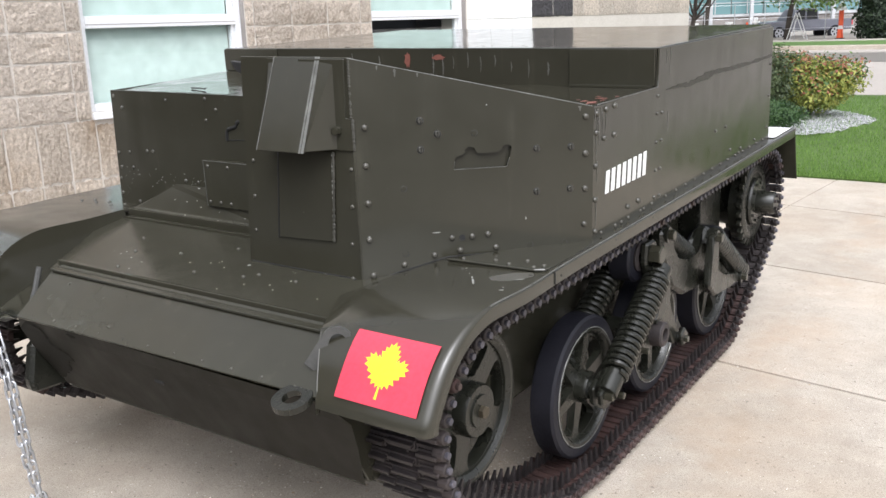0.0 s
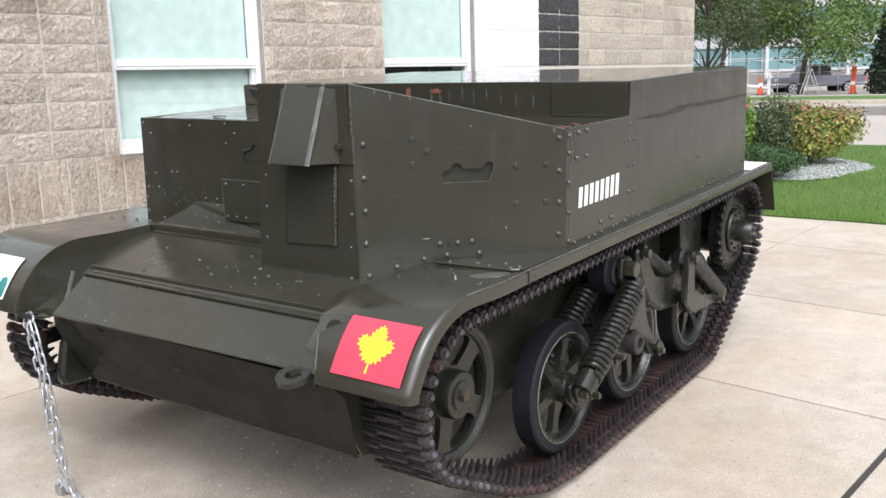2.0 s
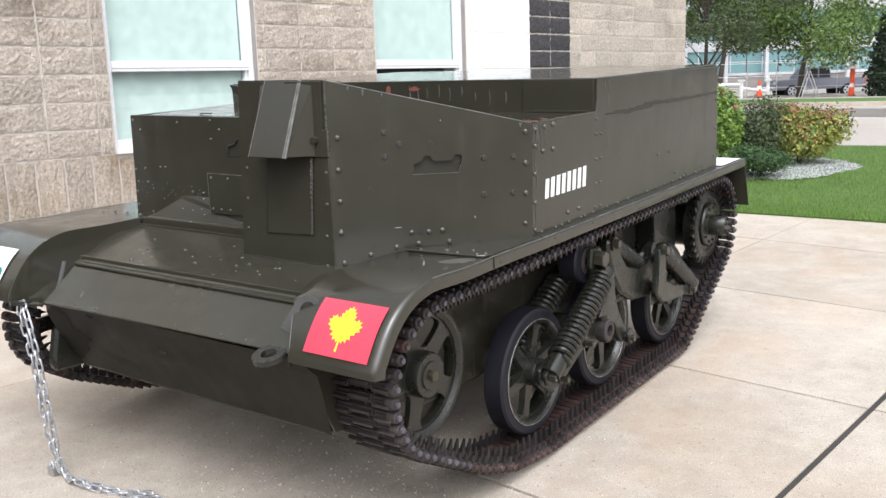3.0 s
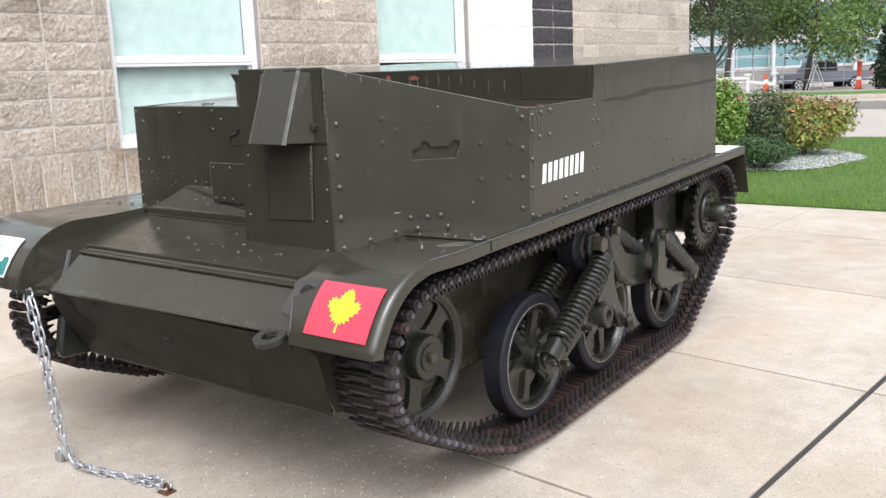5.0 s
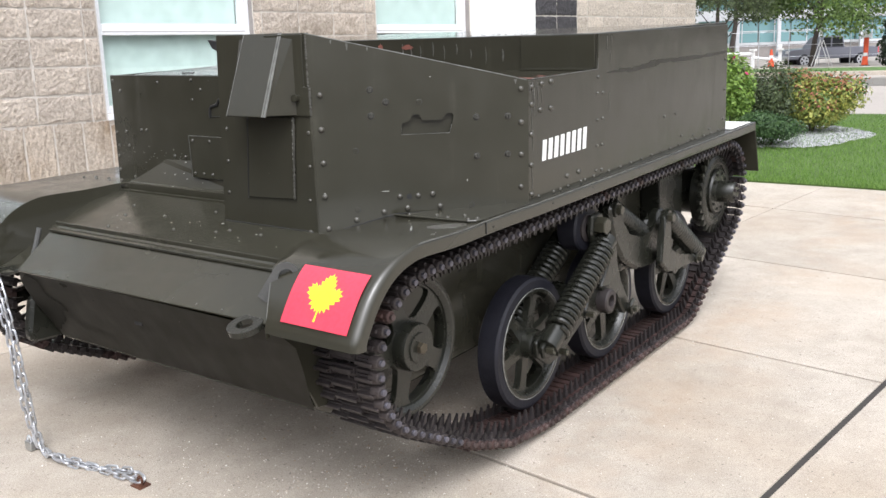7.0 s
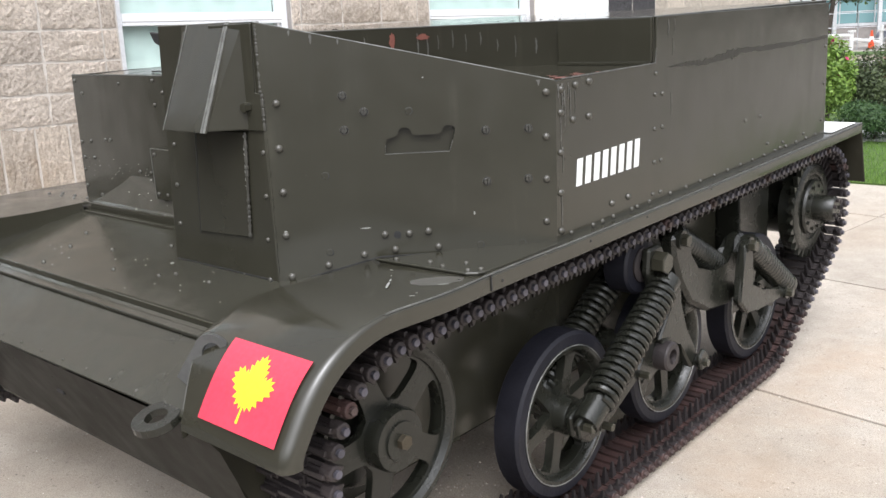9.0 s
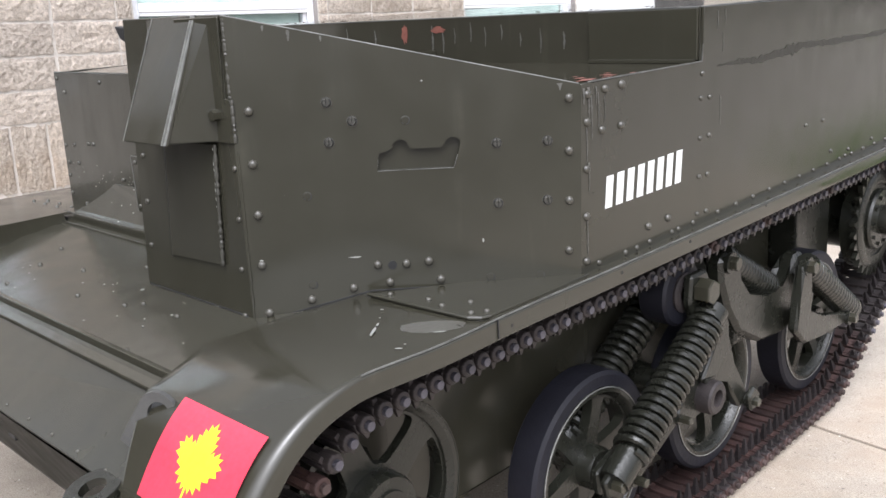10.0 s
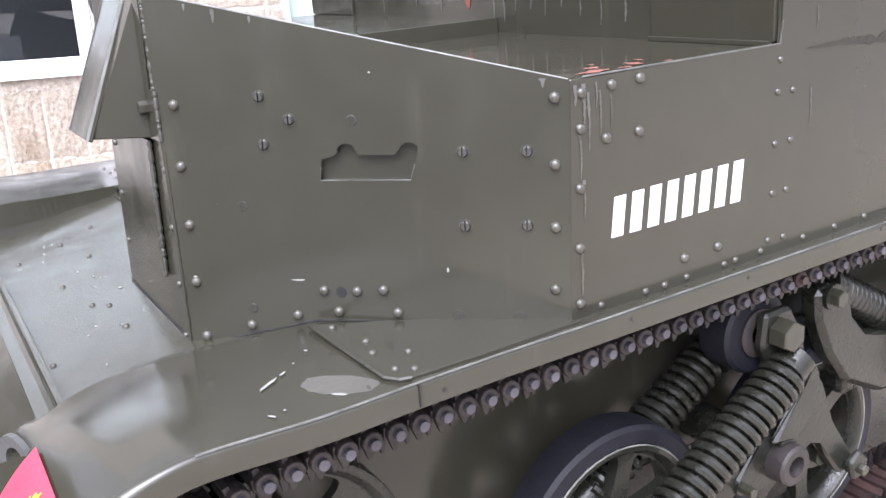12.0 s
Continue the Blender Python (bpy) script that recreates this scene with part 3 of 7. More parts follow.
OFFICE_WHITE = mottled("office_white_panel", (0.40, 0.41, 0.42), (0.50, 0.51, 0.52), 0.5, 0, 0.5, 8, 0.05)
part("wall", box(-40, 22, 0.3, 12, 0, 11.0), GREY_WALL, office)
part("plinth", box(-40, 22, 0.0, 0.3, 0, 1.45), GREY_WALL, office)
part("band", box(-40, 22, -0.15, 0.3, 1.45, 1.68, 0.02), OFFICE_WHITE, office)
for k, (z0, z1) in enumerate(((1.70, 3.6), (4.5, 6.9), (7.8, 10.2))):
    part("spandrel", box(-40, 22, -0.05, 0.3, z1, z1 + 0.88), OFFICE_WHITE, office)
    for j in range(22):
        x = -39.5 + j * 2.8
        w = part("window", box(x, x + 2.7, 0.10, 0.2, z0, z1), TEAL_GLASS, office)
        part("mullion", box(x + 1.3, x + 1.38, 0.04, 0.12, z0, z1), OFFICE_WHITE, w)
        part("transom", box(x, x + 2.7, 0.04, 0.12, z0 + 0.9, z0 + 0.97), OFFICE_WHITE, w)
for j in range(18):
    x = -40 + j * 3.52 + 0.3
    part("column", box(x - 0.15, x + 0.15, -1.0, -0.7, 0, 8.0, 0.03), OFFICE_WHITE, office)


def rod(name, a, b, r, mat, parent, label=""):
    return part(name, cyl(a, b, r, 8), mat, parent, label)


# parked pickup truck
GREY_PAINT, gn, gl, gb = material("dark_grey_car_paint", 0.3, 0.0)
gb.inputs["Base Color"].default_value = (0.17, 0.175, 0.215, 1)
gb.inputs["Coat Weight"].default_value = 0.5
CAR_GLASS, cn, cl2, cb = material("car_glass", 0.05)
cb.inputs["Base Color"].default_value = (0.02, 0.022, 0.025, 1)
TRUCK = Matrix.Translation((-12.05, 57.0, 0.12)) @ Matrix.Rotation(radians(40), 4, "Z")
truck = thing("pickup_truck", "dark grey crew-cab pickup truck parked behind the verge", "pickup truck", TRUCK)
body = [(-2.75, 0.45), (2.75, 0.50), (2.75, 1.12), (0.55, 1.12), (0.45, 1.12), (-0.95, 1.12), (-2.55, 1.05), (-2.75, 0.85)]
bm = bmesh.new()
add_plate(bm, [(x, -0.95, z) for x, z in body], 1.9, 0.05)
bmesh.ops.recalc_face_normals(bm, faces=bm.faces)
part("body", bm, GREY_PAINT, truck)
bm = bmesh.new()
add_plate(bm, [(x, -0.85, z) for x, z in ((-1.15, 1.10), (0.75, 1.10), (0.62, 1.78), (-0.45, 1.80), (-0.65, 1.72))], 1.7, 0.05)
bmesh.ops.recalc_face_normals(bm, faces=bm.faces)
part("cab", bm, GREY_PAINT, truck)
part("side_window", plate([(-0.95, -0.865, 1.16), (-0.15, -0.865, 1.16), (-0.15, -0.865, 1.70), (-0.55, -0.865, 1.70)], 0.01, 0), CAR_GLASS, truck)
part("side_window", plate([(-0.05, -0.865, 1.16), (0.62, -0.865, 1.16), (0.54, -0.865, 1.70), (-0.05, -0.865, 1.70)], 0.01, 0), CAR_GLASS, truck)
part("headlight", box(-2.77, -2.6, -0.9, -0.6, 0.82, 0.98, 0.02), WHITE_PANEL, truck)
part("bumper", box(-2.88, -2.72, -0.9, 0.9, 0.45, 0.66, 0.03), STEEL, truck)
part("tail_light", box(2.70, 2.77, -0.96, -0.80, 0.75, 1.08, 0.01), RED_PAINT, truck)
for x in (-1.75, 1.7):
    for s in (-1, 1):
        wl_ = part("wheel", cyl((x, s * 0.72, 0.38), (x, s * 0.97, 0.38), 0.39, 24, None, 0.03), RUBBER, truck)
        part("rim", cyl((x, s * 0.975, 0.38), (x, s * 0.985, 0.38), 0.26, 20), CHAIN_STEEL, wl_, "bright alloy rim")
        for k in range(5):
            a = 6.283 * k / 5
            part("rim_gap", plate([(x + math.cos(a + q) * rr, s * 0.987, 0.38 + math.sin(a + q) * rr) for q, rr in ((0.25, 0.10), (0.38, 0.22), (0.88, 0.22), (1.0, 0.10))], 0.002, 0), BLACK, wl_)

# fence, cones, barricade and pipework in front of the car park
ORANGE, on_, ol_, ob_ = material("orange_plastic", 0.5)
ob_.inputs["Base Color"].default_value = (0.75, 0.10, 0.03, 1)


def cone(x, y, h):
    ob = thing("traffic_cone", "orange traffic cone with a white band", "traffic cone", Matrix.Translation((x, y, LEVEL - 0.035)), "orange cones")
    part("base", box(-0.2, 0.2, -0.2, 0.2, 0, 0.04, 0.01), BLACK, ob)
    part("body", cyl((0, 0, 0.04), (0, 0, h), 0.17, 20, 0.05), ORANGE, ob)
    part("band", cyl((0, 0, h * 0.5), (0, 0, h * 0.68), 0.125, 20, 0.095), WHITE_PAINT, ob)


cone(-12.9, 49.2, 0.95), cone(-8.05, 48.6, 0.95)
pole = thing("marker_post", "orange and white marker post with a pale cap", "marker post", Matrix.Translation((-8.2, 49.4, LEVEL - 0.04)))
part("post", cyl((0, 0, 0), (0, 0, 1.4), 0.12, 12), ORANGE, pole)
part("cap", cyl((0, 0, 1.4), (0, 0, 1.85), 0.3, 12, 0.03), WHITE_PAINT, pole)
fence = thing("wire_fence", "temporary steel fence with posts and rails", "fence", Matrix.Translation((-11, 49.3, LEVEL - 0.04)) @ Matrix.Rotation(0.5, 4, "Z"))
for k in range(9):
    rod("post", (-7.2 + k * 1.55, 0, 0), (-7.2 + k * 1.55, 0, 1.9), 0.022, CHAIN_STEEL, fence)
for z in (0.55, 1.85, 1.15):
    rod("rail", (-7.2, 0, z), (5.2, 0, z), 0.010, CHAIN_STEEL, fence)
barricade = thing("trestle", "white folding trestle standing on the verge", "trestle", Matrix.Translation((-10.2, 48.8, LEVEL - 0.03)) @ Matrix.Rotation(0.5, 4, "Z"))
for a, b in (((-0.35, 0, 0), (0.05, 0, 1.35)), ((0.55, 0, 0), (0.05, 0, 1.35)), ((-0.35, 0.6, 0), (0.05, 0.6, 1.35)), ((0.55, 0.6, 0), (0.05, 0.6, 1.35))):
    rod("leg", a, b, 0.02, WHITE_PAINT, barricade)
rod("brace", (-0.22, 0, 0.45), (0.42, 0, 0.45), 0.015, WHITE_PAINT, barricade)
pipes = thing("pipe_stand", "white painted pipework with a valve", "pipework", Matrix.Translation((-13.2, 49.0, LEVEL - 0.035)) @ Matrix.Rotation(0.5, 4, "Z"))
for x in (-2.4, -0.6, 0.8):
    rod("upright", (x, 0, 0), (x, 0, 1.2 if x > 0 else 0.95), 0.10, WHITE_PAINT, pipes)
    part("flange", cyl((x, 0, 0.9), (x, 0, 1.0), 0.2, 16), WHITE_PAINT, pipes)
rod("crosspipe", (-4.5, 0, 0.75), (-0.6, 0, 0.75), 0.09, WHITE_PAINT, pipes)
rod("crosspipe", (-0.6, 0, 0.55), (0.8, 0, 0.35), 0.08, WHITE_PAINT, pipes)

# ---- building wall, in its own frame: x along the wall, y into the building ----
WALL = Matrix.Translation((-3.4, 3.0, 0)) @ Matrix.Rotation(radians(90 - 6.0), 4, "Z")
wall = thing("wall_building", "tan split-face concrete block wall with white windows", "wall", WALL, "", "structure")
Z0, Z1 = -0.3, 4.4
OPEN = [(-3.62, -1.90, 1.235, 3.2), (-0.73, 0.665, 1.165, 3.2), (2.105, 3.475, 1.165, 3.2)]
edges = [-4.3]
for a, b, c, d in OPEN:
    edges += [a, b]
edges.append(8.56)
for i in range(0, len(edges), 2):
    part("wall_core", box(edges[i], edges[i + 1], 0.003, 0.34, Z0, Z1), MORTAR, wall)
for a, b, c, d in OPEN:
    part("wall_core", box(a, b, 0.003, 0.34, Z0, c), MORTAR, wall)
    part("wall_core", box(a, b, 0.003, 0.34, d, Z1), MORTAR, wall)
part("wall_return", box(8.22, 8.56, 0.345, 9.0, Z0, Z1), BLOCK, wall)
part("wall_return", box(-4.3, -3.96, 0.345, 9.0, Z0, Z1), BLOCK, wall)
part("parapet", box(-4.3, 8.58, -0.02, 0.36, Z1, Z1 + 0.15, 0.01), WINDOW_WHITE, wall)
part("roof", box(-4.3, 8.5, 0.345, 9.0, Z1 - 0.2, Z1), MORTAR, wall)
part("room_wall", box(-4.0, 8.2, 2.2, 2.3, 0.3, Z1 - 0.2), GREY_WALL, wall)
part("room_floor", box(-4.0, 8.2, 0.345, 2.2, 0.2, 0.3), GREY_WALL, wall)

# added unseen wall: blocks low sky and darkens what the front plates reflect
WING_BRICK = mottled("dark_brown_brick", (0.075, 0.062, 0.052), (0.13, 0.11, 0.095), 0.85, 0, 0.8, 12, 0.2)
wing = thing("unseen_wall", "plain dark brown unseen wall added to darken reflections", "wall", None, "", "structure")
part("wall_core", box(-17.0, -3.0, -6.6, -6.2, -0.4, 6.2), WING_BRICK, wing)
part("coping", box(-17.0, -2.95, -6.65, -6.15, 6.2, 6.35, 0.01), WINDOW_WHITE, wing)

# windows
GLASS, gn2, gl2, gb2 = material("window_glass", 0.0)
gb2.inputs["Base Color"].default_value = (0.93, 0.98, 0.965, 1)
gb2.inputs["Transmission Weight"].default_value = 1.0
gb2.inputs["IOR"].default_value = 1.5
BLIND = mottled("mint_blind", (0.435, 0.515, 0.485), (0.505, 0.585, 0.555), 0.6, 0, 1.2, 8, 0.02)
# near-black colour that stands in for the shade of the unlit rooms
ROOM_SHADE = mottled("room_shade", (0.02, 0.022, 0.03), (0.035, 0.037, 0.045), 0.7)


def window(name, label, a, b, z0, z1, bar, blinds, cloth=BLIND):
    ob = thing(name, label, "window", WALL, "", "structure")
    y0, y1 = 0.055, 0.125
    f = part("window_frame", box(b - 0.055, b, y0, y1, z0, z1, 0.004), WINDOW_WHITE, ob)
    part("jamb", box(a, a + 0.055, y0, y1, z0, z1, 0.004), WINDOW_WHITE, ob)
    part("inner_stop", box(b - 0.085, b - 0.057, y0 + 0.02, y1, z0, z1, 0.003), WINDOW_WHITE, ob)
    part("head", box(a + 0.055, b - 0.055, y0, y1, z1 - 0.06, z1, 0.004), WINDOW_WHITE, ob)
    part("transom", box(a + 0.055, b - 0.055, y0 - 0.004, y1, bar - 0.042, bar + 0.042, 0.005), WINDOW_WHITE, ob)
    part("transom_groove", box(a + 0.056, b - 0.056, y0 - 0.006, y0 - 0.0045, bar - 0.018, bar - 0.013), GREY_WALL, ob)
    part("bottom_rail", box(a + 0.055, b - 0.055, y0, y1, z0, z0 + 0.055, 0.004), WINDOW_WHITE, ob)
    part("window_sill", box(a - 0.0, b + 0.0, -0.035, 0.12, z0 - 0.05, z0 - 0.001, 0.006), WINDOW_WHITE, ob)
    for (p, q), blind in zip(((z0 + 0.055, bar - 0.042), (bar + 0.042, z1 - 0.06)), blinds):
        g = part("pane", box(a + 0.055, b - 0.055, y0 + 0.035, y0 + 0.041, p, q), GLASS, ob)
        g.visible_shadow = False
        if blind:
            part("blind", box(a + 0.056, b - 0.09, y0 + 0.075, y0 + 0.08, p, q), cloth, ob, "pale roller blind or added reflection sheet")
    # grey liner puts the reveal's shade into its colour
    part("reveal_shade", box(b - 0.003, b - 0.0005, 0.001, y0 - 0.001, z0, z1), GREY_WALL, ob, "grey liner for the shade in the reveal")
    # dark sheet close behind the panes paints the dim room
    part("room_shade_sheet", box(a, b, 0.7, 0.72, z0 - 0.2, z1), ROOM_SHADE, ob)
    return ob


# its white upper blind is added to give a pale reflection
window("window_1", "white framed window with dark glass in a block wall", -3.62, -1.90, 1.235, 3.2, 1.90, (0, 1), WINDOW_WHITE)
window("window_2", "white framed window with pale mint blinds", -0.73, 0.665, 1.165, 3.2, 1.785, (1, 1))
window("window_3", "white framed window with a pale mint blind above dark glass", 2.105, 3.475, 1.165, 3.2, 1.785, (0, 1))


# blocks: rough split faces, a few shared shapes, each block an object
def block_shape(seed, amp=0.013, nx=15, nz=8):
    rn = random.Random(seed)
    bm = bmesh.new()
    off = Vector((rn.uniform(0, 50), rn.uniform(0, 50), rn.uniform(0, 50)))
    g = []
    for i in range(nx + 1):
        col = []
        for j in range(nz + 1):
            u, v = i / nx, j / nz
            edge = min(u, 1 - u, v, 1 - v) > 0.01
            y = (-0.004 if edge else -0.002) - (amp if edge else amp * 0.4) * (0.35 + 0.7 * noise.noise(Vector((u * 4.5, v * 2.4, 0)) + off) + 0.45 * noise.noise(Vector((u * 11, v * 6, 3)) + off) + rn.uniform(-0.13, 0.13))
            ju = 0.0 if 0 < u < 1 else rn.uniform(-0.012, 0.016) * (1 if u == 0 else -1)
            jv = 0.0 if 0 < v < 1 else rn.uniform(-0.022, 0.03) * (1 if v == 0 else -1)
            col.append(bm.verts.new((u + ju, y, v + jv)))
        g.append(col)
    for i in range(nx):
        for j in range(nz):
            bm.faces.new((g[i][j], g[i + 1][j], g[i + 1][j + 1], g[i][j + 1]))
    rim = [g[i][0] for i in range(nx + 1)] + [g[nx][j] for j in range(1, nz + 1)] + [g[i][nz] for i in range(nx - 1, -1, -1)] + [g[0][j] for j in range(nz - 1, 0, -1)]
    low = [bm.verts.new((v.co.x, 0.006, v.co.z)) for v in rim]
    k = len(rim)
    for i in range(k):
        bm.faces.new((rim[(i + 1) % k], rim[i], low[i], low[(i + 1) % k]))
    bmesh.ops.recalc_face_normals(bm, faces=bm.faces)
    me = bpy.data.meshes.new("block")
    bm.to_mesh(me)
    bm.free()
    return me


def with_mat(me, mat):
    c = me.copy()
    c.materials.append(mat)
    return c


SHAPES = [block_shape(50 + k) for k in range(7)]
TAN = [with_mat(m, BLOCK) for m in SHAPES]
STAINED = [with_mat(m, STAINED_BLOCK) for m in SHAPES]
NIGHT = [with_mat(m, DARK_BLOCK) for m in SHAPES]
bn = random.Random(77)


def block(a, b, z0, z1, meshes, name="block", deep=1.0):
    ob = new(name, bn.choice(meshes))
    ob.parent = wall
    j = 0.0075
    m = Matrix.Translation((a + j, 0.0, z0 + j)) @ Matrix.Diagonal((b - a - 2 * j, deep, z1 - z0 - 2 * j, 1))
    if bn.random() < 0.5:
        m = m @ Matrix.Translation((0.5, 0, 0.5)) @ Matrix.Rotation(math.pi, 4, "Y") @ Matrix.Translation((-0.5, 0, -0.5))
    ob.matrix_local = m
    return ob


C = 0.2028
BASE_Z = 1.117                      # top of the upright soldier course
for k in range(0, 8):
    z0 = BASE_Z + k * C
    for a, b in ((-1.65, -1.25), (-1.25, -0.845), (-0.845, -0.735)):
        block(a, b, z0, z0 + C, TAN)
    if z0 < 1.23:
        for a in (-3.65, -3.25, -2.85, -2.45, -2.05):
            block(a, a + 0.4, z0 - 0.03, z0 + 0.085, TAN)
    block(-1.898, -1.65, z0, z0 + C, TAN)
    for a, b in ((0.67, 0.755), (0.755, 1.155), (1.155, 1.56), (1.56, 1.96), (1.96, 2.10)):
        block(a, b, z0, z0 + C, TAN)
for k in range(3, 8):
    z0 = BASE_Z + k * C
    for a, b in ((4.645, 5.07), (5.07, 5.495)):
        block(a, b, z0, z0 + C, NIGHT)
    cuts = [5.50, 5.73, 6.08, 6.42, 7.02, 7.60, 8.25, 8.555] if k % 2 else [5.50, 5.73, 6.42, 7.05, 7.60, 8.00, 8.25, 8.555]
    for a, b in zip(cuts, cuts[1:]):
        block(a, b, z0, z0 + C, TAN, "block", 0.5)
for k in range(-9, 11):
    a = -1.05 + 0.218 * k - 0.1
    if a > 2.0:
        break
    block(a, a + 0.218, 0.70, BASE_Z - (0.0 if not -0.74 < a + 0.1 < 0.66 else 0.03), STAINED)
    block(a, a + 0.218, 0.30, 0.70, STAINED)
for k in range(2, 8):
    for j in range(3):
        a = 3.492 + j * 0.384
        part("wall_panel", box(a + 0.003, a + 0.381, -0.004, 0.013, 1.32 + (k - 2) * 0.405 - 0.4, 1.32 + (k - 2) * 0.405 - 0.003, 0.002), WHITE_PANEL, wall)

# ---- pavement slabs, in the pad's plane ----
pad = thing("pavement", "pale broom-finished concrete slabs with narrow joints", "pavement", PAD.copy(), "", "structure")
SLAB = 1.58
turn = Matrix.Rotation(radians(-6.2), 4, "Z")
part("joint_filler", box(-5.2, 8.8, -0.60, 7.25, -0.10, -0.032), JOINT, pad).matrix_local = turn
part("joint_filler", box(1.6775, 1.7065, -0.60, 7.25, -0.03, -0.007), JOINT, pad).matrix_local = turn
for i in range(-2, 5):
    for j in range(-1, 4):
        # the joint that runs along the carrier's near side lies at x = 1.78
        x1, y0 = 1.692 + (i - 1) * SLAB * 1.17, 0.955 + j * SLAB
        x0, y1 = x1 - SLAB * 1.17, y0 + SLAB
        wide = 0.014 if i == 1 else 0.004
        near = 0.014 if i == 2 else 0.004
        bm = box(x0 + near, x1 - wide, y0 + 0.0085, y1 - 0.0085, -0.09, 0.0)
        top = [e for e in bm.edges if all(v.co.z > -0.01 for v in e.verts)]
        bmesh.ops.bevel(bm, geom=top, offset=0.003, segments=2, affect="EDGES", profile=0.5)
        ob = part("slab", bm, CONCRETE, pad)
        ob.matrix_local = turn

for x0, x1, y0, y1 in ((-2.0, 0.62, 0.946, 0.964), (-0.163, -0.151, -0.62, 0.944)):
    part("joint_fill", box(x0, x1, y0, y1, -0.06, -0.0012), CONCRETE, pad).matrix_local = turn

# ---- the tracked carrier, in its own frame: front at y = 0, its left side at x = 1 ----
carrier = thing("armoured_carrier", "olive drab riveted steel tracked carrier on a concrete pad", "tracked vehicle", PAD.copy())
T = 0.008
FAR_OFF = {1: 0.0, -1: -0.32}       # the hull is not symmetric about the frame's x = 0
IDLER, SPROCKET, W1, W2, W3 = (0.445, 0.585), (3.136, 0.625), (1.195, 0.352), (1.84, 0.352), (2.575, 0.352)

# hull and glacis
part("lower_hull", moved(box(-0.74, 0.69, 0.30, 3.02, 0.34, 0.885, 0.01), Matrix.Identity(4)), OLIVE, carrier)
nose_bm = bmesh.new()
nose_rows = [[nose_bm.verts.new((x0 + (x1 - x0) * k / 6, y, z)) for k in range(7)] for x0, x1, y, z in ((-0.675, 0.72, -0.002, 0.752), (-0.715, 0.79, 0.02, 0.70), (-0.735, 0.762, 0.07, 0.60), (-0.715, 0.728, 0.115, 0.51), (-0.70, 0.705, 0.155, 0.43))]
for a, b in zip(nose_rows, nose_rows[1:]):
    for k in range(6):
        nose_bm.faces.new((a[k], b[k], b[k + 1], a[k + 1]))
bmesh.ops.solidify(nose_bm, geom=nose_bm.faces[:], thickness=-0.010)
bmesh.ops.recalc_face_normals(nose_bm, faces=nose_bm.faces)
part("nose_plate", nose_bm, MATT_OLIVE, carrier)
part("nose_cheek", plate([(0.715, 0.02, 0.76), (0.715, 0.035, 0.69), (0.715, 0.160, 0.44), (0.715, 0.62, 0.36), (0.715, 0.62, 0.90), (0.715, 0.17, 0.88)], 0.02, 0.004), OLIVE, carrier)
part("belly_plate", plate([(-0.69, 0.15, 0.435), (-0.69, 0.9, 0.335), (0.69, 0.9, 0.335), (0.69, 0.15, 0.435)], 0.01), OLIVE, carrier)
part("lower_glacis", plate([(-0.68, -0.006, 0.752), (0.71, -0.004, 0.765), (0.71, 0.15, 0.880), (-0.665, 0.15, 0.880)], 0.01), OLIVE, carrier)
part("upper_glacis", plate([(-0.665, 0.135, 0.886), (0.71, 0.135, 0.886), (0.71, 0.70, 0.958), (-0.99, 0.70, 0.958)], 0.01), OLIVE, carrier)
part("glacis_strip", plate([(-0.652, 0.140, 0.8765), (0.69, 0.140, 0.8765), (0.69, 0.170, 0.8955), (-0.640, 0.170, 0.8955)], 0.006), OLIVE, carrier)
part("glacis_rail", box(-0.672, 0.67, 0.173, 0.187, 0.884, 0.908, 0.003), OLIVE, carrier)
part("cowl_rail", box(-0.90, 0.02, 0.622, 0.637, 0.940, 0.976, 0.003), OLIVE, carrier)
part("cowl_rail", box(-0.88, 0.02, 0.592, 0.600, 0.935, 0.953, 0.002), OLIVE, carrier)
part("cowl_hump", plate([(-0.86, 0.640, 0.970), (0.02, 0.640, 0.970), (0.02, 0.696, 1.085), (-0.635, 0.696, 1.080), (-0.80, 0.696, 1.005)], 0.006), OLIVE, carrier)

for x, ys in ((0.79, ((0.30, 0.66), (0.24, 0.50), (0.40, 0.44), (0.56, 0.52), (0.50, 0.68))), (-0.735, ((0.065, 0.615), (0.031, 0.472), (0.042, 0.431), (0.158, 0.421), (0.16, 0.44), (0.45, 0.44), (0.45, 0.62)))):
    bm = plate([(x, y, z) for y, z in ys], 0.05, 0.012)
    bmesh.ops.recalc_face_normals(bm, faces=bm.faces)
    part("idler_mount", bm, DARK_OLIVE, carrier)

# mudguards
FEND = [(-0.010, 0.738), (-0.008, 0.758), (0.0, 0.780), (0.016, 0.806), (0.036, 0.836), (0.062, 0.870), (0.095, 0.904), (0.135, 0.934), (0.18, 0.957), (0.225, 0.971), (0.275, 0.980), (0.33, 0.981), (0.42, 0.977), (0.50, 0.975), (0.65, 0.975), (0.80, 0.972), (1.0, 0.968), (2.0, 0.972), (3.34, 0.985)]
FAR_INNER, FAR_Y = -0.86, -0.045       # the far guard reaches further in and forward


def eased(y, a, b):
    f = max(0.0, min(1.0, (y - a) / (b - a)))
    return f * f * (3 - 2 * f)


def fender_z(y):
    for (a, p), (b, q) in zip(FEND, FEND[1:]):
        if a <= y <= b:
            return p + (q - p) * (y - a) / (b - a)
    return FEND[0][1]


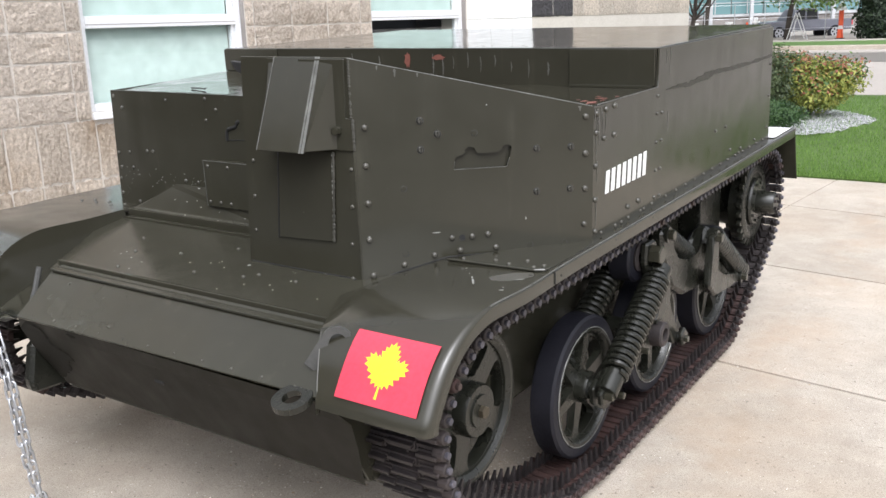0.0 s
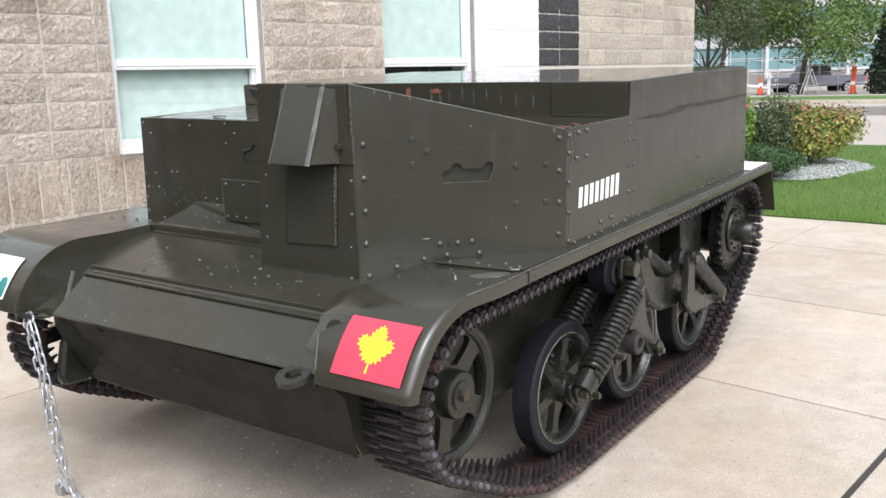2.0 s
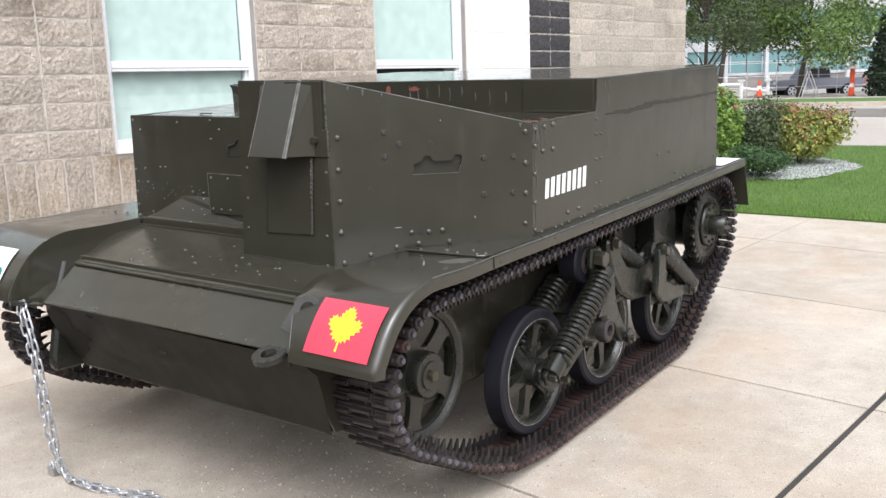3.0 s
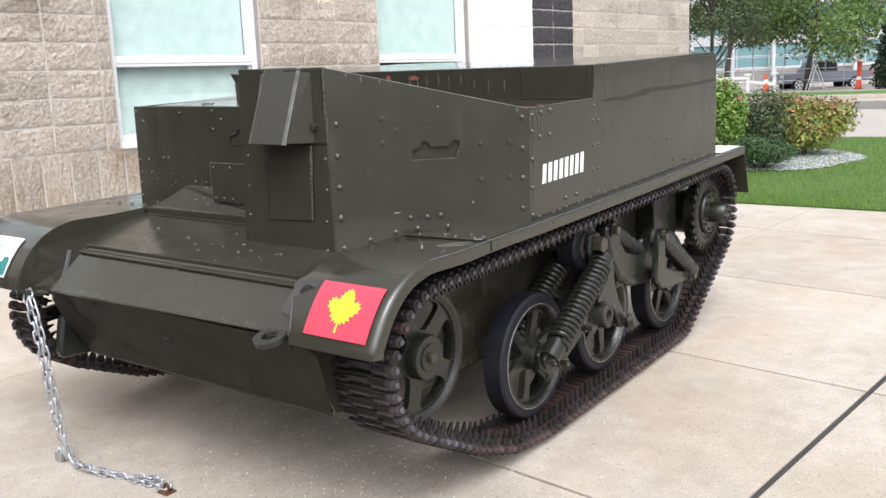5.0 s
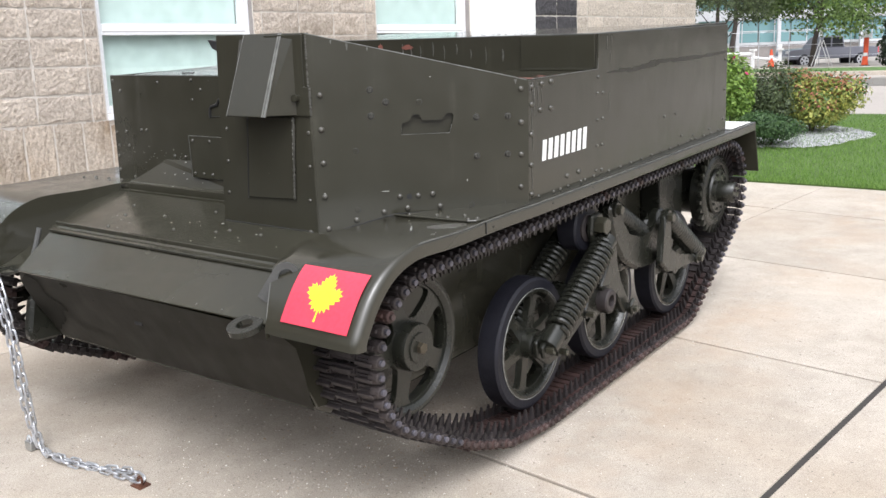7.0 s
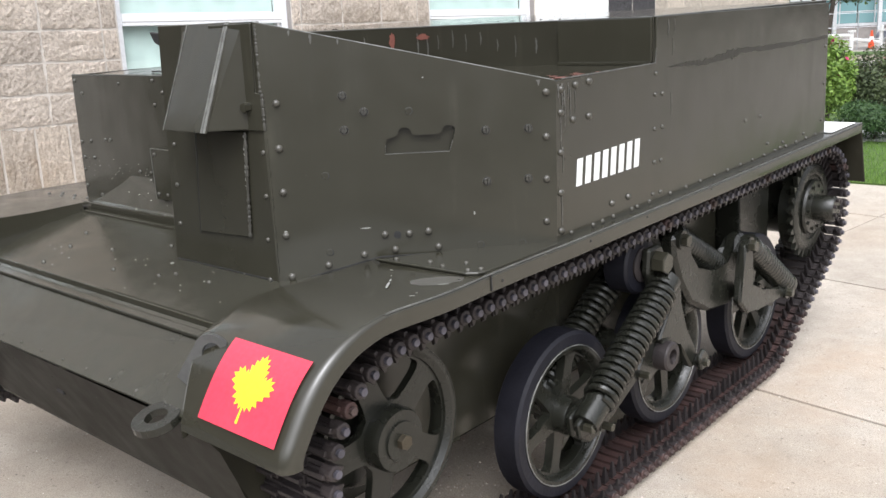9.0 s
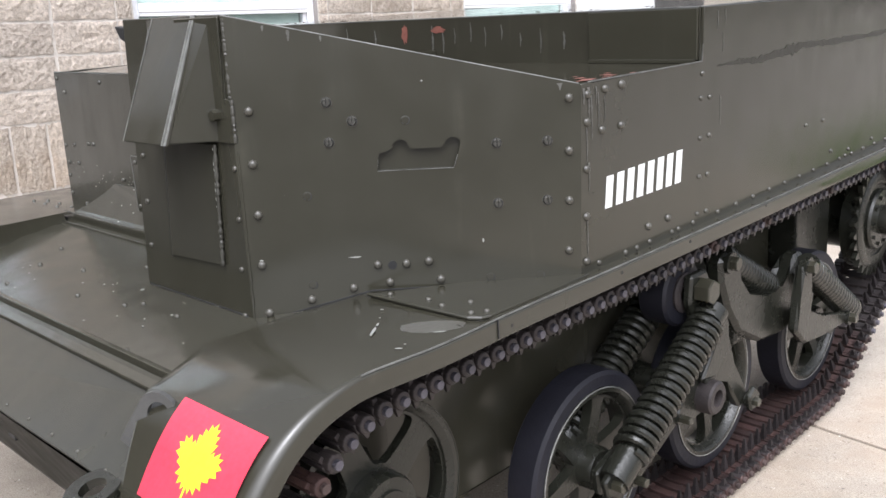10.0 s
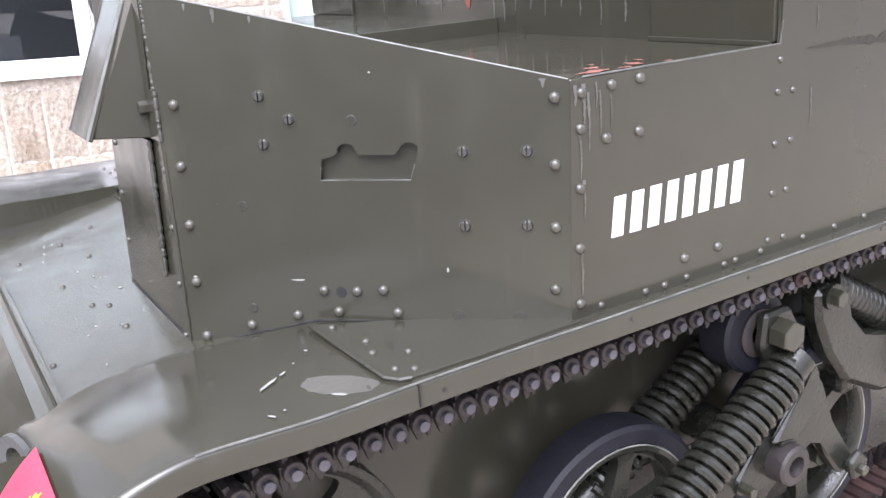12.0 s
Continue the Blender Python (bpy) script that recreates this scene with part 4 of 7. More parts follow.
def smooth_fend():
    """The guard's curve, rounded off with more points."""
    pts = []
    for i in range(14):
        p0, p1, p2, p3 = (Vector(FEND[max(0, min(len(FEND) - 1, i + k))]) for k in (-1, 0, 1, 2))
        for k in range(4):
            u = k / 4
            pts.append(0.5 * ((2 * p1) + (p2 - p0) * u + (2 * p0 - 5 * p1 + 4 * p2 - p3) * u * u + (3 * p1 - p0 - 3 * p2 + p3) * u ** 3))
    return [tuple(p) for p in pts] + FEND[14:]


CURVE = smooth_fend()


def lip_x(y):
    """The near guard's outer edge: wider at its front."""
    return 1.055 - 0.0195 * eased(y, 0.45, 1.0)


def inner_x(y):
    """Inner edge of the near mudguard: it flares in towards the hull behind its front."""
    return max(0.50, 0.70 - 0.6 * max(0.0, y))


def fold_x(y):
    """The fold where the guard's flat top begins to fall towards the glacis."""
    return max(0.68, inner_x(y) + 0.02)


def guard_top(x, y):
    """Height of the near guard's upper face."""
    z = fender_z(y)
    zm = z - 0.009 * eased(y, 0.15, 0.42) * (1 - eased(y, 1.0, 1.6))
    xm, xl, xi = fold_x(y), lip_x(y), inner_x(y)
    if x >= xm:
        return zm + (z - zm) * min(1.0, (x - xm) / (xl - xm))
    zi = min(zm, 0.910)
    return zi + (zm - zi) * max(0.0, (x - xi) / (xm - xi))


def glacis_edge(y):
    """The far edge of the upper glacis plate."""
    f = min(1.0, (y - 0.15) / 0.55)
    return (-0.665 - 0.325 * f, y, 0.882 + 0.076 * f)


FAR_LOW = [(-0.06, 0.705), (0.018, 0.737), (0.175, 0.798), (0.283, 0.852), (0.4635, 0.925), (0.70, 0.958)]


def far_low(y):
    """Foot of the far guard's upright inner wall."""
    for (a, p), (b, q) in zip(FAR_LOW, FAR_LOW[1:]):
        if y <= b:
            return (FAR_INNER + 0.006, y, p + (q - p) * (y - a) / (b - a))


def fender(sx):
    bm = bmesh.new()
    o = FAR_OFF[sx]
    rows = []
    curve = CURVE if sx > 0 else [(y + FAR_Y * (1 - eased(y, 0.6, 2.0)), z) for y, z in CURVE]
    for i, (y, z) in enumerate(curve):
        a, b = Vector(curve[max(0, i - 1)]), Vector(curve[min(len(curve) - 1, i + 1)])
        d = (b - a).normalized()
        n = Vector((d.y, -d.x))          # inward of the curve, in (y, z)
        xl = lip_x(y) if sx > 0 else -1.0355 + o
        inner = [(inner_x(y), y, guard_top(inner_x(y), y)), (fold_x(y), y, guard_top(fold_x(y), y))] if sx > 0 else [(FAR_INNER, y, z), (FAR_INNER - 0.02, y, z)]
        r = 0.026 - 0.017 * eased(y, 0.04, 0.30) if sx > 0 else 0.010
        roll = [(r * (1 - math.sin(q)), r * (1 - math.cos(q))) for q in (0.0, 0.32, 0.64, 0.95, 1.26, math.pi / 2)]
        outer = [(xl - sx * a, y + n.x * q, z + n.y * q) for a, q in roll + [(0.0, 0.044)]]
        rows.append([bm.verts.new(p) for p in inner + outer])
    for a, b in zip(rows, rows[1:]):
        for i in range(8):
            bm.faces.new((a[i], a[i + 1], b[i + 1], b[i]))
    # inner wall down to the hull along the curved front
    wall_bm = bmesh.new()
    for a, b in zip(rows, rows[1:]):
        if b[0].co.y < 0.62:
            low = [(inner_x(v.co.y), v.co.y, min(v.co.z - 0.003, 0.72 + max(0, v.co.y) * 0.36)) if sx > 0 else min((far_low(v.co.y), (FAR_INNER + 0.006, v.co.y, v.co.z - 0.002)), key=lambda p: p[2]) for v in (a[0], b[0])]
            wall_bm.faces.new([wall_bm.verts.new(p) for p in (a[0].co, b[0].co, low[1], low[0])])
    bmesh.ops.remove_doubles(wall_bm, verts=wall_bm.verts, dist=0.0001)
    bmesh.ops.recalc_face_normals(wall_bm, faces=wall_bm.faces)
    bmesh.ops.solidify(wall_bm, geom=wall_bm.faces[:], thickness=0.003)
    bmesh.ops.remove_doubles(bm, verts=bm.verts, dist=0.0001)
    bmesh.ops.recalc_face_normals(bm, faces=bm.faces)
    bmesh.ops.solidify(bm, geom=bm.faces[:], thickness=0.004)
    ob = part("mudguard", bm, GUARD_OLIVE, carrier, "", True)
    part("guard_wall", wall_bm, OLIVE, ob)
    if sx > 0:
        part("worn_edge", tube([(lip_x(y) - 0.0022, y, z + 0.0002) for y, z in CURVE if y > 0.28], 0.0020, 6), EDGE, ob, "bend worn to bare metal", True)
    return ob


guard = {1: fender(1), -1: fender(-1)}
# floor plate between the far guard's wall and the glacis
foot_bm = bmesh.new()
foot_in = [(-0.83, -0.025, 0.738), (-0.775, 0.005, 0.724), (-0.735, 0.055, 0.738), (-0.70, 0.07, 0.775), (-0.672, 0.11, 0.846)] + [glacis_edge(y) for y in (0.15, 0.25, 0.36, 0.4635)]
foot_out = [far_low(y) for y in (-0.01, 0.03, 0.08, 0.11, 0.16, 0.20, 0.283, 0.36, 0.458)]
foot_rows = [[foot_bm.verts.new(p) for p in row] for row in (foot_in, foot_out)]
for k in range(len(foot_in) - 1):
    foot_bm.faces.new((foot_rows[0][k], foot_rows[0][k + 1], foot_rows[1][k + 1], foot_rows[1][k]))
bmesh.ops.recalc_face_normals(foot_bm, faces=foot_bm.faces)
bmesh.ops.solidify(foot_bm, geom=foot_bm.faces[:], thickness=0.003)
part("guard_floor", foot_bm, OLIVE, guard[-1])
for sx in (1, -1):
    part("mudflap", plate([(sx * 0.72 + FAR_OFF[sx], 3.335, 0.98), (sx * 1.035 + FAR_OFF[sx], 3.335, 0.98), (sx * 1.035 + FAR_OFF[sx], 3.43, 0.70), (sx * 0.72 + FAR_OFF[sx], 3.43, 0.70)][::sx], 0.006), OLIVE, carrier)
    part("guard_end_trim", plate([(sx * 0.72 + FAR_OFF[sx], 3.00, 0.9875), (sx * 1.02 + FAR_OFF[sx], 3.00, 0.9875), (sx * 1.02 + FAR_OFF[sx], 3.30, 0.990), (sx * 0.72 + FAR_OFF[sx], 3.30, 0.990)][::sx], 0.002, 0), WHITE_PAINT, carrier, "white painted band")


def leaf_points():
    """A stylised maple leaf, one half mirrored, in a unit square."""
    half = [(0.0, 1.02), (0.045, 0.92), (0.12, 0.96), (0.11, 0.85), (0.20, 0.87), (0.175, 0.76), (0.26, 0.77), (0.195, 0.60), (0.275, 0.68), (0.295, 0.605), (0.405, 0.71), (0.425, 0.635), (0.53, 0.66), (0.475, 0.575), (0.60, 0.54), (0.50, 0.48),
            (0.57, 0.41), (0.42, 0.37), (0.44, 0.30), (0.29, 0.27), (0.36, 0.16), (0.235, 0.17), (0.235, 0.06), (0.125, 0.12), (0.10, 0.02), (0.03, 0.10), (0.022, 0.0), (0.036, -0.20)]
    return half + [(-x, y) for x, y in half[::-1]][:-1]


def on_guard(u, v, sx, lift):
    """A place on the curved front of a mudguard: u across, v upwards."""
    x0, x1 = (0.760, 1.018) if sx > 0 else (0.63, 0.94)
    # v runs along the arc
    arc = [0.0]
    pts = [p for p in CURVE if -0.03 <= p[0] <= 0.4]
    for a, b in zip(pts, pts[1:]):
        arc.append(arc[-1] + math.dist(a, b))
    want = 0.046 + v * 0.184
    for i in range(len(pts) - 1):
        if arc[i] <= want <= arc[i + 1]:
            f = (want - arc[i]) / (arc[i + 1] - arc[i])
            y, z = (pts[i][k] + (pts[i + 1][k] - pts[i][k]) * f for k in (0, 1))
            d = (Vector(pts[i + 1]) - Vector(pts[i])).normalized()
            return Vector((sx * (x0 + (x1 - x0) * u) + FAR_OFF[sx], y - d.y * lift + (FAR_Y if sx < 0 else 0.0), z + d.x * lift))
    return None


def guard_patch(sx, lift, u0=0.0, u1=1.0, v0=0.0, v1=1.0, n=12):
    bm = bmesh.new()
    g = [[bm.verts.new(on_guard(u0 + (u1 - u0) * i / 4, v0 + (v1 - v0) * j / n, sx, lift)) for j in range(n + 1)] for i in range(5)]
    for i in range(4):
        for j in range(n):
            q = (g[i][j], g[i + 1][j], g[i + 1][j + 1], g[i][j + 1])
            bm.faces.new(q if sx > 0 else q[::-1])
    return bm


def guard_shape(pts, sx, lift):
    """A flat outline laid on the curved guard, cut into bands so that it follows the curve."""
    bm = bmesh.new()
    f = bm.faces.new([bm.verts.new((x, y, 0)) for x, y in pts])
    bmesh.ops.triangulate(bm, faces=[f])
    for k in range(1, 24):
        geom = bm.verts[:] + bm.edges[:] + bm.faces[:]
        bmesh.ops.bisect_plane(bm, geom=geom, plane_co=(0, k / 24, 0), plane_no=(0, 1, 0))
    for v in bm.verts:
        v.co = on_guard(v.co.x, v.co.y, sx, lift)
    bm.normal_update()
    return bm


part("formation_sign", guard_patch(1, 0.0055), RED_PAINT, guard[1], "red rectangular painted sign with a yellow leaf")
ct, st = math.cos(radians(3)), math.sin(radians(3))
leaf = [(0.5 + 0.120 / 0.266 * (x * ct + (y - 0.40) * st), 0.50 + 0.120 / 0.178 * ((y - 0.40) * ct - x * st)) for x, y in leaf_points()]
part("leaf_emblem", guard_shape(leaf, 1, 0.0068), YELLOW_PAINT, guard[1], "yellow leaf")
part("formation_sign", guard_patch(-1, 0.0055), WHITE_PAINT, guard[-1], "white painted sign with a teal shape")
part("teal_shape", guard_shape([(0.03, 0.04), (0.30, 0.04), (0.34, 0.16), (0.27, 0.22), (0.29, 0.33), (0.21, 0.36), (0.19, 0.47), (0.10, 0.50), (0.05, 0.42)], -1, 0.0068), TEAL_PAINT, guard[-1], "teal painted shape")
part("teal_shape", guard_shape([(0.36, 0.42), (0.44, 0.36), (0.56, 0.44), (0.70, 0.40), (0.78, 0.56), (0.66, 0.70), (0.58, 0.66), (0.52, 0.80), (0.42, 0.72), (0.45, 0.58)], -1, 0.0068), TEAL_PAINT, guard[-1], "teal painted shape")

# fighting compartment plates
LEAN = 0.03                         # the front plates lean back a little


def front_y(z, proud=0.0):
    return 0.44 + LEAN * (z - 0.90) - proud


def on_front(x, z, proud=0.0):
    return (x, front_y(z, proud), z)


front = part("front_plate", plate([on_front(0.02, 0.90), on_front(0.5035, 0.90), on_front(0.4985, 1.587), on_front(0.05, 1.590)], T), OLIVE, carrier)
A0, A1, A2 = Vector((0.502, 0.44, 0.90)), Vector((1.0, 0.988, 0.95)), Vector((1.0, 1.002, 1.395))
AN = (A1 - A0).cross(A2 - A0).normalized()


def on_angled(x, z, lift=0.0):
    """The place on the angled plate at that x and z."""
    y = A0.y - (AN.x * (x - A0.x) + AN.z * (z - A0.z)) / AN.y
    return Vector((x, y, z)) + AN * lift


def rounded_slot():
    """Outline of the recessed hatch lever slot, in (x, z)."""
    pts = [(0.700, 1.238), (0.812, 1.234), (0.819, 1.265)]
    pts += [(0.8115 + 0.0115 * math.cos(a), 1.289 + 0.0125 * math.sin(a)) for a in (math.radians(q) for q in range(-20, 181, 40))]
    pts += [(0.795, 1.280), (0.749, 1.282)]
    pts += [(0.7345 + 0.0115 * math.cos(a), 1.291 + 0.0125 * math.sin(a)) for a in (math.radians(q) for q in range(0, 201, 40))]
    pts += [(0.717, 1.281), (0.703, 1.276)]
    return pts


def slotted(bm, outline, quad, thick, place):
    """A plate with a recess of that outline: the face is filled round the hole."""
    outer = [bm.verts.new(place(x, z)) for x, z in quad]
    inner = [bm.verts.new(place(x, z)) for x, z in outline]
    deep = [bm.verts.new(place(x, z, -0.017)) for x, z in outline]
    es = [bm.edges.new((r[i], r[(i + 1) % len(r)])) for r in (outer, inner) for i in range(len(r))]
    bmesh.ops.triangle_fill(bm, use_beauty=True, edges=es, normal=AN)
    n = len(inner)
    for i in range(n):
        bm.faces.new((inner[i], inner[(i + 1) % n], deep[(i + 1) % n], deep[i]))
    bm.faces.new(deep)
    back = [bm.verts.new(place(x, z, -thick)) for x, z in quad]
    bm.faces.new(back[::-1])
    for i in range(4):
        bm.faces.new((outer[i], outer[(i + 1) % 4], back[(i + 1) % 4], back[i]))
    bmesh.ops.recalc_face_normals(bm, faces=bm.faces)
    return bm


angled = part("angled_plate", slotted(bmesh.new(), rounded_slot(), [(0.500, 0.90), (1.0, 0.95), (1.0, 1.395), (0.494, 1.585)], 0.020, on_angled), OLIVE, carrier)
# pale line paints the light caught by the slot's lower edge
part("slot_lit_rim", tube([on_angled(x, z) for x, z in ((0.7015, 1.262), (0.700, 1.238), (0.812, 1.234), (0.818, 1.262))], 0.0009, 5), EDGE, angled, "pale line for the lit lower edge of the slot")
side = part("side_plate", plate([(1.0, 0.9885, 0.957), (1.0, 2.965, 0.978), (1.0, 2.955, 1.522), (1.0, 1.532, 1.531), (1.0, 1.526, 1.395), (1.0, 1.0025, 1.395)], T), OLIVE, carrier)
part("side_plate", plate([(-1.2, 2.965, 0.975), (-1.2, 1.53, 0.957), (-1.2, 1.53, 1.53), (-1.2, 2.955, 1.52)], T), OLIVE, carrier)
driver = part("driver_plate", plate([(-1.0, 0.70, 0.955), (0.03, 0.70, 0.955), (0.05, 0.70, 1.43), (-0.972, 0.70, 1.434)], T), OLIVE, carrier)
part("far_angled_plate", plate([(-1.2, 1.53, 0.955), (-1.002, 0.70, 0.955), (-0.974, 0.70, 1.433), (-1.2, 1.53, 1.422)], T), OLIVE, carrier)
part("box_side", plate([(0.022, 0.70, 0.92), (0.022, 0.449, 0.92), (0.052, 0.469, 1.588), (0.052, 0.70, 1.50)], T), OLIVE, carrier)
part("deck_step", plate([(0.0445, 0.709, 1.385), (0.0445, 1.528, 1.385), (0.0445, 1.528, 1.432), (0.0445, 0.709, 1.432)], 0.006, 0.001), OLIVE, carrier)
part("gunner_deck", plate([(0.052, 0.475, 1.392), (0.500, 0.475, 1.392), (0.988, 1.004, 1.392), (0.988, 1.528, 1.392), (0.052, 1.528, 1.392)], T, 0), WET_OLIVE, carrier)
part("driver_deck", plate([(-0.97, 0.709, 1.428), (0.043, 0.709, 1.428), (0.043, 1.528, 1.428), (-1.19, 1.528, 1.428)], 0.012), WET_OLIVE, carrier)
part("rear_cover", box(-1.195, 0.990, 1.53, 2.95, 1.30, 1.532, 0.003), WET_OLIVE, carrier)
part("cover_flange", box(0.655, 0.988, 1.518, 1.5285, 1.399, 1.529, 0.002), OLIVE, carrier)
part("cover_flange", box(-1.193, -0.845, 1.518, 1.5285, 1.43, 1.529, 0.002), OLIVE, carrier)
part("cover_bar", box(0.66, 0.985, 1.505, 1.517, 1.3925, 1.402, 0.001), OLIVE, carrier)
part("rear_plate", plate([(0.99, 2.964, 0.985), (0.69, 2.966, 0.98), (0.69, 2.968, 0.50), (-0.74, 2.968, 0.50), (-0.74, 2.966, 0.98), (-1.19, 2.964, 0.985), (-1.19, 2.954, 1.52), (0.99, 2.954, 1.52)], T), OLIVE, carrier)

# visor hood, vision door, lifted box on the driver's plate
hood = part("visor_hood", plate([(0.208, 0.340, 1.324), (0.398, 0.340, 1.324), on_front(0.384, 1.590, 0.001), on_front(0.200, 1.590, 0.001)], 0.008), OLIVE, carrier)
part("hood_cheek", plate([(0.390, 0.348, 1.326), on_front(0.440, 1.320, 0.001), on_front(0.440, 1.585, 0.001), on_front(0.384, 1.585, 0.003)], 0.006), OLIVE, hood)
part("hood_cheek", plate([on_front(0.206, 1.585, 0.003), on_front(0.165, 1.585, 0.001), on_front(0.165, 1.320, 0.001), (0.214, 0.348, 1.326)], 0.006), OLIVE, hood)
part("worn_edge", plate([(0.3795, 0.3385, 1.3245), (0.3855, 0.3385, 1.3245), on_front(0.3735, 1.590, 0.0025), on_front(0.3675, 1.590, 0.0025)], 0.002, 0), HOOD_EDGE, hood, "paint worn to bare metal")
part("worn_edge", plate([(0.389, 0.3385, 1.3245), (0.3985, 0.3385, 1.3245), on_front(0.3845, 1.590, 0.0025), on_front(0.3765, 1.590, 0.0025)], 0.002, 0), HOOD_EDGE, hood, "paint worn to bare metal")
part("worn_edge", tube([(0.2085, 0.3395, 1.3245), on_front(0.2005, 1.590, 0.002)], 0.0012, 5), EDGE, hood)
part("hood_pad", plate([on_front(x, z, 0.007) for x, z in ((0.300, 1.318), (0.500, 1.318), (0.497, 1.412), (0.472, 1.412), (0.478, 1.584), (0.300, 1.584))], 0.006), OLIVE, front)
part("vision_door", plate([on_front(x, z, 0.007) for x, z in ((0.170, 1.024), (0.399, 1.034), (0.416, 1.314), (0.196, 1.310))], 0.006), OLIVE, front)


def bead(pts, r, seed, steps=60):
    """A lumpy run of weld along a line."""
    rn = random.Random(seed)
    a, b = Vector(pts[0]), Vector(pts[1])
    bm = tube([a.lerp(b, i / steps) for i in range(steps + 1)], r, 7)
    lump = [rn.uniform(0.55, 1.25) for i in range(steps + 1)]
    for v in bm.verts:
        f = (v.co - a).dot(b - a) / (b - a).length_squared
        c = a.lerp(b, f)
        v.co = c + (v.co - c) * lump[max(0, min(steps, round(f * steps)))]
    return bm


WELD = mottled("worn_weld", (0.022, 0.0205, 0.015), (0.075, 0.072, 0.060), 0.4, 0.0, 28.0, 120.0, 0.3)
part("weld_bead", bead([on_front(0.403, 1.034, 0.007), on_front(0.419, 1.312, 0.007)], 0.0048, 1), WELD, front, "worn weld bead", True)
part("weld_bead", bead([on_front(0.494, 1.415, 0.004), on_front(0.493, 1.580, 0.004)], 0.0040, 2), WELD, front, "", True)
part("weld_bead", bead([on_front(0.500, 1.320, 0.004), on_front(0.499, 1.412, 0.004)], 0.0045, 3, 24), WELD, front, "", True)
part("weld_bead", bead([on_front(0.503, 0.92, 0.001), on_front(0.500, 1.30, 0.001)], 0.0032, 4), OLIVE, front, "", True)
part("seam", plate([on_front(x, z, 0.0012) for x, z in ((0.160, 1.02), (0.165, 1.02), (0.188, 1.31), (0.183, 1.31))], 0.001, 0), BLACK, front)
stow = part("stowage_box", box(-0.415, 0.02, 0.655, 0.695, 1.02, 1.195, 0.004), OLIVE, driver)
lever_pts = [(-0.248, 1.340), (-0.258, 1.334), (-0.266, 1.319), (-0.305, 1.309), (-0.314, 1.302), (-0.318, 1.266)]
part("lever_slot", tube([(x, 0.6985, z) for x, z in lever_pts], 0.0065, 6), BLACK, driver)
part("slot_edge", tube([(-0.318, 0.6985, 1.268), (-0.20, 0.6985, 1.274)], 0.0016, 5), BLACK, driver)
part("worn_edge", tube([(-0.4145, 0.6555, 1.022), (-0.4145, 0.6555, 1.194), (0.018, 0.6555, 1.194)], 0.0013, 5), EDGE, stow)
part("hook", plate([(0.02, 0.462, 1.545), (0.045, 0.462, 1.535), (0.05, 0.462, 1.57), (0.0, 0.462, 1.575)], 0.02), BLACK, carrier)
part("deck_latch", tube([(-0.66, 0.85, 1.432), (-0.60, 0.84, 1.434), (-0.55, 0.82, 1.434), (-0.54, 0.82, 1.438)], 0.003, 6), BLACK, carrier)

# rivets and bolts: one shared head, set on each plate


def rivet_mesh(name, r, h, slot=False):
    bm = bmesh.new()
    rings = []
    for k, (rr, hh) in enumerate(((1.0, 0.0), (0.92, 0.5), (0.62, 0.88))):
        rings.append([bm.verts.new((r * rr * math.cos(math.pi * 2 * i / 8), r * rr * math.sin(math.pi * 2 * i / 8), h * hh)) for i in range(8)])
    for a, b in zip(rings, rings[1:]):
        for i in range(8):
            bm.faces.new((a[i], a[(i + 1) % 8], b[(i + 1) % 8], b[i]))
    tip = bm.verts.new((0, 0, h))
    for i in range(8):
        bm.faces.new((rings[-1][i], rings[-1][(i + 1) % 8], tip))
    me = bpy.data.meshes.new(name)
    bm.to_mesh(me)
    bm.free()
    for p in me.polygons:
        p.use_smooth = True
    me.materials.append(RIVET_PAINT)
    return me


RIVET, SMALL_RIVET, TINY_RIVET = rivet_mesh("rivet", 0.0105, 0.0085), rivet_mesh("small_rivet", 0.0072, 0.0055), rivet_mesh("tiny_rivet", 0.0042, 0.0030)


SCREW_STEEL = mottled("worn_screw_steel", (0.032, 0.031, 0.025), (0.11, 0.107, 0.095), 0.28, 0.45, 60, 200, 0.2)


def screw_mesh(name, r, h, gap):
    """A screw head with a slot across it, in a dark ring."""
    bm = bmesh.new()
    add_cyl(bm, (0, 0, -0.002), (0, 0, 0.0003), r * 1.16, 16)
    dark = len(bm.faces)
    for s in (1, -1):
        prof = [(s * gap * r, -1), (s * gap * r, 1)]
        a0 = math.acos(gap)
        arc = [(r * math.cos(q), r * math.sin(q)) for q in (-a0 + 2 * a0 * i / 8 for i in range(9))]
        low = [bm.verts.new((s * x, y, 0)) for x, y in arc]
        mid = [bm.verts.new((s * (x - gap * r) * 0.94 + s * gap * r, y * 0.94, h * 0.6)) for x, y in arc]
        top = [bm.verts.new((s * (x - gap * r) * 0.7 + s * gap * r, y * 0.7, h)) for x, y in arc]
        for p, q in ((low, mid), (mid, top)):
            for i in range(9):
                j = (i + 1) % 9
                bm.faces.new((p[i], p[j], q[j], q[i]))
        bm.faces.new(top)
    bmesh.ops.recalc_face_normals(bm, faces=bm.faces)
    me = bpy.data.meshes.new(name)
    bm.to_mesh(me)
    bm.free()
    me.materials.append(SCREW_STEEL if h > 0.004 else OLIVE)
    me.materials.append(BLACK)
    for p in me.polygons[:dark]:
        p.material_index = 1
    return me


SLOTTED = screw_mesh("slotted_screw", 0.0105, 0.007, 0.12)
FLUSH = screw_mesh("flush_screw", 0.0105, 0.0010, 0.06)


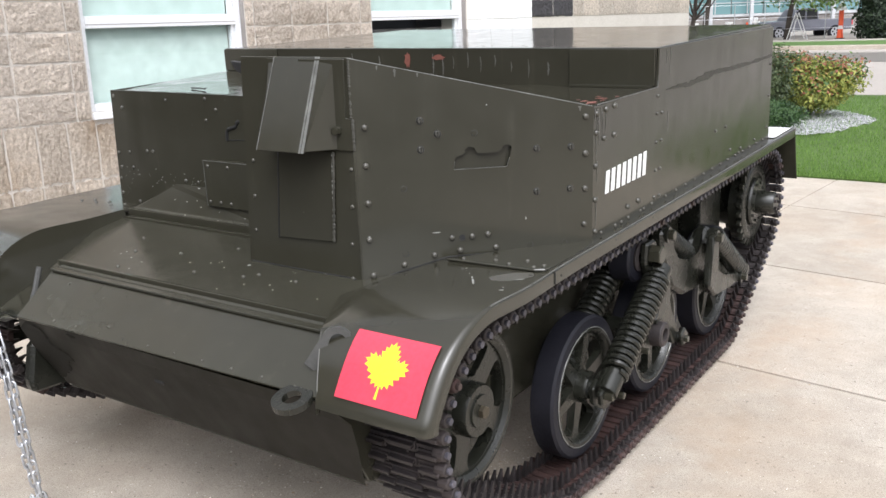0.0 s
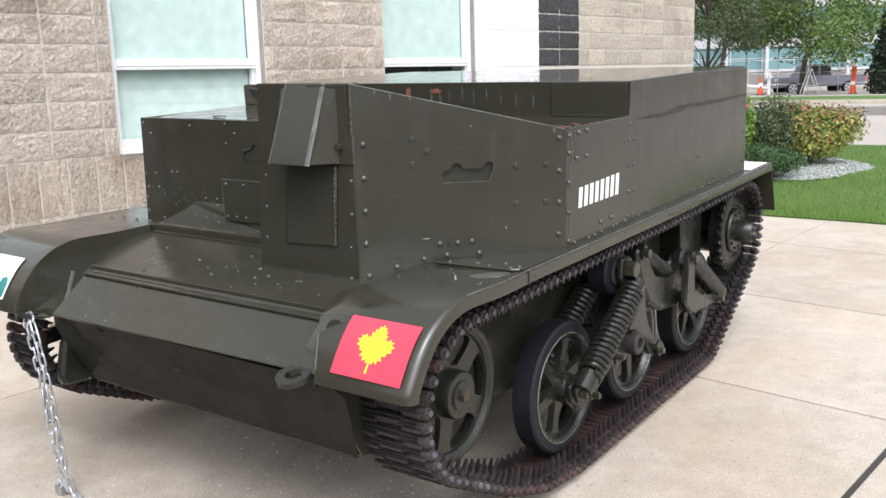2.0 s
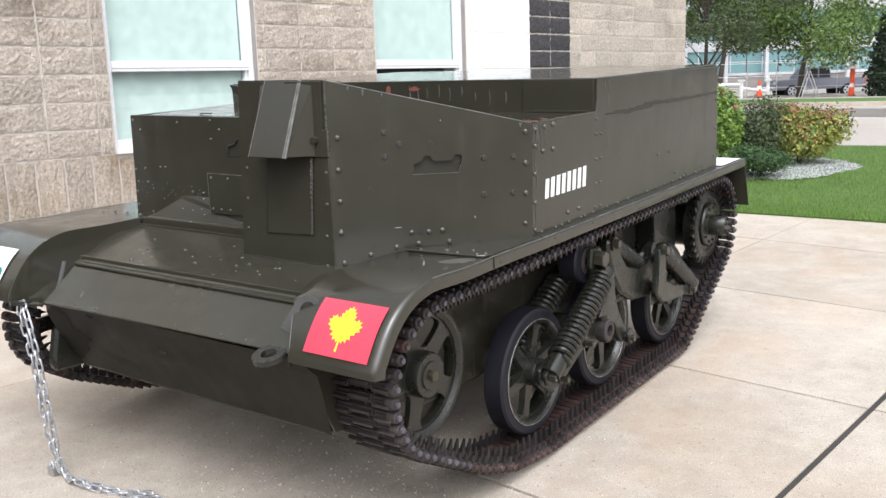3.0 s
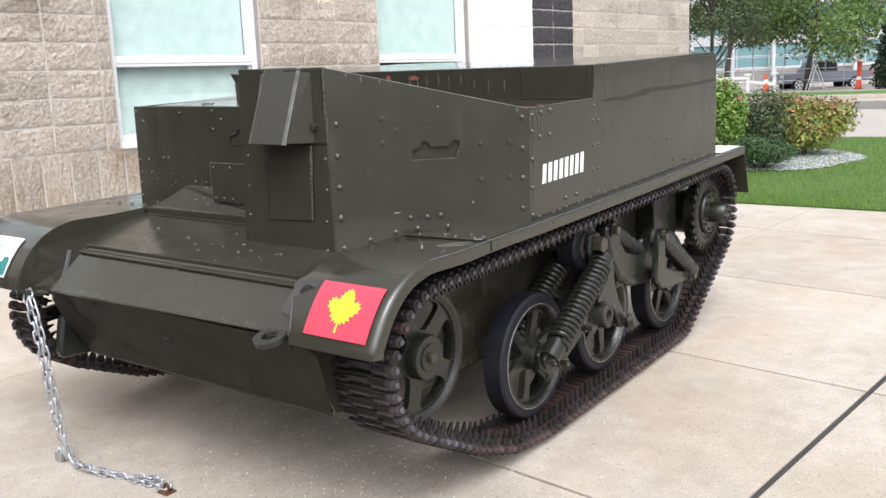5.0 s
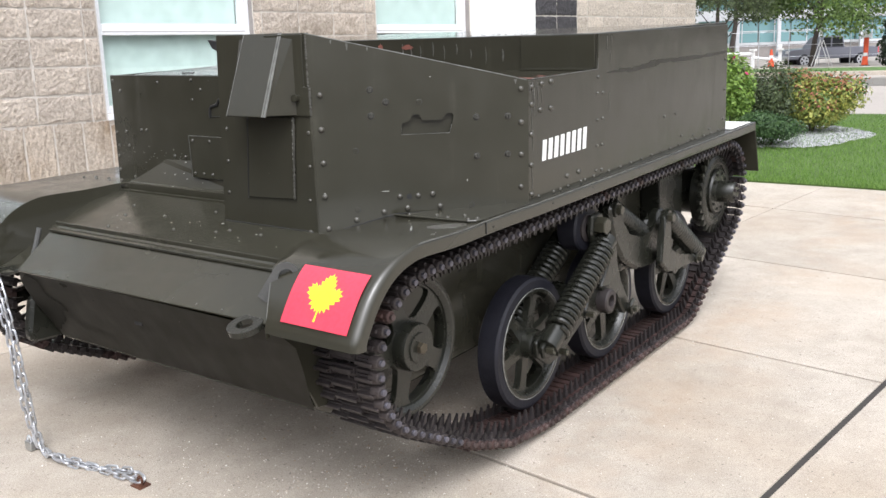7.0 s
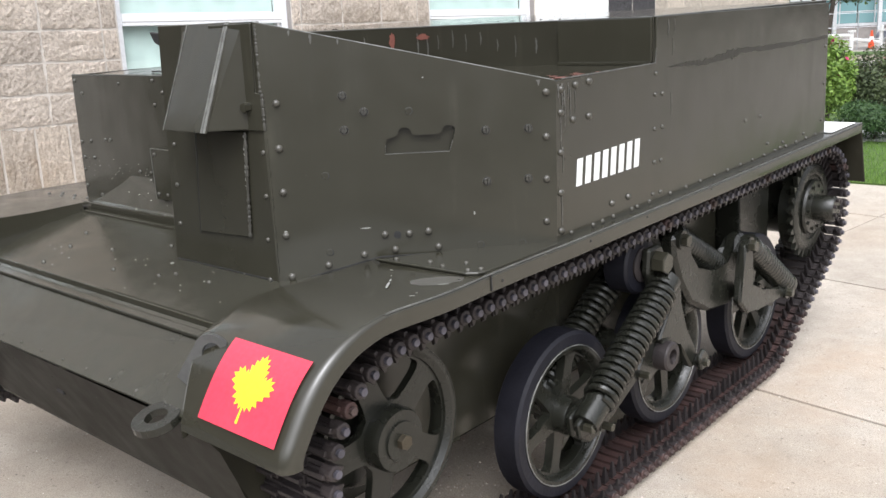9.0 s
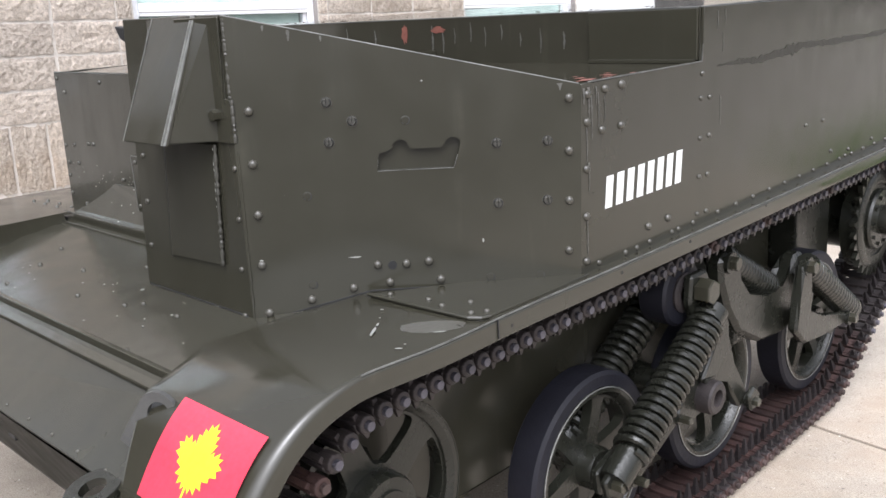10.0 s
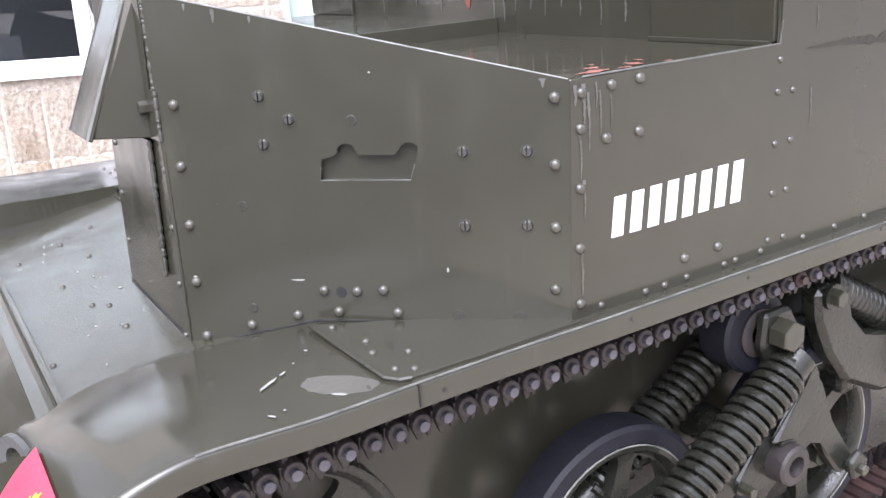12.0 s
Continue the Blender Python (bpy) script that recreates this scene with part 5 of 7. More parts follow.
def rivet(parent, place, nrm, me=None, name="rivet"):
    ob = new(name, me or RIVET)
    ob.parent = parent
    ob.matrix_local = Matrix.Translation(place) @ Vector(nrm).to_track_quat("Z", "Y").to_matrix().to_4x4()
    return ob


for x, z in [(0.521, 1.385), (0.520, 1.272), (0.521, 1.160), (0.520, 1.047), (0.525, 0.936), (0.590, 0.959), (0.654, 0.979), (0.692, 1.028), (0.735, 1.026), (0.769, 1.028),
             (0.709, 0.986), (0.786, 0.984), (0.983, 1.367), (0.983, 1.253), (0.983, 1.142), (0.982, 1.028)]:
    rivet(angled, on_angled(x, z), AN)
for x, z in [(0.632, 1.393), (0.667, 1.350), (0.632, 1.307), (0.876, 1.281), (0.951, 1.278), (0.876, 1.148), (0.950, 1.147)]:
    rivet(angled, on_angled(x, z), AN, SLOTTED, "slotted_screw")
for x, z in [(0.744, 1.344), (0.595, 1.194), (0.594, 0.993), (0.862, 0.980), (0.938, 0.976)]:
    rivet(angled, on_angled(x, z), AN, FLUSH, "flush_screw")
part("port_hole", cyl(on_angled(0.714, 1.025, -0.002), on_angled(0.714, 1.025, 0.0012), 0.010, 14), BLACK, angled)
for y, z in [(1.026, 1.370), (1.022, 1.310), (1.018, 1.206), (1.013, 1.099), (1.011, 0.995), (1.093, 1.375), (1.158, 1.378), (1.079, 1.285), (1.155, 1.285), (1.360, 1.022), (1.269, 1.020)]:
    rivet(side, (1.0, y, z), (1, 0, 0))
for y, z in [(1.059, 0.980), (1.525, 1.366), (1.520, 1.304), (1.565, 1.302), (1.517, 1.201), (1.563, 1.202), (1.514, 1.100), (1.556, 1.100), (1.379, 0.981), (1.411, 0.982), (1.275, 0.980), (1.168, 0.978), (1.217, 0.978),
             (1.485, 0.983), (1.506, 1.002), (1.553, 1.000), (2.167, 1.144), (2.295, 1.143), (2.369, 1.032), (2.518, 1.015), (2.493, 0.997), (2.727, 1.020), (2.92, 1.05), (2.93, 1.20), (2.93, 1.35)]:
    rivet(side, (1.0, y, z), (1, 0, 0), SMALL_RIVET)
for k in range(13):
    rivet(side, (1.0, 1.617 + 0.1035 * k, 0.984 + 0.0012 * k), (1, 0, 0), SMALL_RIVET)
for x, z in [(0.072, 1.263), (0.067, 1.147), (0.060, 1.033), (0.056, 0.920), (0.209, 0.918), (0.353, 0.922), (0.465, 0.925), (0.469, 1.034), (0.478, 1.150), (0.481, 1.263)]:
    rivet(front, on_front(x, z), (0, -1, 0), SMALL_RIVET)
part("hood_bolt", cyl(on_front(0.445, 1.378, 0.006), on_front(0.445, 1.378, 0.024), 0.013, 6), OLIVE, front)
for x, z in [(-0.956, 1.412), (-0.909, 1.367), (-0.639, 1.404), (-0.417, 1.415), (-0.363, 1.377), (-0.421, 1.335), (-0.971, 1.183), (-0.902, 1.189), (-0.789, 1.199), (-0.753, 1.200), (-0.964, 1.124), (-0.891, 1.127), (-0.979, 1.077), (-0.982, 1.015), (-0.876, 0.987), (-0.507, 1.095), (-0.577, 1.096)]:
    rivet(driver, (x, 0.70, z), (0, -1, 0), SMALL_RIVET)
for x, z in [(-0.390, 1.175), (-0.285, 1.175), (-0.395, 1.040), (-0.34, 1.040), (-0.285, 1.040), (-0.06, 1.17)]:
    rivet(stow, (x, 0.655, z), (0, -1, 0), SMALL_RIVET)


def glacis_z(y):
    return 0.886 + (y - 0.135) * 0.1274


for x, y in [(-0.48, 0.36), (-0.28, 0.40), (-0.42, 0.24), (-0.10, 0.30), (0.10, 0.33), (0.14, 0.36), (0.30, 0.36), (-0.56, 0.46), (0.36, 0.20), (-0.1, 0.50)]:
    rivet(carrier, (x, y, glacis_z(y)), (0, -0.126, 0.99), SMALL_RIVET)
for k in range(11):
    x = -0.60 + k * 0.121
    rivet(carrier, (x, 0.010, 0.766 + 0.0085 * k / 10), (0, -0.6, 0.8), TINY_RIVET)
    if k % 2:
        rivet(carrier, (x, 0.028, 0.690), (0, -0.9, -0.4), TINY_RIVET)
part("nose_slot", box(-0.045, -0.005, 0.052, 0.060, 0.622, 0.640, 0.002), BLACK, carrier)

# stripes of the painted registration on the side
for k in range(8):
    y0 = 1.086 + k * 0.0437
    bm = bmesh.new()
    z0, z1 = 1.102 + k * 0.0002, 1.176 + k * 0.0014
    add_plate(bm, [(1.0015, y0, z0), (1.0015, y0 + 0.027, z0), (1.0015, y0 + 0.036, z1), (1.0015, y0 + 0.009, z1)], 0.001)
    part("painted_bar", bm, WHITE_PAINT, side, "white painted bar")

# hinged plate, worn patch and seams on the near mudguard
def on_top(x, y, lift=0.0):
    return (x, y, guard_top(x, y) + lift)


cover = part("guard_cover", plate([on_top(x, y, 0.005) for x, y in ((0.700, 0.615), (0.86, 0.613), (1.003, 0.612), (1.030, 0.638), (1.030, 0.80), (1.016, 1.000), (0.960, 0.960), (0.84, 0.828))], 0.005, 0.0012), OLIVE, guard[1])
part("cover_lip", tube([on_top(x, y, 0.006) for x, y in ((0.700, 0.610), (0.80, 0.6085), (0.90, 0.608), (1.005, 0.6075), (1.028, 0.622), (1.034, 0.640))], 0.0040, 6), OLIVE, cover)
for x, y in [(0.742, 0.638), (0.845, 0.655), (0.90, 0.640), (0.935, 0.69), (0.985, 0.637), (1.005, 0.662)]:
    rivet(cover, on_top(x, y, 0.005), (0, 0, 1), SMALL_RIVET)
part("guard_joint", box(1.0470, 1.0525, 0.642, 0.645, 0.935, 0.974), BLACK, guard[1])
far_cover = part("guard_cover", box(-1.22, -0.85, 0.60, 0.70, 0.967, 0.973, 0.002), OLIVE, guard[-1])
for k in range(6):
    rivet(far_cover, (-1.19 + 0.05 * k, 0.64 + 0.03 * (k % 2), 0.973), (0, 0, 1), SMALL_RIVET)
stay_bm = tube([(-0.720, 0.131, 0.886), (-0.722, 0.103, 0.81), (-0.724, 0.082, 0.763), (-0.735, 0.055, 0.738), (-0.775, 0.005, 0.724), (-0.83, -0.025, 0.738)], 0.0105, 8)
part("guard_foot", plate([(-0.845, -0.010, 0.741), (-0.758, -0.033, 0.741), (-0.700, 0.009, 0.741), (-0.694, 0.110, 0.765), (-0.745, 0.100, 0.760)], 0.005, 0.001), OLIVE, guard[-1])
part("guard_stay", stay_bm, WORN, guard[-1], "bent steel stay with worn paint", True)

# towing eye and shackle plate beside the near guard
def ring_plate(c, nrm, r0, r1, thick):
    bm = bmesh.new()
    m = Matrix.Translation(c) @ Vector(nrm).to_track_quat("X", "Z").to_matrix().to_4x4()
    lathe([(-thick / 2, r0), (thick / 2, r0), (thick / 2, r1), (-thick / 2, r1)], 20, bm)
    return moved(bm, m)


tow = part("towing_eye", ring_plate((0.636, -0.028, 0.756), (0, -0.25, 1), 0.027, 0.056, 0.018), DARK_OLIVE, carrier)
part("tow_arm", box(0.640, 0.72, 0.008, 0.075, 0.745, 0.764, 0.004), DARK_OLIVE, tow)
tow_plate = bmesh.new()
tow_edges = []
tow_rim = [(0.052 * math.cos(q), 0.052 * math.sin(q)) for q in (math.radians(-20 + 20 * i) for i in range(12))] + [(-0.047, -0.05), (-0.040, -0.125), (0.040, -0.125), (0.047, -0.05)]
for outline in (tow_rim, [(0.026 * math.cos(2 * math.pi * i / 20), 0.032 * math.sin(2 * math.pi * i / 20)) for i in range(20)]):
    vs = [tow_plate.verts.new((0.006, y, z)) for y, z in outline]
    tow_edges += [tow_plate.edges.new((vs[i], vs[(i + 1) % len(vs)])) for i in range(len(vs))]
bmesh.ops.triangle_fill(tow_plate, use_beauty=True, edges=tow_edges, normal=(1, 0, 0))
ext = bmesh.ops.extrude_face_region(tow_plate, geom=tow_plate.faces[:])
bmesh.ops.translate(tow_plate, vec=(-0.012, 0, 0), verts=[v for v in ext["geom"] if isinstance(v, bmesh.types.BMVert)])
bmesh.ops.recalc_face_normals(tow_plate, faces=tow_plate.faces)
part("tow_bracket", moved(moved(tow_plate, Matrix.Scale(0.86, 4)), Matrix.Translation((0.704, 0.088, 0.888)) @ Matrix.Rotation(radians(-65), 4, "Z") @ Matrix.Rotation(radians(-40), 4, "X")), WORN, carrier, "worn steel bracket")


# running gear: the far track sits closer in than its guard
FAR_OFF = {1: 0.0, -1: -0.27}
IDLER_OF = {1: IDLER, -1: (0.375, 0.54)}     # the far idler sits lower and further forward

def cast_web(r0, r1, ri, ro, n, twist, half_in, half_out, x0, x1):
    """The plate of a cast wheel: n spokes with rounded openings between them."""
    bm = bmesh.new()
    es = []

    def ring(pts):
        vs = [bm.verts.new((x1, y, z)) for y, z in pts]
        es.extend(bm.edges.new((vs[i], vs[(i + 1) % len(vs)])) for i in range(len(vs)))

    for rad, seg in ((r1, 48), (r0, 24)):
        ring([(rad * math.cos(2 * math.pi * i / seg), rad * math.sin(2 * math.pi * i / seg)) for i in range(seg)])
    for k in range(n):
        a, b = (2 * math.pi * q / n + twist for q in (k, k + 1))
        ai, ao, bi, bo = a + math.asin(half_in / ri), a + math.asin(half_out / ro), b - math.asin(half_in / ri), b - math.asin(half_out / ro)
        pts = [(ri, ai), (ro, ao)] + [(ro, ao + (bo - ao) * f) for f in (0.3, 0.5, 0.7)] + [(ro, bo), (ri, bi), (ri, (ai + bi) / 2)]
        pts = [(q * math.cos(c), q * math.sin(c)) for q, c in pts]
        for cut in range(2):
            pts = [(p[0] + (q[0] - p[0]) * f, p[1] + (q[1] - p[1]) * f) for p, q in zip(pts, pts[1:] + pts[:1]) for f in (0.22, 0.78)]
        ring(pts)
    bmesh.ops.triangle_fill(bm, use_beauty=True, edges=es, normal=(1, 0, 0))
    ext = bmesh.ops.extrude_face_region(bm, geom=bm.faces[:])
    bmesh.ops.translate(bm, vec=(x0 - x1, 0, 0), verts=[v for v in ext["geom"] if isinstance(v, bmesh.types.BMVert)])
    bmesh.ops.recalc_face_normals(bm, faces=bm.faces)
    return bm


def spoked(r, tyre, spokes, hub_r, width, hub_out, twist=0.0, rim_in=0.16, spoke_w=(0.055, 0.036), bright=None):
    """A cast wheel round the x axis, its outer face at x = width / 2: tyre, rim, spokes, hub."""
    out = {}
    w = width / 2
    if tyre:
        out["tyre"] = lathe([(-w, r - tyre), (-w, r - 0.010), (-w + 0.008, r), (w - 0.008, r), (w, r - 0.010), (w, r - tyre)], 48)
    rr = r - tyre
    rim = lathe([(-w * 0.9, rr * 0.885), (-w * 0.9, rr), (w * 0.9, rr), (w * 1.05, rr * 0.985), (w * 1.05, rr * 0.93), (w * 0.7, rr * 0.87), (-w * 0.3, rr * 0.855)], 48)
    out["web"] = cast_web(hub_r * 0.7, rr * 0.9, hub_r * 1.12, rr * 0.845, spokes, twist, spoke_w[0] * 0.45, spoke_w[1] * 0.45, -w * 0.15, w * 0.5)
    bmesh.ops.recalc_face_normals(rim, faces=rim.faces)
    out["rim"] = rim
    out["hub"] = lathe([(-w, 0.0), (-w, hub_r * 0.8), (w * 0.2, hub_r), (hub_out - 0.012, hub_r), (hub_out, hub_r * 0.93), (hub_out, hub_r * 0.62), (hub_out + 0.006, hub_r * 0.60), (hub_out + 0.006, 0.0)], 28, None, False)
    return out


def wheel(name, c, x, sx, spec, nut=0.016, nut_mat=None):
    d = spoked(**spec)
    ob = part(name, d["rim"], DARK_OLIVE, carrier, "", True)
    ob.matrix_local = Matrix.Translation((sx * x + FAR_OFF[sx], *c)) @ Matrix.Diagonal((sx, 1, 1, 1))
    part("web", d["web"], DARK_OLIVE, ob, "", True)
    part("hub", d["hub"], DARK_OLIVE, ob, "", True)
    rw, rq = spec["width"] / 2 * 1.05, (spec["r"] - spec["tyre"]) * 0.985
    part("worn_rim_edge", tube([(rw, rq * math.cos(a), rq * math.sin(a)) for a in (2 * math.pi * i / 48 for i in range(48))], 0.0019, 5, True), RIM_EDGE if spec["tyre"] else DARK_OLIVE, ob, "rim edge worn to bare metal", True)
    if "tyre" in d:
        part("tyre", d["tyre"], RUBBER, ob, "black rubber tyre", True)
    ho = spec["hub_out"]
    part("axle_nut", cyl((ho, 0, 0), (ho + 0.022, 0, 0), nut, 6, None, 0.002), nut_mat or OLIVE, ob)
    return ob


NUT = mottled("worn_brass_nut", (0.05, 0.043, 0.03), (0.12, 0.10, 0.07), 0.45, 0.6, 30, 200, 0.2)
IDLER_SPEC = dict(r=0.236, tyre=0.0, spokes=5, hub_r=0.082, width=0.07, hub_out=0.062, twist=0.68, spoke_w=(0.080, 0.070))
ROAD_SPEC = dict(r=0.265, tyre=0.040, spokes=6, hub_r=0.060, width=0.092, hub_out=0.068, twist=0.2, spoke_w=(0.060, 0.040))
for sx in (1, -1):
    wheel("idler_wheel", IDLER_OF[sx], 0.845, sx, IDLER_SPEC, 0.020, NUT)
    for c, tw in ((W1, 0.25), (W2, 0.6), (W3, 0.1)):
        wheel("road_wheel", c, 0.835, sx, dict(ROAD_SPEC, twist=tw), 0.014)


def sprocket(sx):
    bm = bmesh.new()
    n = 28
    prof = []
    for i in range(n):
        for f, r in ((0.0, 0.205), (0.28, 0.205), (0.42, 0.232), (0.62, 0.232)):
            a = 2 * math.pi * (i + f) / n
            prof.append((r * math.cos(a), r * math.sin(a)))
    add_plate(bm, [(0.010, y, z) for y, z in prof], 0.020)
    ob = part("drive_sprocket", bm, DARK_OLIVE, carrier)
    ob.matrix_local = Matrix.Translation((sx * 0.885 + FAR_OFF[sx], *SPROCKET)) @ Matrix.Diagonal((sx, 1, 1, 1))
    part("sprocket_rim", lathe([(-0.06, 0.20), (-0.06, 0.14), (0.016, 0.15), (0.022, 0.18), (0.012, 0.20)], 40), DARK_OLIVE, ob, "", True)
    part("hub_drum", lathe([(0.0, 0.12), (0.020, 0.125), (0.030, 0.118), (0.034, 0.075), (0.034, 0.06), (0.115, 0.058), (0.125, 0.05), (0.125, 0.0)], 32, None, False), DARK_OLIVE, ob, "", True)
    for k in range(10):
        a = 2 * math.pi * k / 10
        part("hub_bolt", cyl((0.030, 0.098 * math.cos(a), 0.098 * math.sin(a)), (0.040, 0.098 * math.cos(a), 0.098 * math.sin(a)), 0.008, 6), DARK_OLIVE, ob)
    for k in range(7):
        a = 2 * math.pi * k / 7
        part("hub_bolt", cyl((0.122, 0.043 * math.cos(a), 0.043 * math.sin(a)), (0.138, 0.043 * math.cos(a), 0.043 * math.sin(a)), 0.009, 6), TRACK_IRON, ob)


sprocket(1), sprocket(-1)


def helix(a, b, r, wire, turns, seg=14):
    """A coil spring from a to b."""
    a, b = Vector(a), Vector(b)
    d = (b - a).normalized()
    u = d.orthogonal().normalized()
    w = d.cross(u)
    n = int(turns * seg)
    return tube([a + (b - a) * (i / n) + (u * math.cos(2 * math.pi * i / seg) + w * math.sin(2 * math.pi * i / seg)) * r for i in range(n + 1)], wire, 7)


def lerp(a, b, f):
    return tuple(p + (q - p) * f for p, q in zip(a, b))


for sx in (1, -1):
    part("idler_axle", tube([(sx * 0.58, *IDLER_OF[sx]), (sx * 0.82 + FAR_OFF[sx], *IDLER_OF[sx])], 0.045, 16), DARK_OLIVE, carrier, "", True)


def bogie(sx):
    """The two-wheel sprung unit: brackets, springs, return roller."""
    def X(p):
        return (sx * p[0] + FAR_OFF[sx], p[1], p[2])
    outline = ((1.655, 0.690), (1.695, 0.690), (1.733, 0.645), (1.768, 0.573), (1.811, 0.463), (1.862, 0.376), (1.906, 0.335), (1.902, 0.298), (1.855, 0.298), (1.800, 0.369), (1.775, 0.423), (1.732, 0.440), (1.690, 0.405), (1.625, 0.372), (1.560, 0.366), (1.500, 0.378), (1.478, 0.420), (1.566, 0.506), (1.632, 0.560))
    frame_bm = plate([X((0.963, y, z)) for y, z in outline][::-sx], 0.034, 0.007)
    bmesh.ops.recalc_face_normals(frame_bm, faces=frame_bm.faces)
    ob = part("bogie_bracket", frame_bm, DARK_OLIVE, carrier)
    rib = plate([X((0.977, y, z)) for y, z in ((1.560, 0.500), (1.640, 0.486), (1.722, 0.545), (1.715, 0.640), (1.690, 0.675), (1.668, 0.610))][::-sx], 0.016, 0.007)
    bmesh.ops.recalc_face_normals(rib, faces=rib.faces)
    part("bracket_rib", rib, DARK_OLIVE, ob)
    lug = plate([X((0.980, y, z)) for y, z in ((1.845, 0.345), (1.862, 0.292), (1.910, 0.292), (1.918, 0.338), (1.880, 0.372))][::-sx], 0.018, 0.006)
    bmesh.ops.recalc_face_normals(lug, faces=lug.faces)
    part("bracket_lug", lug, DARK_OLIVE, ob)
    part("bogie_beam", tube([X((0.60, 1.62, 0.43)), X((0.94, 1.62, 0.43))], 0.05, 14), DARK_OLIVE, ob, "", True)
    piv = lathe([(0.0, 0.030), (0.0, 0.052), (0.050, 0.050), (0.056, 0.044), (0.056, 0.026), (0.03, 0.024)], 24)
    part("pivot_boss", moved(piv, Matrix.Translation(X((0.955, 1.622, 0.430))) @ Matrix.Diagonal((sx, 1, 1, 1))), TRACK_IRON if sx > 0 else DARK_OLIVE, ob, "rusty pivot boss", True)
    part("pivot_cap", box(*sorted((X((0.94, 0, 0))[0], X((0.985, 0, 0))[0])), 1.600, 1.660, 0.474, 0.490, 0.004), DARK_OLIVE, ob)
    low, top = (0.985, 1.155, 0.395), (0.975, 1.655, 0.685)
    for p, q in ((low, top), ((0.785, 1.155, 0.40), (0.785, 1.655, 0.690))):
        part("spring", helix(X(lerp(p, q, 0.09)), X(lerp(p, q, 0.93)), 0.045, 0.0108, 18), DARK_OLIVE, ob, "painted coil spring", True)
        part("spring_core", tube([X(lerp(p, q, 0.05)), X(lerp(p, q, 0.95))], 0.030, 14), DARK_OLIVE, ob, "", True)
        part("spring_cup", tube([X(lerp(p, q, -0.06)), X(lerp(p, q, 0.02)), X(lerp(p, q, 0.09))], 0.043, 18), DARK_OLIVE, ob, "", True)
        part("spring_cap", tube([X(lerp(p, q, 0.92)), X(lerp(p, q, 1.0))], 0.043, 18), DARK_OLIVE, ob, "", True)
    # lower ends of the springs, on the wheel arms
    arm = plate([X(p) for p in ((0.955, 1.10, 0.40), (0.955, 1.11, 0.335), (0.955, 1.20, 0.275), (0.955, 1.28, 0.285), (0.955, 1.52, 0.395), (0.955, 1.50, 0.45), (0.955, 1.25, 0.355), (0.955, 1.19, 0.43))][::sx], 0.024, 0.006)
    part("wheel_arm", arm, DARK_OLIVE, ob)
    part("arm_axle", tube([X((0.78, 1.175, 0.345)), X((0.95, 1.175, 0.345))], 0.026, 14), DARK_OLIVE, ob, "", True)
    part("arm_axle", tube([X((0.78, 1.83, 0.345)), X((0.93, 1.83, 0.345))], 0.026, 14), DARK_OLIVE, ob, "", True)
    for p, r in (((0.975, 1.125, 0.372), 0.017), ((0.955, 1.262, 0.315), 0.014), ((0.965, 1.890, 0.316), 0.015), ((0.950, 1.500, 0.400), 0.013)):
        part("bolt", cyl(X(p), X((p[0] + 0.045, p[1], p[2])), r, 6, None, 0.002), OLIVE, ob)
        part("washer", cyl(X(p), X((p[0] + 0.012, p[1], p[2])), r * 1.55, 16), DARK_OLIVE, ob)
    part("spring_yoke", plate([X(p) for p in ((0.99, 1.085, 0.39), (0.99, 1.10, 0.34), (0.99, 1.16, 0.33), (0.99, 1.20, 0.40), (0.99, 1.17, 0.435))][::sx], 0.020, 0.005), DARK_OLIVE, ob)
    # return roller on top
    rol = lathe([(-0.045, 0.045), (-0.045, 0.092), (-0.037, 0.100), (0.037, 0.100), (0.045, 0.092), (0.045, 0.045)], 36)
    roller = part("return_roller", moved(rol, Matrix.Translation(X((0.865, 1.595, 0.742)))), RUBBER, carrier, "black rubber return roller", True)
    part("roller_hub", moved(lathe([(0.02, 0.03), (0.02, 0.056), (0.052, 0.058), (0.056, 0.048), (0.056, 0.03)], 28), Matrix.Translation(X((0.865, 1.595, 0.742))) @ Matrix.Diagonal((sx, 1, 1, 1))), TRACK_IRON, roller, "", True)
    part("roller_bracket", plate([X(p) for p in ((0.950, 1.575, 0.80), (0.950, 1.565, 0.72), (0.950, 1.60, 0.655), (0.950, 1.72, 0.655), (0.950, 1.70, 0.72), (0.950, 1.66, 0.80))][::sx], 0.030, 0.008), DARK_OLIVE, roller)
    part("roller_nut", cyl(X((0.950, 1.613, 0.752)), X((0.998, 1.613, 0.752)), 0.037, 6, None, 0.004), OLIVE, roller)


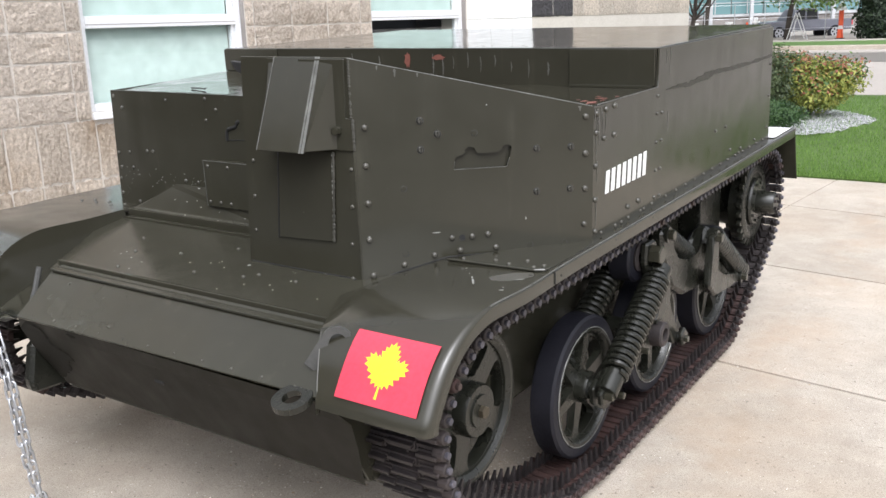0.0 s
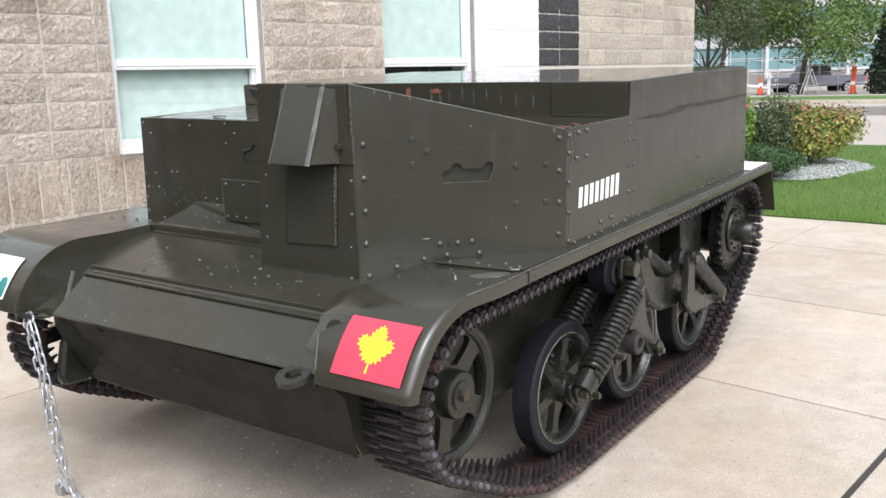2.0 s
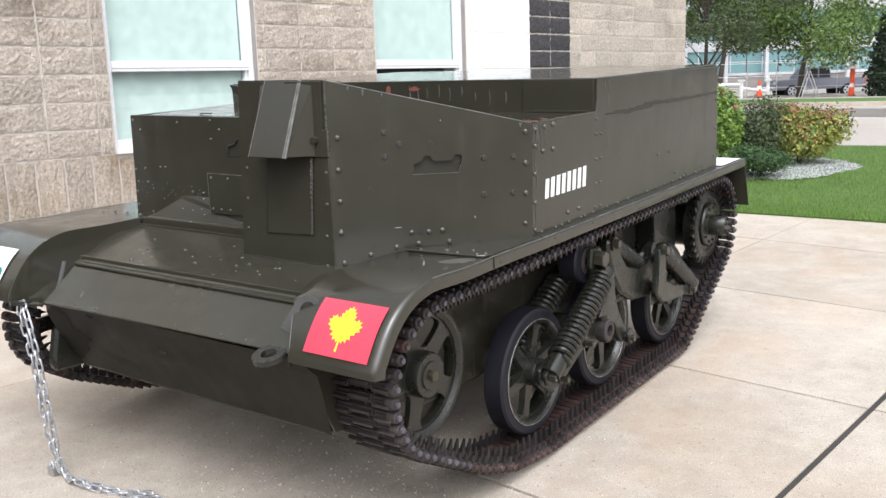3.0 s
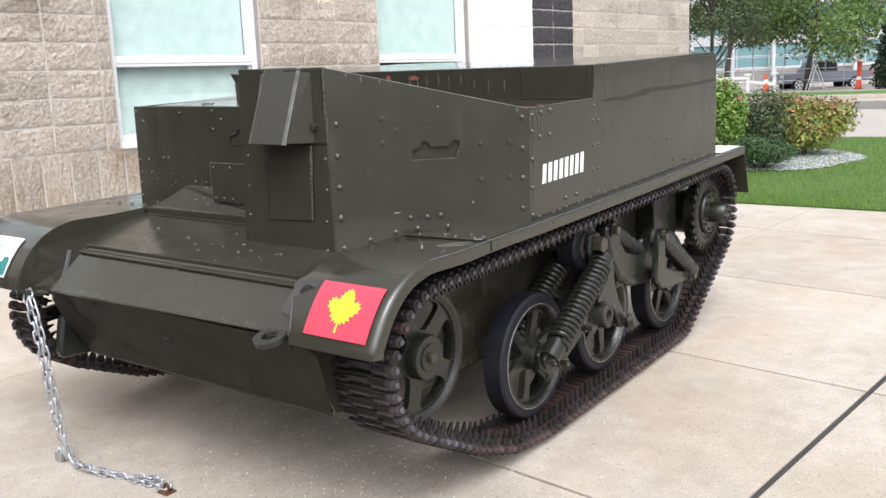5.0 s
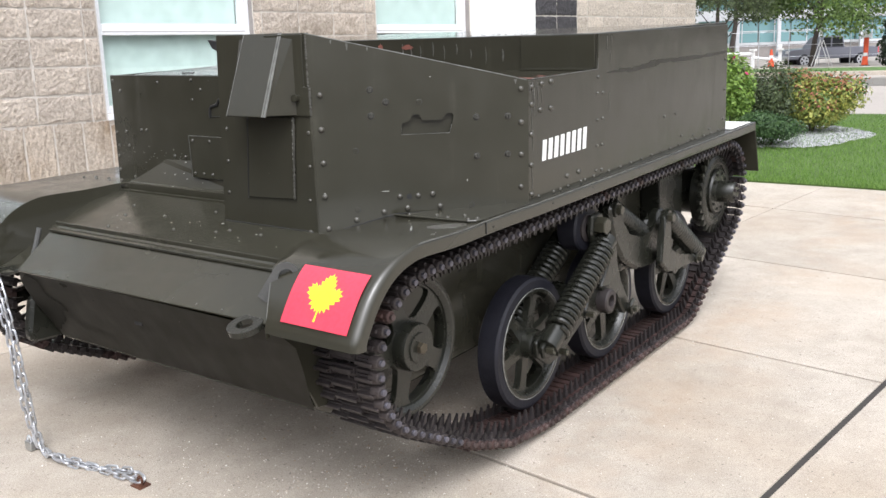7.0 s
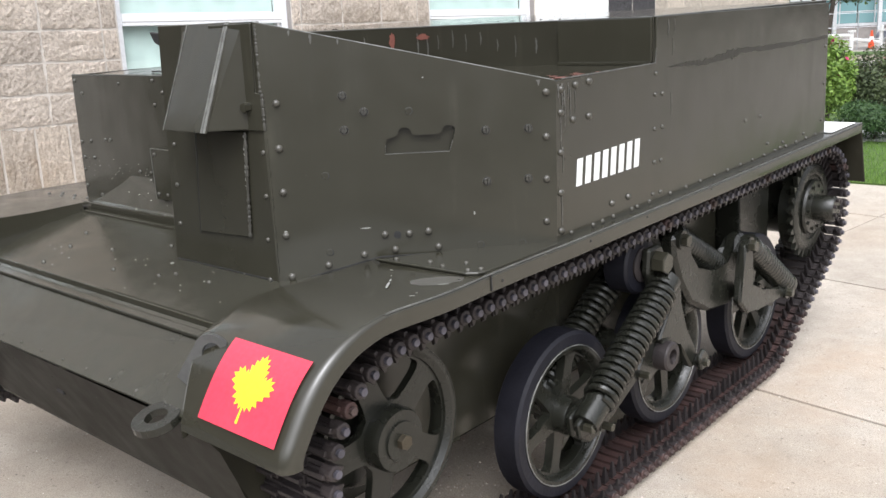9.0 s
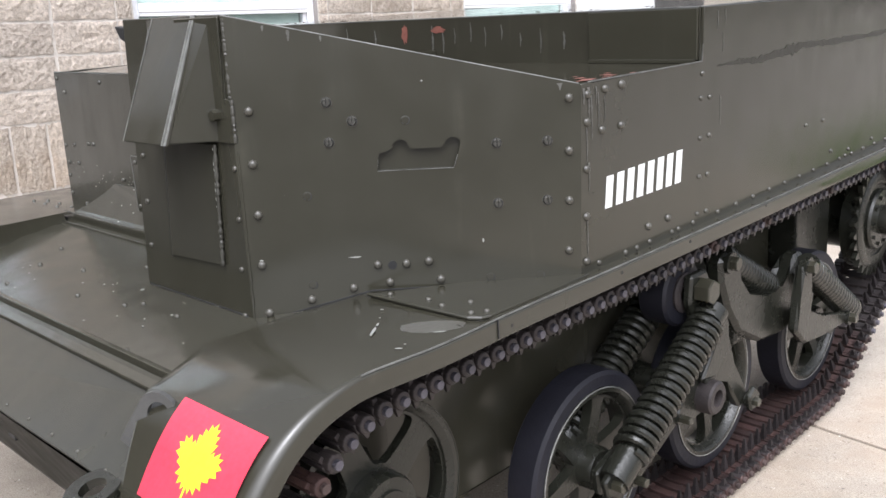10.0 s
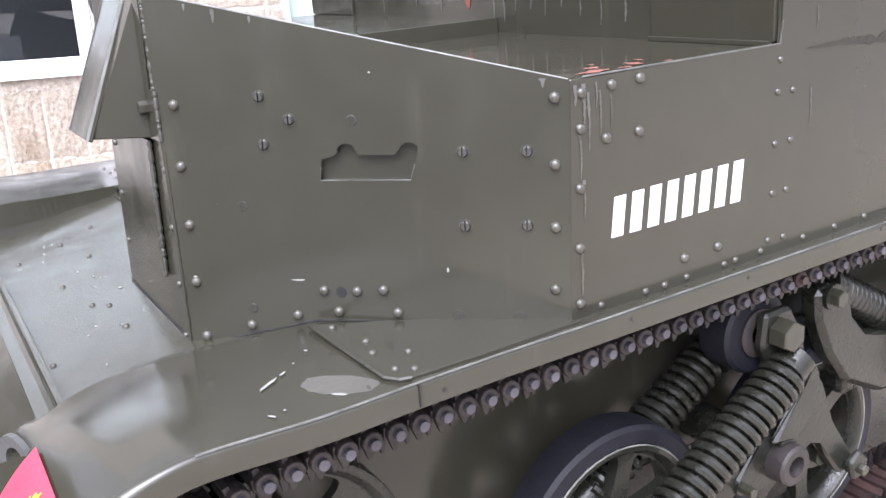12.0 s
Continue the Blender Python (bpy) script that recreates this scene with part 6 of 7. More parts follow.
def rear_unit(sx):
    """The single rear wheel's bracket with its two sleeved springs."""
    def X(p):
        return (sx * p[0] + FAR_OFF[sx], p[1], p[2])
    bm = plate([X((0.93, y, z)) for y, z in ((1.788, 0.718), (1.833, 0.621), (1.909, 0.521), (2.057, 0.445), (2.237, 0.425), (2.345, 0.462), (2.375, 0.549), (2.398, 0.634), (2.360, 0.685), (2.300, 0.680), (2.265, 0.626), (2.210, 0.585), (2.096, 0.580), (1.961, 0.622), (1.893, 0.696), (1.914, 0.752), (1.847, 0.805), (1.780, 0.795))][::sx], 0.060, 0.014)
    bmesh.ops.recalc_face_normals(bm, faces=bm.faces)
    ob = part("rear_bracket", bm, DARK_OLIVE, carrier)
    part("hull_mount", box(*sorted((X((0.68, 0, 0))[0], X((0.89, 0, 0))[0])), 1.95, 2.25, 0.45, 0.60, 0.02), DARK_OLIVE, ob)
    for p, q, r in (((0.865, 1.88, 0.775), (0.865, 2.23, 0.575), 0.048), ((0.965, 2.30, 0.650), (0.975, 2.655, 0.405), 0.046)):
        body = part("spring_sleeve", tube([X(lerp(p, q, f)) for f in (0.0, 0.02, 0.95, 1.0)], r, 20), DARK_OLIVE, ob, "ribbed spring in a sleeve", True)
        part("spring_coil", helix(X(lerp(p, q, 0.03)), X(lerp(p, q, 0.97)), r - 0.002, 0.0045, 17), DARK_OLIVE, body, "", True)
        part("end_cap", tube([X(lerp(p, q, 0.98)), X(lerp(p, q, 1.04))], r * 1.04, 20), DARK_OLIVE, body, "", True)
    arm = plate([X((1.0, y, z)) for y, z in ((2.190, 0.572), (2.165, 0.460), (2.245, 0.392), (2.375, 0.383), (2.620, 0.360), (2.590, 0.412), (2.374, 0.446), (2.262, 0.498), (2.285, 0.576), (2.275, 0.665), (2.240, 0.690), (2.210, 0.677))][::sx], 0.034, 0.010)
    bmesh.ops.recalc_face_normals(arm, faces=arm.faces)
    part("swing_arm", arm, DARK_OLIVE, ob)
    part("arm_axle", tube([X((0.78, 2.53, 0.345)), X((0.98, 2.50, 0.375))], 0.026, 14), DARK_OLIVE, ob, "", True)
    for p, r in (((0.93, 1.825, 0.775), 0.022), ((0.99, 2.245, 0.665), 0.022), ((1.0, 2.60, 0.385), 0.018)):
        part("bolt", cyl(X(p), X((p[0] + 0.035, p[1], p[2])), r, 6, None, 0.003), OLIVE, ob)
        part("washer", cyl(X(p), X((p[0] + 0.012, p[1], p[2])), r * 1.5, 18), DARK_OLIVE, ob)
    part("final_drive", tube([X((0.60, 3.136, 0.625)), X((0.84, 3.136, 0.625))], 0.13, 24), DARK_OLIVE, carrier, "", True)
    part("drive_gusset", box(*sorted((X((0.69, 0, 0))[0], X((0.80, 0, 0))[0])), 2.60, 2.90, 0.52, 0.80, 0.01), DARK_OLIVE, carrier)


for sx in (1, -1):
    bogie(sx)
    rear_unit(sx)

# tracks: a closed run of cast links, each an object on one shared mesh
PITCH = 0.0467


def track_loop(idler, sag):
    """The pin line: the hull of idler, sprocket and road wheels, walked at even pitch."""
    pts = []
    for (cy, cz), r in ((idler, 0.262), (SPROCKET, 0.262), (W1, 0.312), (W2, 0.312), (W3, 0.312), (sag, 0.004), ((0.90, 0.078), 0.004)):
        for k in range(180):
            a = 2 * math.pi * k / 180
            pts.append((round(cy + r * math.cos(a), 5), round(cz + r * math.sin(a), 5)))
    pts = sorted(set(pts))

    def chain(ps):
        out = []
        for p in ps:
            while len(out) > 1 and (out[-1][0] - out[-2][0]) * (p[1] - out[-2][1]) - (out[-1][1] - out[-2][1]) * (p[0] - out[-2][0]) <= 0:
                out.pop()
            out.append(p)
        return out[:-1]
    hull = chain(pts) + chain(pts[::-1])
    lens = [math.dist(a, b) for a, b in zip(hull, hull[1:] + hull[:1])]
    total = sum(lens)
    n = round(total / PITCH)
    step = total / n
    out, i, run = [], 0, 0.0
    for k in range(n):
        want = k * step
        while run + lens[i] < want:
            run += lens[i]
            i += 1
        a, b = hull[i], hull[(i + 1) % len(hull)]
        f = (want - run) / lens[i]
        out.append((Vector((a[0] + (b[0] - a[0]) * f, a[1] + (b[1] - a[1]) * f)), (Vector(b) - Vector(a)).normalized()))
    return out


def fused(shapes):
    """Several overlapping closed shapes welded into one skin."""
    obs = []
    for bm in shapes:
        bmesh.ops.recalc_face_normals(bm, faces=bm.faces)
        me = bpy.data.meshes.new("piece")
        bm.to_mesh(me)
        bm.free()
        obs.append(new("piece", me))
    for other in obs[1:]:
        mod = obs[0].modifiers.new("weld", "BOOLEAN")
        mod.operation = "UNION"
        mod.solver = "EXACT"
        mod.object = other
    bpy.context.view_layer.update()
    me = bpy.data.meshes.new_from_object(obs[0].evaluated_get(bpy.context.evaluated_depsgraph_get()))
    for ob in obs:
        old = ob.data
        bpy.data.objects.remove(ob)
        bpy.data.meshes.remove(old)
    return me


def link_mesh():
    """One cast link: x across, y along the run, z away from the wheels."""
    shapes = [box(-0.135, 0.117, -0.015, 0.015, -0.009, 0.006)]
    for x0, x1, y in ((-0.140, -0.066, 0.008), (-0.058, 0.034, -0.008), (0.042, 0.1155, 0.008)):
        shapes.append(box(x0, x1, y - 0.013, y + 0.013, -0.011, 0.013, 0.002))
        shapes.append(box(x0 + 0.003, x1 - 0.003, y - 0.006, y + 0.006, 0.005, 0.028, 0.002))
    shapes.append(cyl((0.092, 0.0, 0.002), (0.129, 0.0, 0.002), 0.0195, 12, None, 0.004))
    shapes.append(cyl((0.112, 0.0, 0.002), (0.139, 0.0, 0.002), 0.0102, 10, None, 0.0015))
    for x, w, tall in ((0.060, 0.009, 0.064), (0.108, 0.009, 0.036), (-0.085, 0.009, 0.064)):
        bm = bmesh.new()
        b = [bm.verts.new((x + sx * w, sy * 0.0145, -0.003)) for sx, sy in ((-1, -1), (1, -1), (1, 1), (-1, 1))]
        t = [bm.verts.new((x + sx * w * 0.35, sy * 0.0030, -tall)) for sx, sy in ((-1, -1), (1, -1), (1, 1), (-1, 1))]
        for i in range(4):
            j = (i + 1) % 4
            bm.faces.new((b[j], b[i], t[i], t[j]))
        bm.faces.new(t)
        bm.faces.new(b[::-1])
        shapes.append(bm)
    me = fused(shapes)
    me.name = "track_link"
    return me


def finished(me, mat, pin):
    """The link in one state of rust, its pin heads worn bright."""
    c = me.copy()
    c.materials.append(mat)
    c.materials.append(pin)
    c.materials.append(BLADE_IRON)
    for p in c.polygons:
        if p.center.x > 0.1292:
            p.material_index = 1
        elif p.center.z < -0.012:
            p.material_index = 2
    return c


LINK = link_mesh()
DRY_LINK, RUSTY_LINK = finished(LINK, TRACK_IRON, PIN_STEEL), finished(LINK, RUSTY_IRON, RUSTY_PIN)
LOOPS = {1: track_loop(IDLER, (0.66, 0.170)), -1: track_loop(IDLER_OF[-1], (0.58, 0.160))}
for sx in (1, -1):
    track = part("track_pins", tube([(sx * 0.84 + FAR_OFF[sx], p.x, p.y) for p, d in LOOPS[sx]], 0.006, 4, True), TRACK_IRON, carrier, "rusty iron track")
    track.name = "track"
    for p, d in LOOPS[sx]:
        # frame: x across, y along, z outwards
        n = Vector((d.y, -d.x))
        m = Matrix(((sx, 0, 0, sx * 0.84 + FAR_OFF[sx]), (0, d.x, n.x, p.x), (0, d.y, n.y, p.y), (0, 0, 0, 1)))
        ob = new("track_link", RUSTY_LINK if p.y < 0.2 or random.random() < 0.08 else DRY_LINK)
        ob.parent = track
        ob.matrix_local = m @ Matrix.Rotation(radians(random.uniform(-2.5, 2.5)), 4, "X")

# scuffs, chips and rust
def blotch(place, nrm, w, h, mat, parent, label, seed, ragged=(0.55, 1.1), spin=0.0, lift=0.0009):
    rnd = random.Random(seed)
    bm = bmesh.new()
    q = Vector(nrm).to_track_quat("Z", "Y").to_matrix().to_4x4() @ Matrix.Rotation(spin, 4, "Z")
    n = 18
    vs = [bm.verts.new(Matrix.Translation(place) @ q @ Vector((w / 2 * math.cos(2 * math.pi * i / n) * rnd.uniform(*ragged), h / 2 * math.sin(2 * math.pi * i / n) * rnd.uniform(*ragged), lift))) for i in range(n)]
    bm.faces.new(vs)
    return part("paint_patch", bm, mat, parent, label)


PRIMER = mottled("red_primer", (0.12, 0.036, 0.026), (0.22, 0.080, 0.055), 0.6, 0, 30, 120, 0.2)
for k, (x, y, w, h) in enumerate(((0.945, 1.10, 0.035, 0.075), (0.905, 1.13, 0.040, 0.035), (0.955, 1.17, 0.020, 0.05), (0.93, 1.21, 0.050, 0.030), (0.90, 1.25, 0.022, 0.018), (0.96, 1.27, 0.014, 0.03), (0.87, 1.16, 0.016, 0.012))):
    blotch((x, y, 1.3925), (0, 0, 1), w, h, PRIMER, carrier, "red primer showing through the paint", 30 + k, (0.35, 1.2))
blotch((-0.10, 1.5285, 1.485), (0, -1, 0), 0.035, 0.07, PRIMER, carrier, "red primer showing through the paint", 5)
blotch((0.06, 1.5285, 1.495), (0, -1, 0), 0.07, 0.025, PRIMER, carrier, "red primer showing through the paint", 6)
DAMP_STAIN = mottled("damp_stain", (0.010, 0.0092, 0.007), (0.016, 0.0148, 0.011), 0.7, 0.0, 8.0, 60.0, 0.2)
DAMP_STAIN.node_tree.nodes["Principled BSDF"].inputs["Specular IOR Level"].default_value = 0.15


def nose_y(z):
    """How far back the nose plate lies at a height."""
    rows = [(0.752, -0.002), (0.70, 0.02), (0.60, 0.07), (0.51, 0.115), (0.43, 0.155)]
    for (a, p), (b, q) in zip(rows, rows[1:]):
        if z >= b:
            return p + (q - p) * (z - a) / (b - a)
    return rows[-1][1]


def nose_stain(pts, seed):
    """A ragged damp stain lying on the bent nose plate."""
    rn = random.Random(seed)
    ring = []
    for (ax, az), (bx, bz) in zip(pts, pts[1:] + pts[:1]):
        for i in range(4):
            j = 0.0 if ax < -0.69 else 0.007
            ring.append((ax + (bx - ax) * i / 4 + rn.uniform(-j, j), az + (bz - az) * i / 4 + rn.uniform(-j, j)))
    bm = bmesh.new()
    bmesh.ops.triangulate(bm, faces=[bm.faces.new([bm.verts.new((x, 0, z)) for x, z in ring])])
    for z in (0.70, 0.60, 0.51):
        bmesh.ops.bisect_plane(bm, geom=bm.verts[:] + bm.edges[:] + bm.faces[:], plane_co=(0, 0, z), plane_no=(0, 0, 1))
    for v in bm.verts:
        v.co.y = nose_y(v.co.z) - 0.0025
    part("paint_patch", bm, DAMP_STAIN, carrier, "dark damp stain on the paint")


nose_stain([(-0.708, 0.70), (-0.65, 0.735), (-0.58, 0.728), (-0.56, 0.69), (-0.59, 0.66), (-0.552, 0.642), (-0.50, 0.622), (-0.498, 0.595), (-0.55, 0.580), (-0.565, 0.54), (-0.63, 0.505), (-0.695, 0.455), (-0.712, 0.53), (-0.728, 0.60)], 401)
nose_stain([(-0.42, 0.735), (-0.39, 0.740), (-0.36, 0.728), (-0.40, 0.722)], 402)
rnd = random.Random(11)
for k in range(36):
    x = rnd.uniform(-0.95, -0.45)
    blotch((x, 0.6995, rnd.gauss(1.10, 0.035)), (0, -1, 0), rnd.uniform(0.002, 0.0065), rnd.uniform(0.002, 0.005), CHIP, driver, "", 100 + k)
for k, (x, y, w, h, spin) in enumerate(((0.893, 0.455, 0.062, 0.008, 2.2), (0.868, 0.489, 0.022, 0.005, 2.2), (1.008, 0.417, 0.018, 0.005, 0.6), (0.803, 0.559, 0.010, 0.005, 0.3), (0.84, 0.52, 0.006, 0.005, 0.0), (1.00, 0.44, 0.006, 0.005, 0.0))):
    blotch(on_top(x, y, 0.0022), (0, 0, 1), w, h, CHIP, guard[1], "", 200 + k, (0.6, 1.1), spin)
DUSTY = mottled("dusty_paint", (0.060, 0.057, 0.046), (0.105, 0.102, 0.090), 0.30, 0, 14, 90, 0.1)


def guard_scuff(cx, cy, length, wide, spin, mat, seed, lift):
    """A soft-edged worn patch that lies on the guard's upper face."""
    rn = random.Random(seed)
    bm = bmesh.new()
    rim = []
    for i in range(26):
        a = 2 * math.pi * i / 26
        k = rn.uniform(0.92, 1.06)
        u, v = length / 2 * math.cos(a) * k, wide / 2 * math.sin(a) * k
        x, y = cx + u * math.cos(spin) - v * math.sin(spin), cy + u * math.sin(spin) + v * math.cos(spin)
        rim.append(bm.verts.new(on_top(x, y, lift)))
    c = bm.verts.new(on_top(cx, cy, lift))
    for i in range(26):
        bm.faces.new((c, rim[i], rim[(i + 1) % 26]))
    return part("paint_patch", bm, mat, guard[1], "pale scuffed patch")


guard_scuff(0.965, 0.545, 0.135, 0.070, 0.75, DUSTY, 210, 0.0006)
guard_scuff(1.000, 0.530, 0.026, 0.008, 0.75, CHIP, 211, 0.0010)
for k, (x, z, w, h) in enumerate(((0.852, 1.067, 0.005, 0.012), (0.66, 1.05, 0.035, 0.004), (0.52, 1.058, 0.010, 0.005), (0.77, 1.425, 0.006, 0.004))):
    blotch(on_angled(x, z, 0.0006), AN, w, h, CHIP, angled, "", 220 + k)
blotch((0.05, 0.405, glacis_z(0.405) + 0.0005), (0, -0.126, 0.99), 0.014, 0.012, CHIP, carrier, "", 230)
for k in range(22):
    x, y = rnd.uniform(-0.6, 0.6), rnd.uniform(0.2, 0.42)
    blotch((x, y, glacis_z(y) + 0.0006), (0, -0.126, 0.99), rnd.uniform(0.003, 0.012), rnd.uniform(0.002, 0.006), CHIP, carrier, "", 240 + k)
for k in range(26):
    x, f = rnd.uniform(-0.62, -0.03), rnd.random()
    blotch((x, 0.640 + 0.056 * f, 0.970 + 0.115 * f), (0, -0.89, 0.46), rnd.uniform(0.003, 0.016), rnd.uniform(0.002, 0.005), CHIP, carrier, "", 320 + k, (0.55, 1.1), 0.0, 0.0014)
part("worn_edge", tube([tuple(on_angled(x, 1.5855 - (x - 0.493) * 0.3757, -0.002)) for x in (0.998, 0.75, 0.493)], 0.0022, 5), EDGE, angled, "worn bright edge")
# worn cover edges, which also paint the pale sheen seen along the top
part("worn_edge", tube([(0.9895, 1.535, 1.5315), (0.9895, 2.2, 1.5315), (0.9895, 2.945, 1.5315)], 0.0020, 5), EDGE, side, "worn bright edge")
part("worn_edge", tube([(-1.19, 1.5305, 1.5315), (0.0, 1.5305, 1.5315), (0.985, 1.5305, 1.5315)], 0.0018, 5), EDGE, carrier, "worn bright edge")
part("worn_edge", tube([(0.999, 1.03, 1.3965), (0.999, 1.524, 1.3965), (0.999, 1.529, 1.44)], 0.0018, 5), EDGE, side, "worn bright edge")
part("worn_edge", tube([(x, 0.699 if x < 0.02 else 0.44, 1.4345) for x in (-0.965, 0.018)], 0.0014, 5), EDGE, driver, "worn bright edge")


def run_mark(pts, mat, parent, seed, place):
    """A ragged painted strip along a line: (along, up, half width) rows laid on a plate by place()."""
    rn = random.Random(seed)
    bm = bmesh.new()
    rows = []
    for (a0, b0, w0), (a1, b1, w1) in zip(pts, pts[1:]):
        for i in range(10):
            f = i / 10
            rows.append((a0 + (a1 - a0) * f, b0 + (b1 - b0) * f, (w0 + (w1 - w0) * f) * rn.uniform(0.6, 1.25)))
    rows.append(pts[-1])
    d = Vector((pts[-1][0] - pts[0][0], pts[-1][1] - pts[0][1])).normalized()
    prev = None
    for a, b, w in rows:
        j = rn.uniform(-0.25, 0.25) * w
        cur = [bm.verts.new(place(a - d.y * (s * w + j), b + d.x * (s * w + j))) for s in (-1, 1)]
        if prev:
            bm.faces.new((prev[0], cur[0], cur[1], prev[1]))
        prev = cur
    return part("run_or_band", bm, mat, parent)


on_side = lambda y, z: (1.0011, y, z)
# dark reflection along the side, painted on as a strip
run_mark([(1.60, 1.378, 0.001), (1.72, 1.378, 0.007), (1.83, 1.372, 0.009), (1.95, 1.380, 0.013), (2.05, 1.384, 0.015), (2.12, 1.392, 0.008), (2.30, 1.386, 0.010), (2.57, 1.384, 0.009), (2.94, 1.386, 0.006)], REFLECTION_BAND, side, 1, on_side)
for k, (y, z0, z1, w) in enumerate(((1.030, 1.385, 1.31, 0.004), (1.040, 1.37, 1.27, 0.003), (1.020, 1.30, 1.22, 0.0025), (1.026, 1.22, 1.15, 0.003), (1.016, 1.10, 1.01, 0.003), (1.058, 1.385, 1.34, 0.002), (1.066, 1.37, 1.29, 0.0022), (1.09, 1.36, 1.30, 0.0018), (1.012, 1.385, 1.35, 0.005), (1.62, 1.30, 1.22, 0.0018), (1.63, 1.46, 1.41, 0.0016), (1.60, 1.52, 1.47, 0.003), (1.64, 1.52, 1.48, 0.002))):
    run_mark([(y, z0, w), (y + 0.002, (z0 + z1) / 2, w * 0.8), (y, z1, w * 0.3)], PALE, side, 20 + k, on_side)
on_cover = lambda x, z: (x, 1.5288, z)
for k, (x, z0, z1, w) in enumerate(((-0.62, 1.50, 1.44, 0.003), (-0.40, 1.51, 1.46, 0.003), (-0.25, 1.50, 1.44, 0.004), (0.03, 1.51, 1.43, 0.004), (0.078, 1.49, 1.42, 0.004), (0.13, 1.50, 1.45, 0.003), (0.20, 1.515, 1.455, 0.0035), (0.26, 1.50, 1.44, 0.003), (0.327, 1.505, 1.46, 0.003), (0.40, 1.48, 1.44, 0.003), (0.476, 1.49, 1.42, 0.003), (0.561, 1.48, 1.43, 0.0045))):
    run_mark([(x, z0, w * 0.5), (x + 0.003, (z0 + z1) / 2, w), (x, z1, w * 0.4)], PALE, carrier, 60 + k, on_cover)
on_ang = lambda x, z: on_angled(x, z, 0.0009)
for k, (x, z0, z1, w) in enumerate(((0.585, 1.548, 1.525, 0.003), (0.63, 1.532, 1.52, 0.002), (0.55, 1.56, 1.548, 0.002), (0.97, 1.40, 1.385, 0.004))):
    run_mark([(x, z0, w), (x, z1, w * 0.3)], PALE, angled, 90 + k, on_ang)
for y, z in ((0.690, 0.952), (1.10, 0.955), (1.41, 0.958), (1.837, 0.965)):
    part("lip_hole", cyl((lip_x(y) - 0.006, y, z - 0.004), (lip_x(y) + 0.0007, y, z - 0.004), 0.0042, 10), BLACK, guard[1])
for k in range(9):
    f = rnd.random()
    blotch(on_front(0.403 + 0.016 * f, 1.034 + 0.278 * f, 0.0118), (0, -1, 0), rnd.uniform(0.002, 0.005), rnd.uniform(0.005, 0.012), CHIP, front, "", 300 + k)


# dark lines paint the shading break where upright plates meet glacis and guard
part("joint_shade_line", tube([(0.030, 0.4395, 0.9262), (0.27, 0.4395, 0.9262), (0.470, 0.4395, 0.9262), (0.503, 0.4395, 0.916)], 0.0022, 5), BLACK, front)
part("joint_shade_line", tube([tuple(on_angled(x, z, 0.0004)) for x, z in ((0.504, 0.915), (0.59, 0.941), (0.682, 0.9695), (0.78, 0.9675), (0.99, 0.966))], 0.0018, 5), BLACK, angled)

# ---- chain, its anchor, litter on the pad ----
def chain_link_mesh():
    bm = bmesh.new()
    pts = []
    for i in range(16):
        a = 2 * math.pi * i / 16
        pts.append((0.0118 * math.cos(a), 0.0118 * math.sin(a) + (0.0165 if math.sin(a) >= 0 else -0.0165), 0))
    add_tube(bm, pts, 0.0045, 6, True)
    me = bpy.data.meshes.new("link")
    bm.to_mesh(me)
    bm.free()
    for p in me.polygons:
        p.use_smooth = True
    me.materials.append(CHAIN_STEEL)
    return me


CHAIN_LINK = chain_link_mesh()
chain = thing("chain", "bright galvanised steel chain hanging from the mudguard to the pavement", "chain", PAD.copy())


def strand(pts, twist):
    """Links laid end to end along a smooth line."""
    pts = [Vector(p) for p in pts]
    dense = []
    for i in range(len(pts) - 1):
        p0, p1, p2, p3 = pts[max(0, i - 1)], pts[i], pts[i + 1], pts[min(len(pts) - 1, i + 2)]
        for k in range(24):
            u = k / 24
            dense.append(0.5 * ((2 * p1) + (p2 - p0) * u + (2 * p0 - 5 * p1 + 4 * p2 - p3) * u * u + (3 * p1 - p0 - 3 * p2 + p3) * u ** 3))
    step, run, k, last = 0.0430, 0.0, 0, dense[0]
    for a, b in zip(dense, dense[1:]):
        run += (b - a).length
        if run >= step:
            run -= step
            d = (b - last).normalized()
            last = b
            q = d.to_track_quat("Y", "Z").to_matrix().to_4x4()
            ob = new("link", CHAIN_LINK)
            ob.parent = chain
            ob.matrix_local = Matrix.Translation(b) @ q @ Matrix.Rotation(radians(45 + 90 * (k % 2) + twist + random.uniform(-12, 12)), 4, "Y")
            k += 1


strand([(-0.815, -0.03, 0.755), (-0.80, -0.045, 0.72), (-0.765, -0.04, 0.52), (-0.735, -0.045, 0.29), (-0.72, -0.03, 0.10), (-0.69, -0.02, 0.018), (-0.60, -0.03, 0.012), (-0.45, -0.01, 0.012), (-0.29, 0.005, 0.012), (-0.14, 0.02, 0.014), (-0.11, 0.03, 0.02)], 0)
strand([(-0.805, -0.03, 0.755), (-0.745, -0.05, 0.71), (-0.705, -0.05, 0.52), (-0.68, -0.05, 0.30), (-0.675, -0.04, 0.12), (-0.65, -0.035, 0.025), (-0.57, -0.05, 0.03), (-0.43, -0.03, 0.014), (-0.27, 0.03, 0.014), (-0.16, 0.04, 0.03), (-0.11, 0.035, 0.022)], 20)
RUST = mottled("rust", (0.035, 0.014, 0.009), (0.13, 0.05, 0.024), 0.85, 0.1, 20, 90, 0.5)
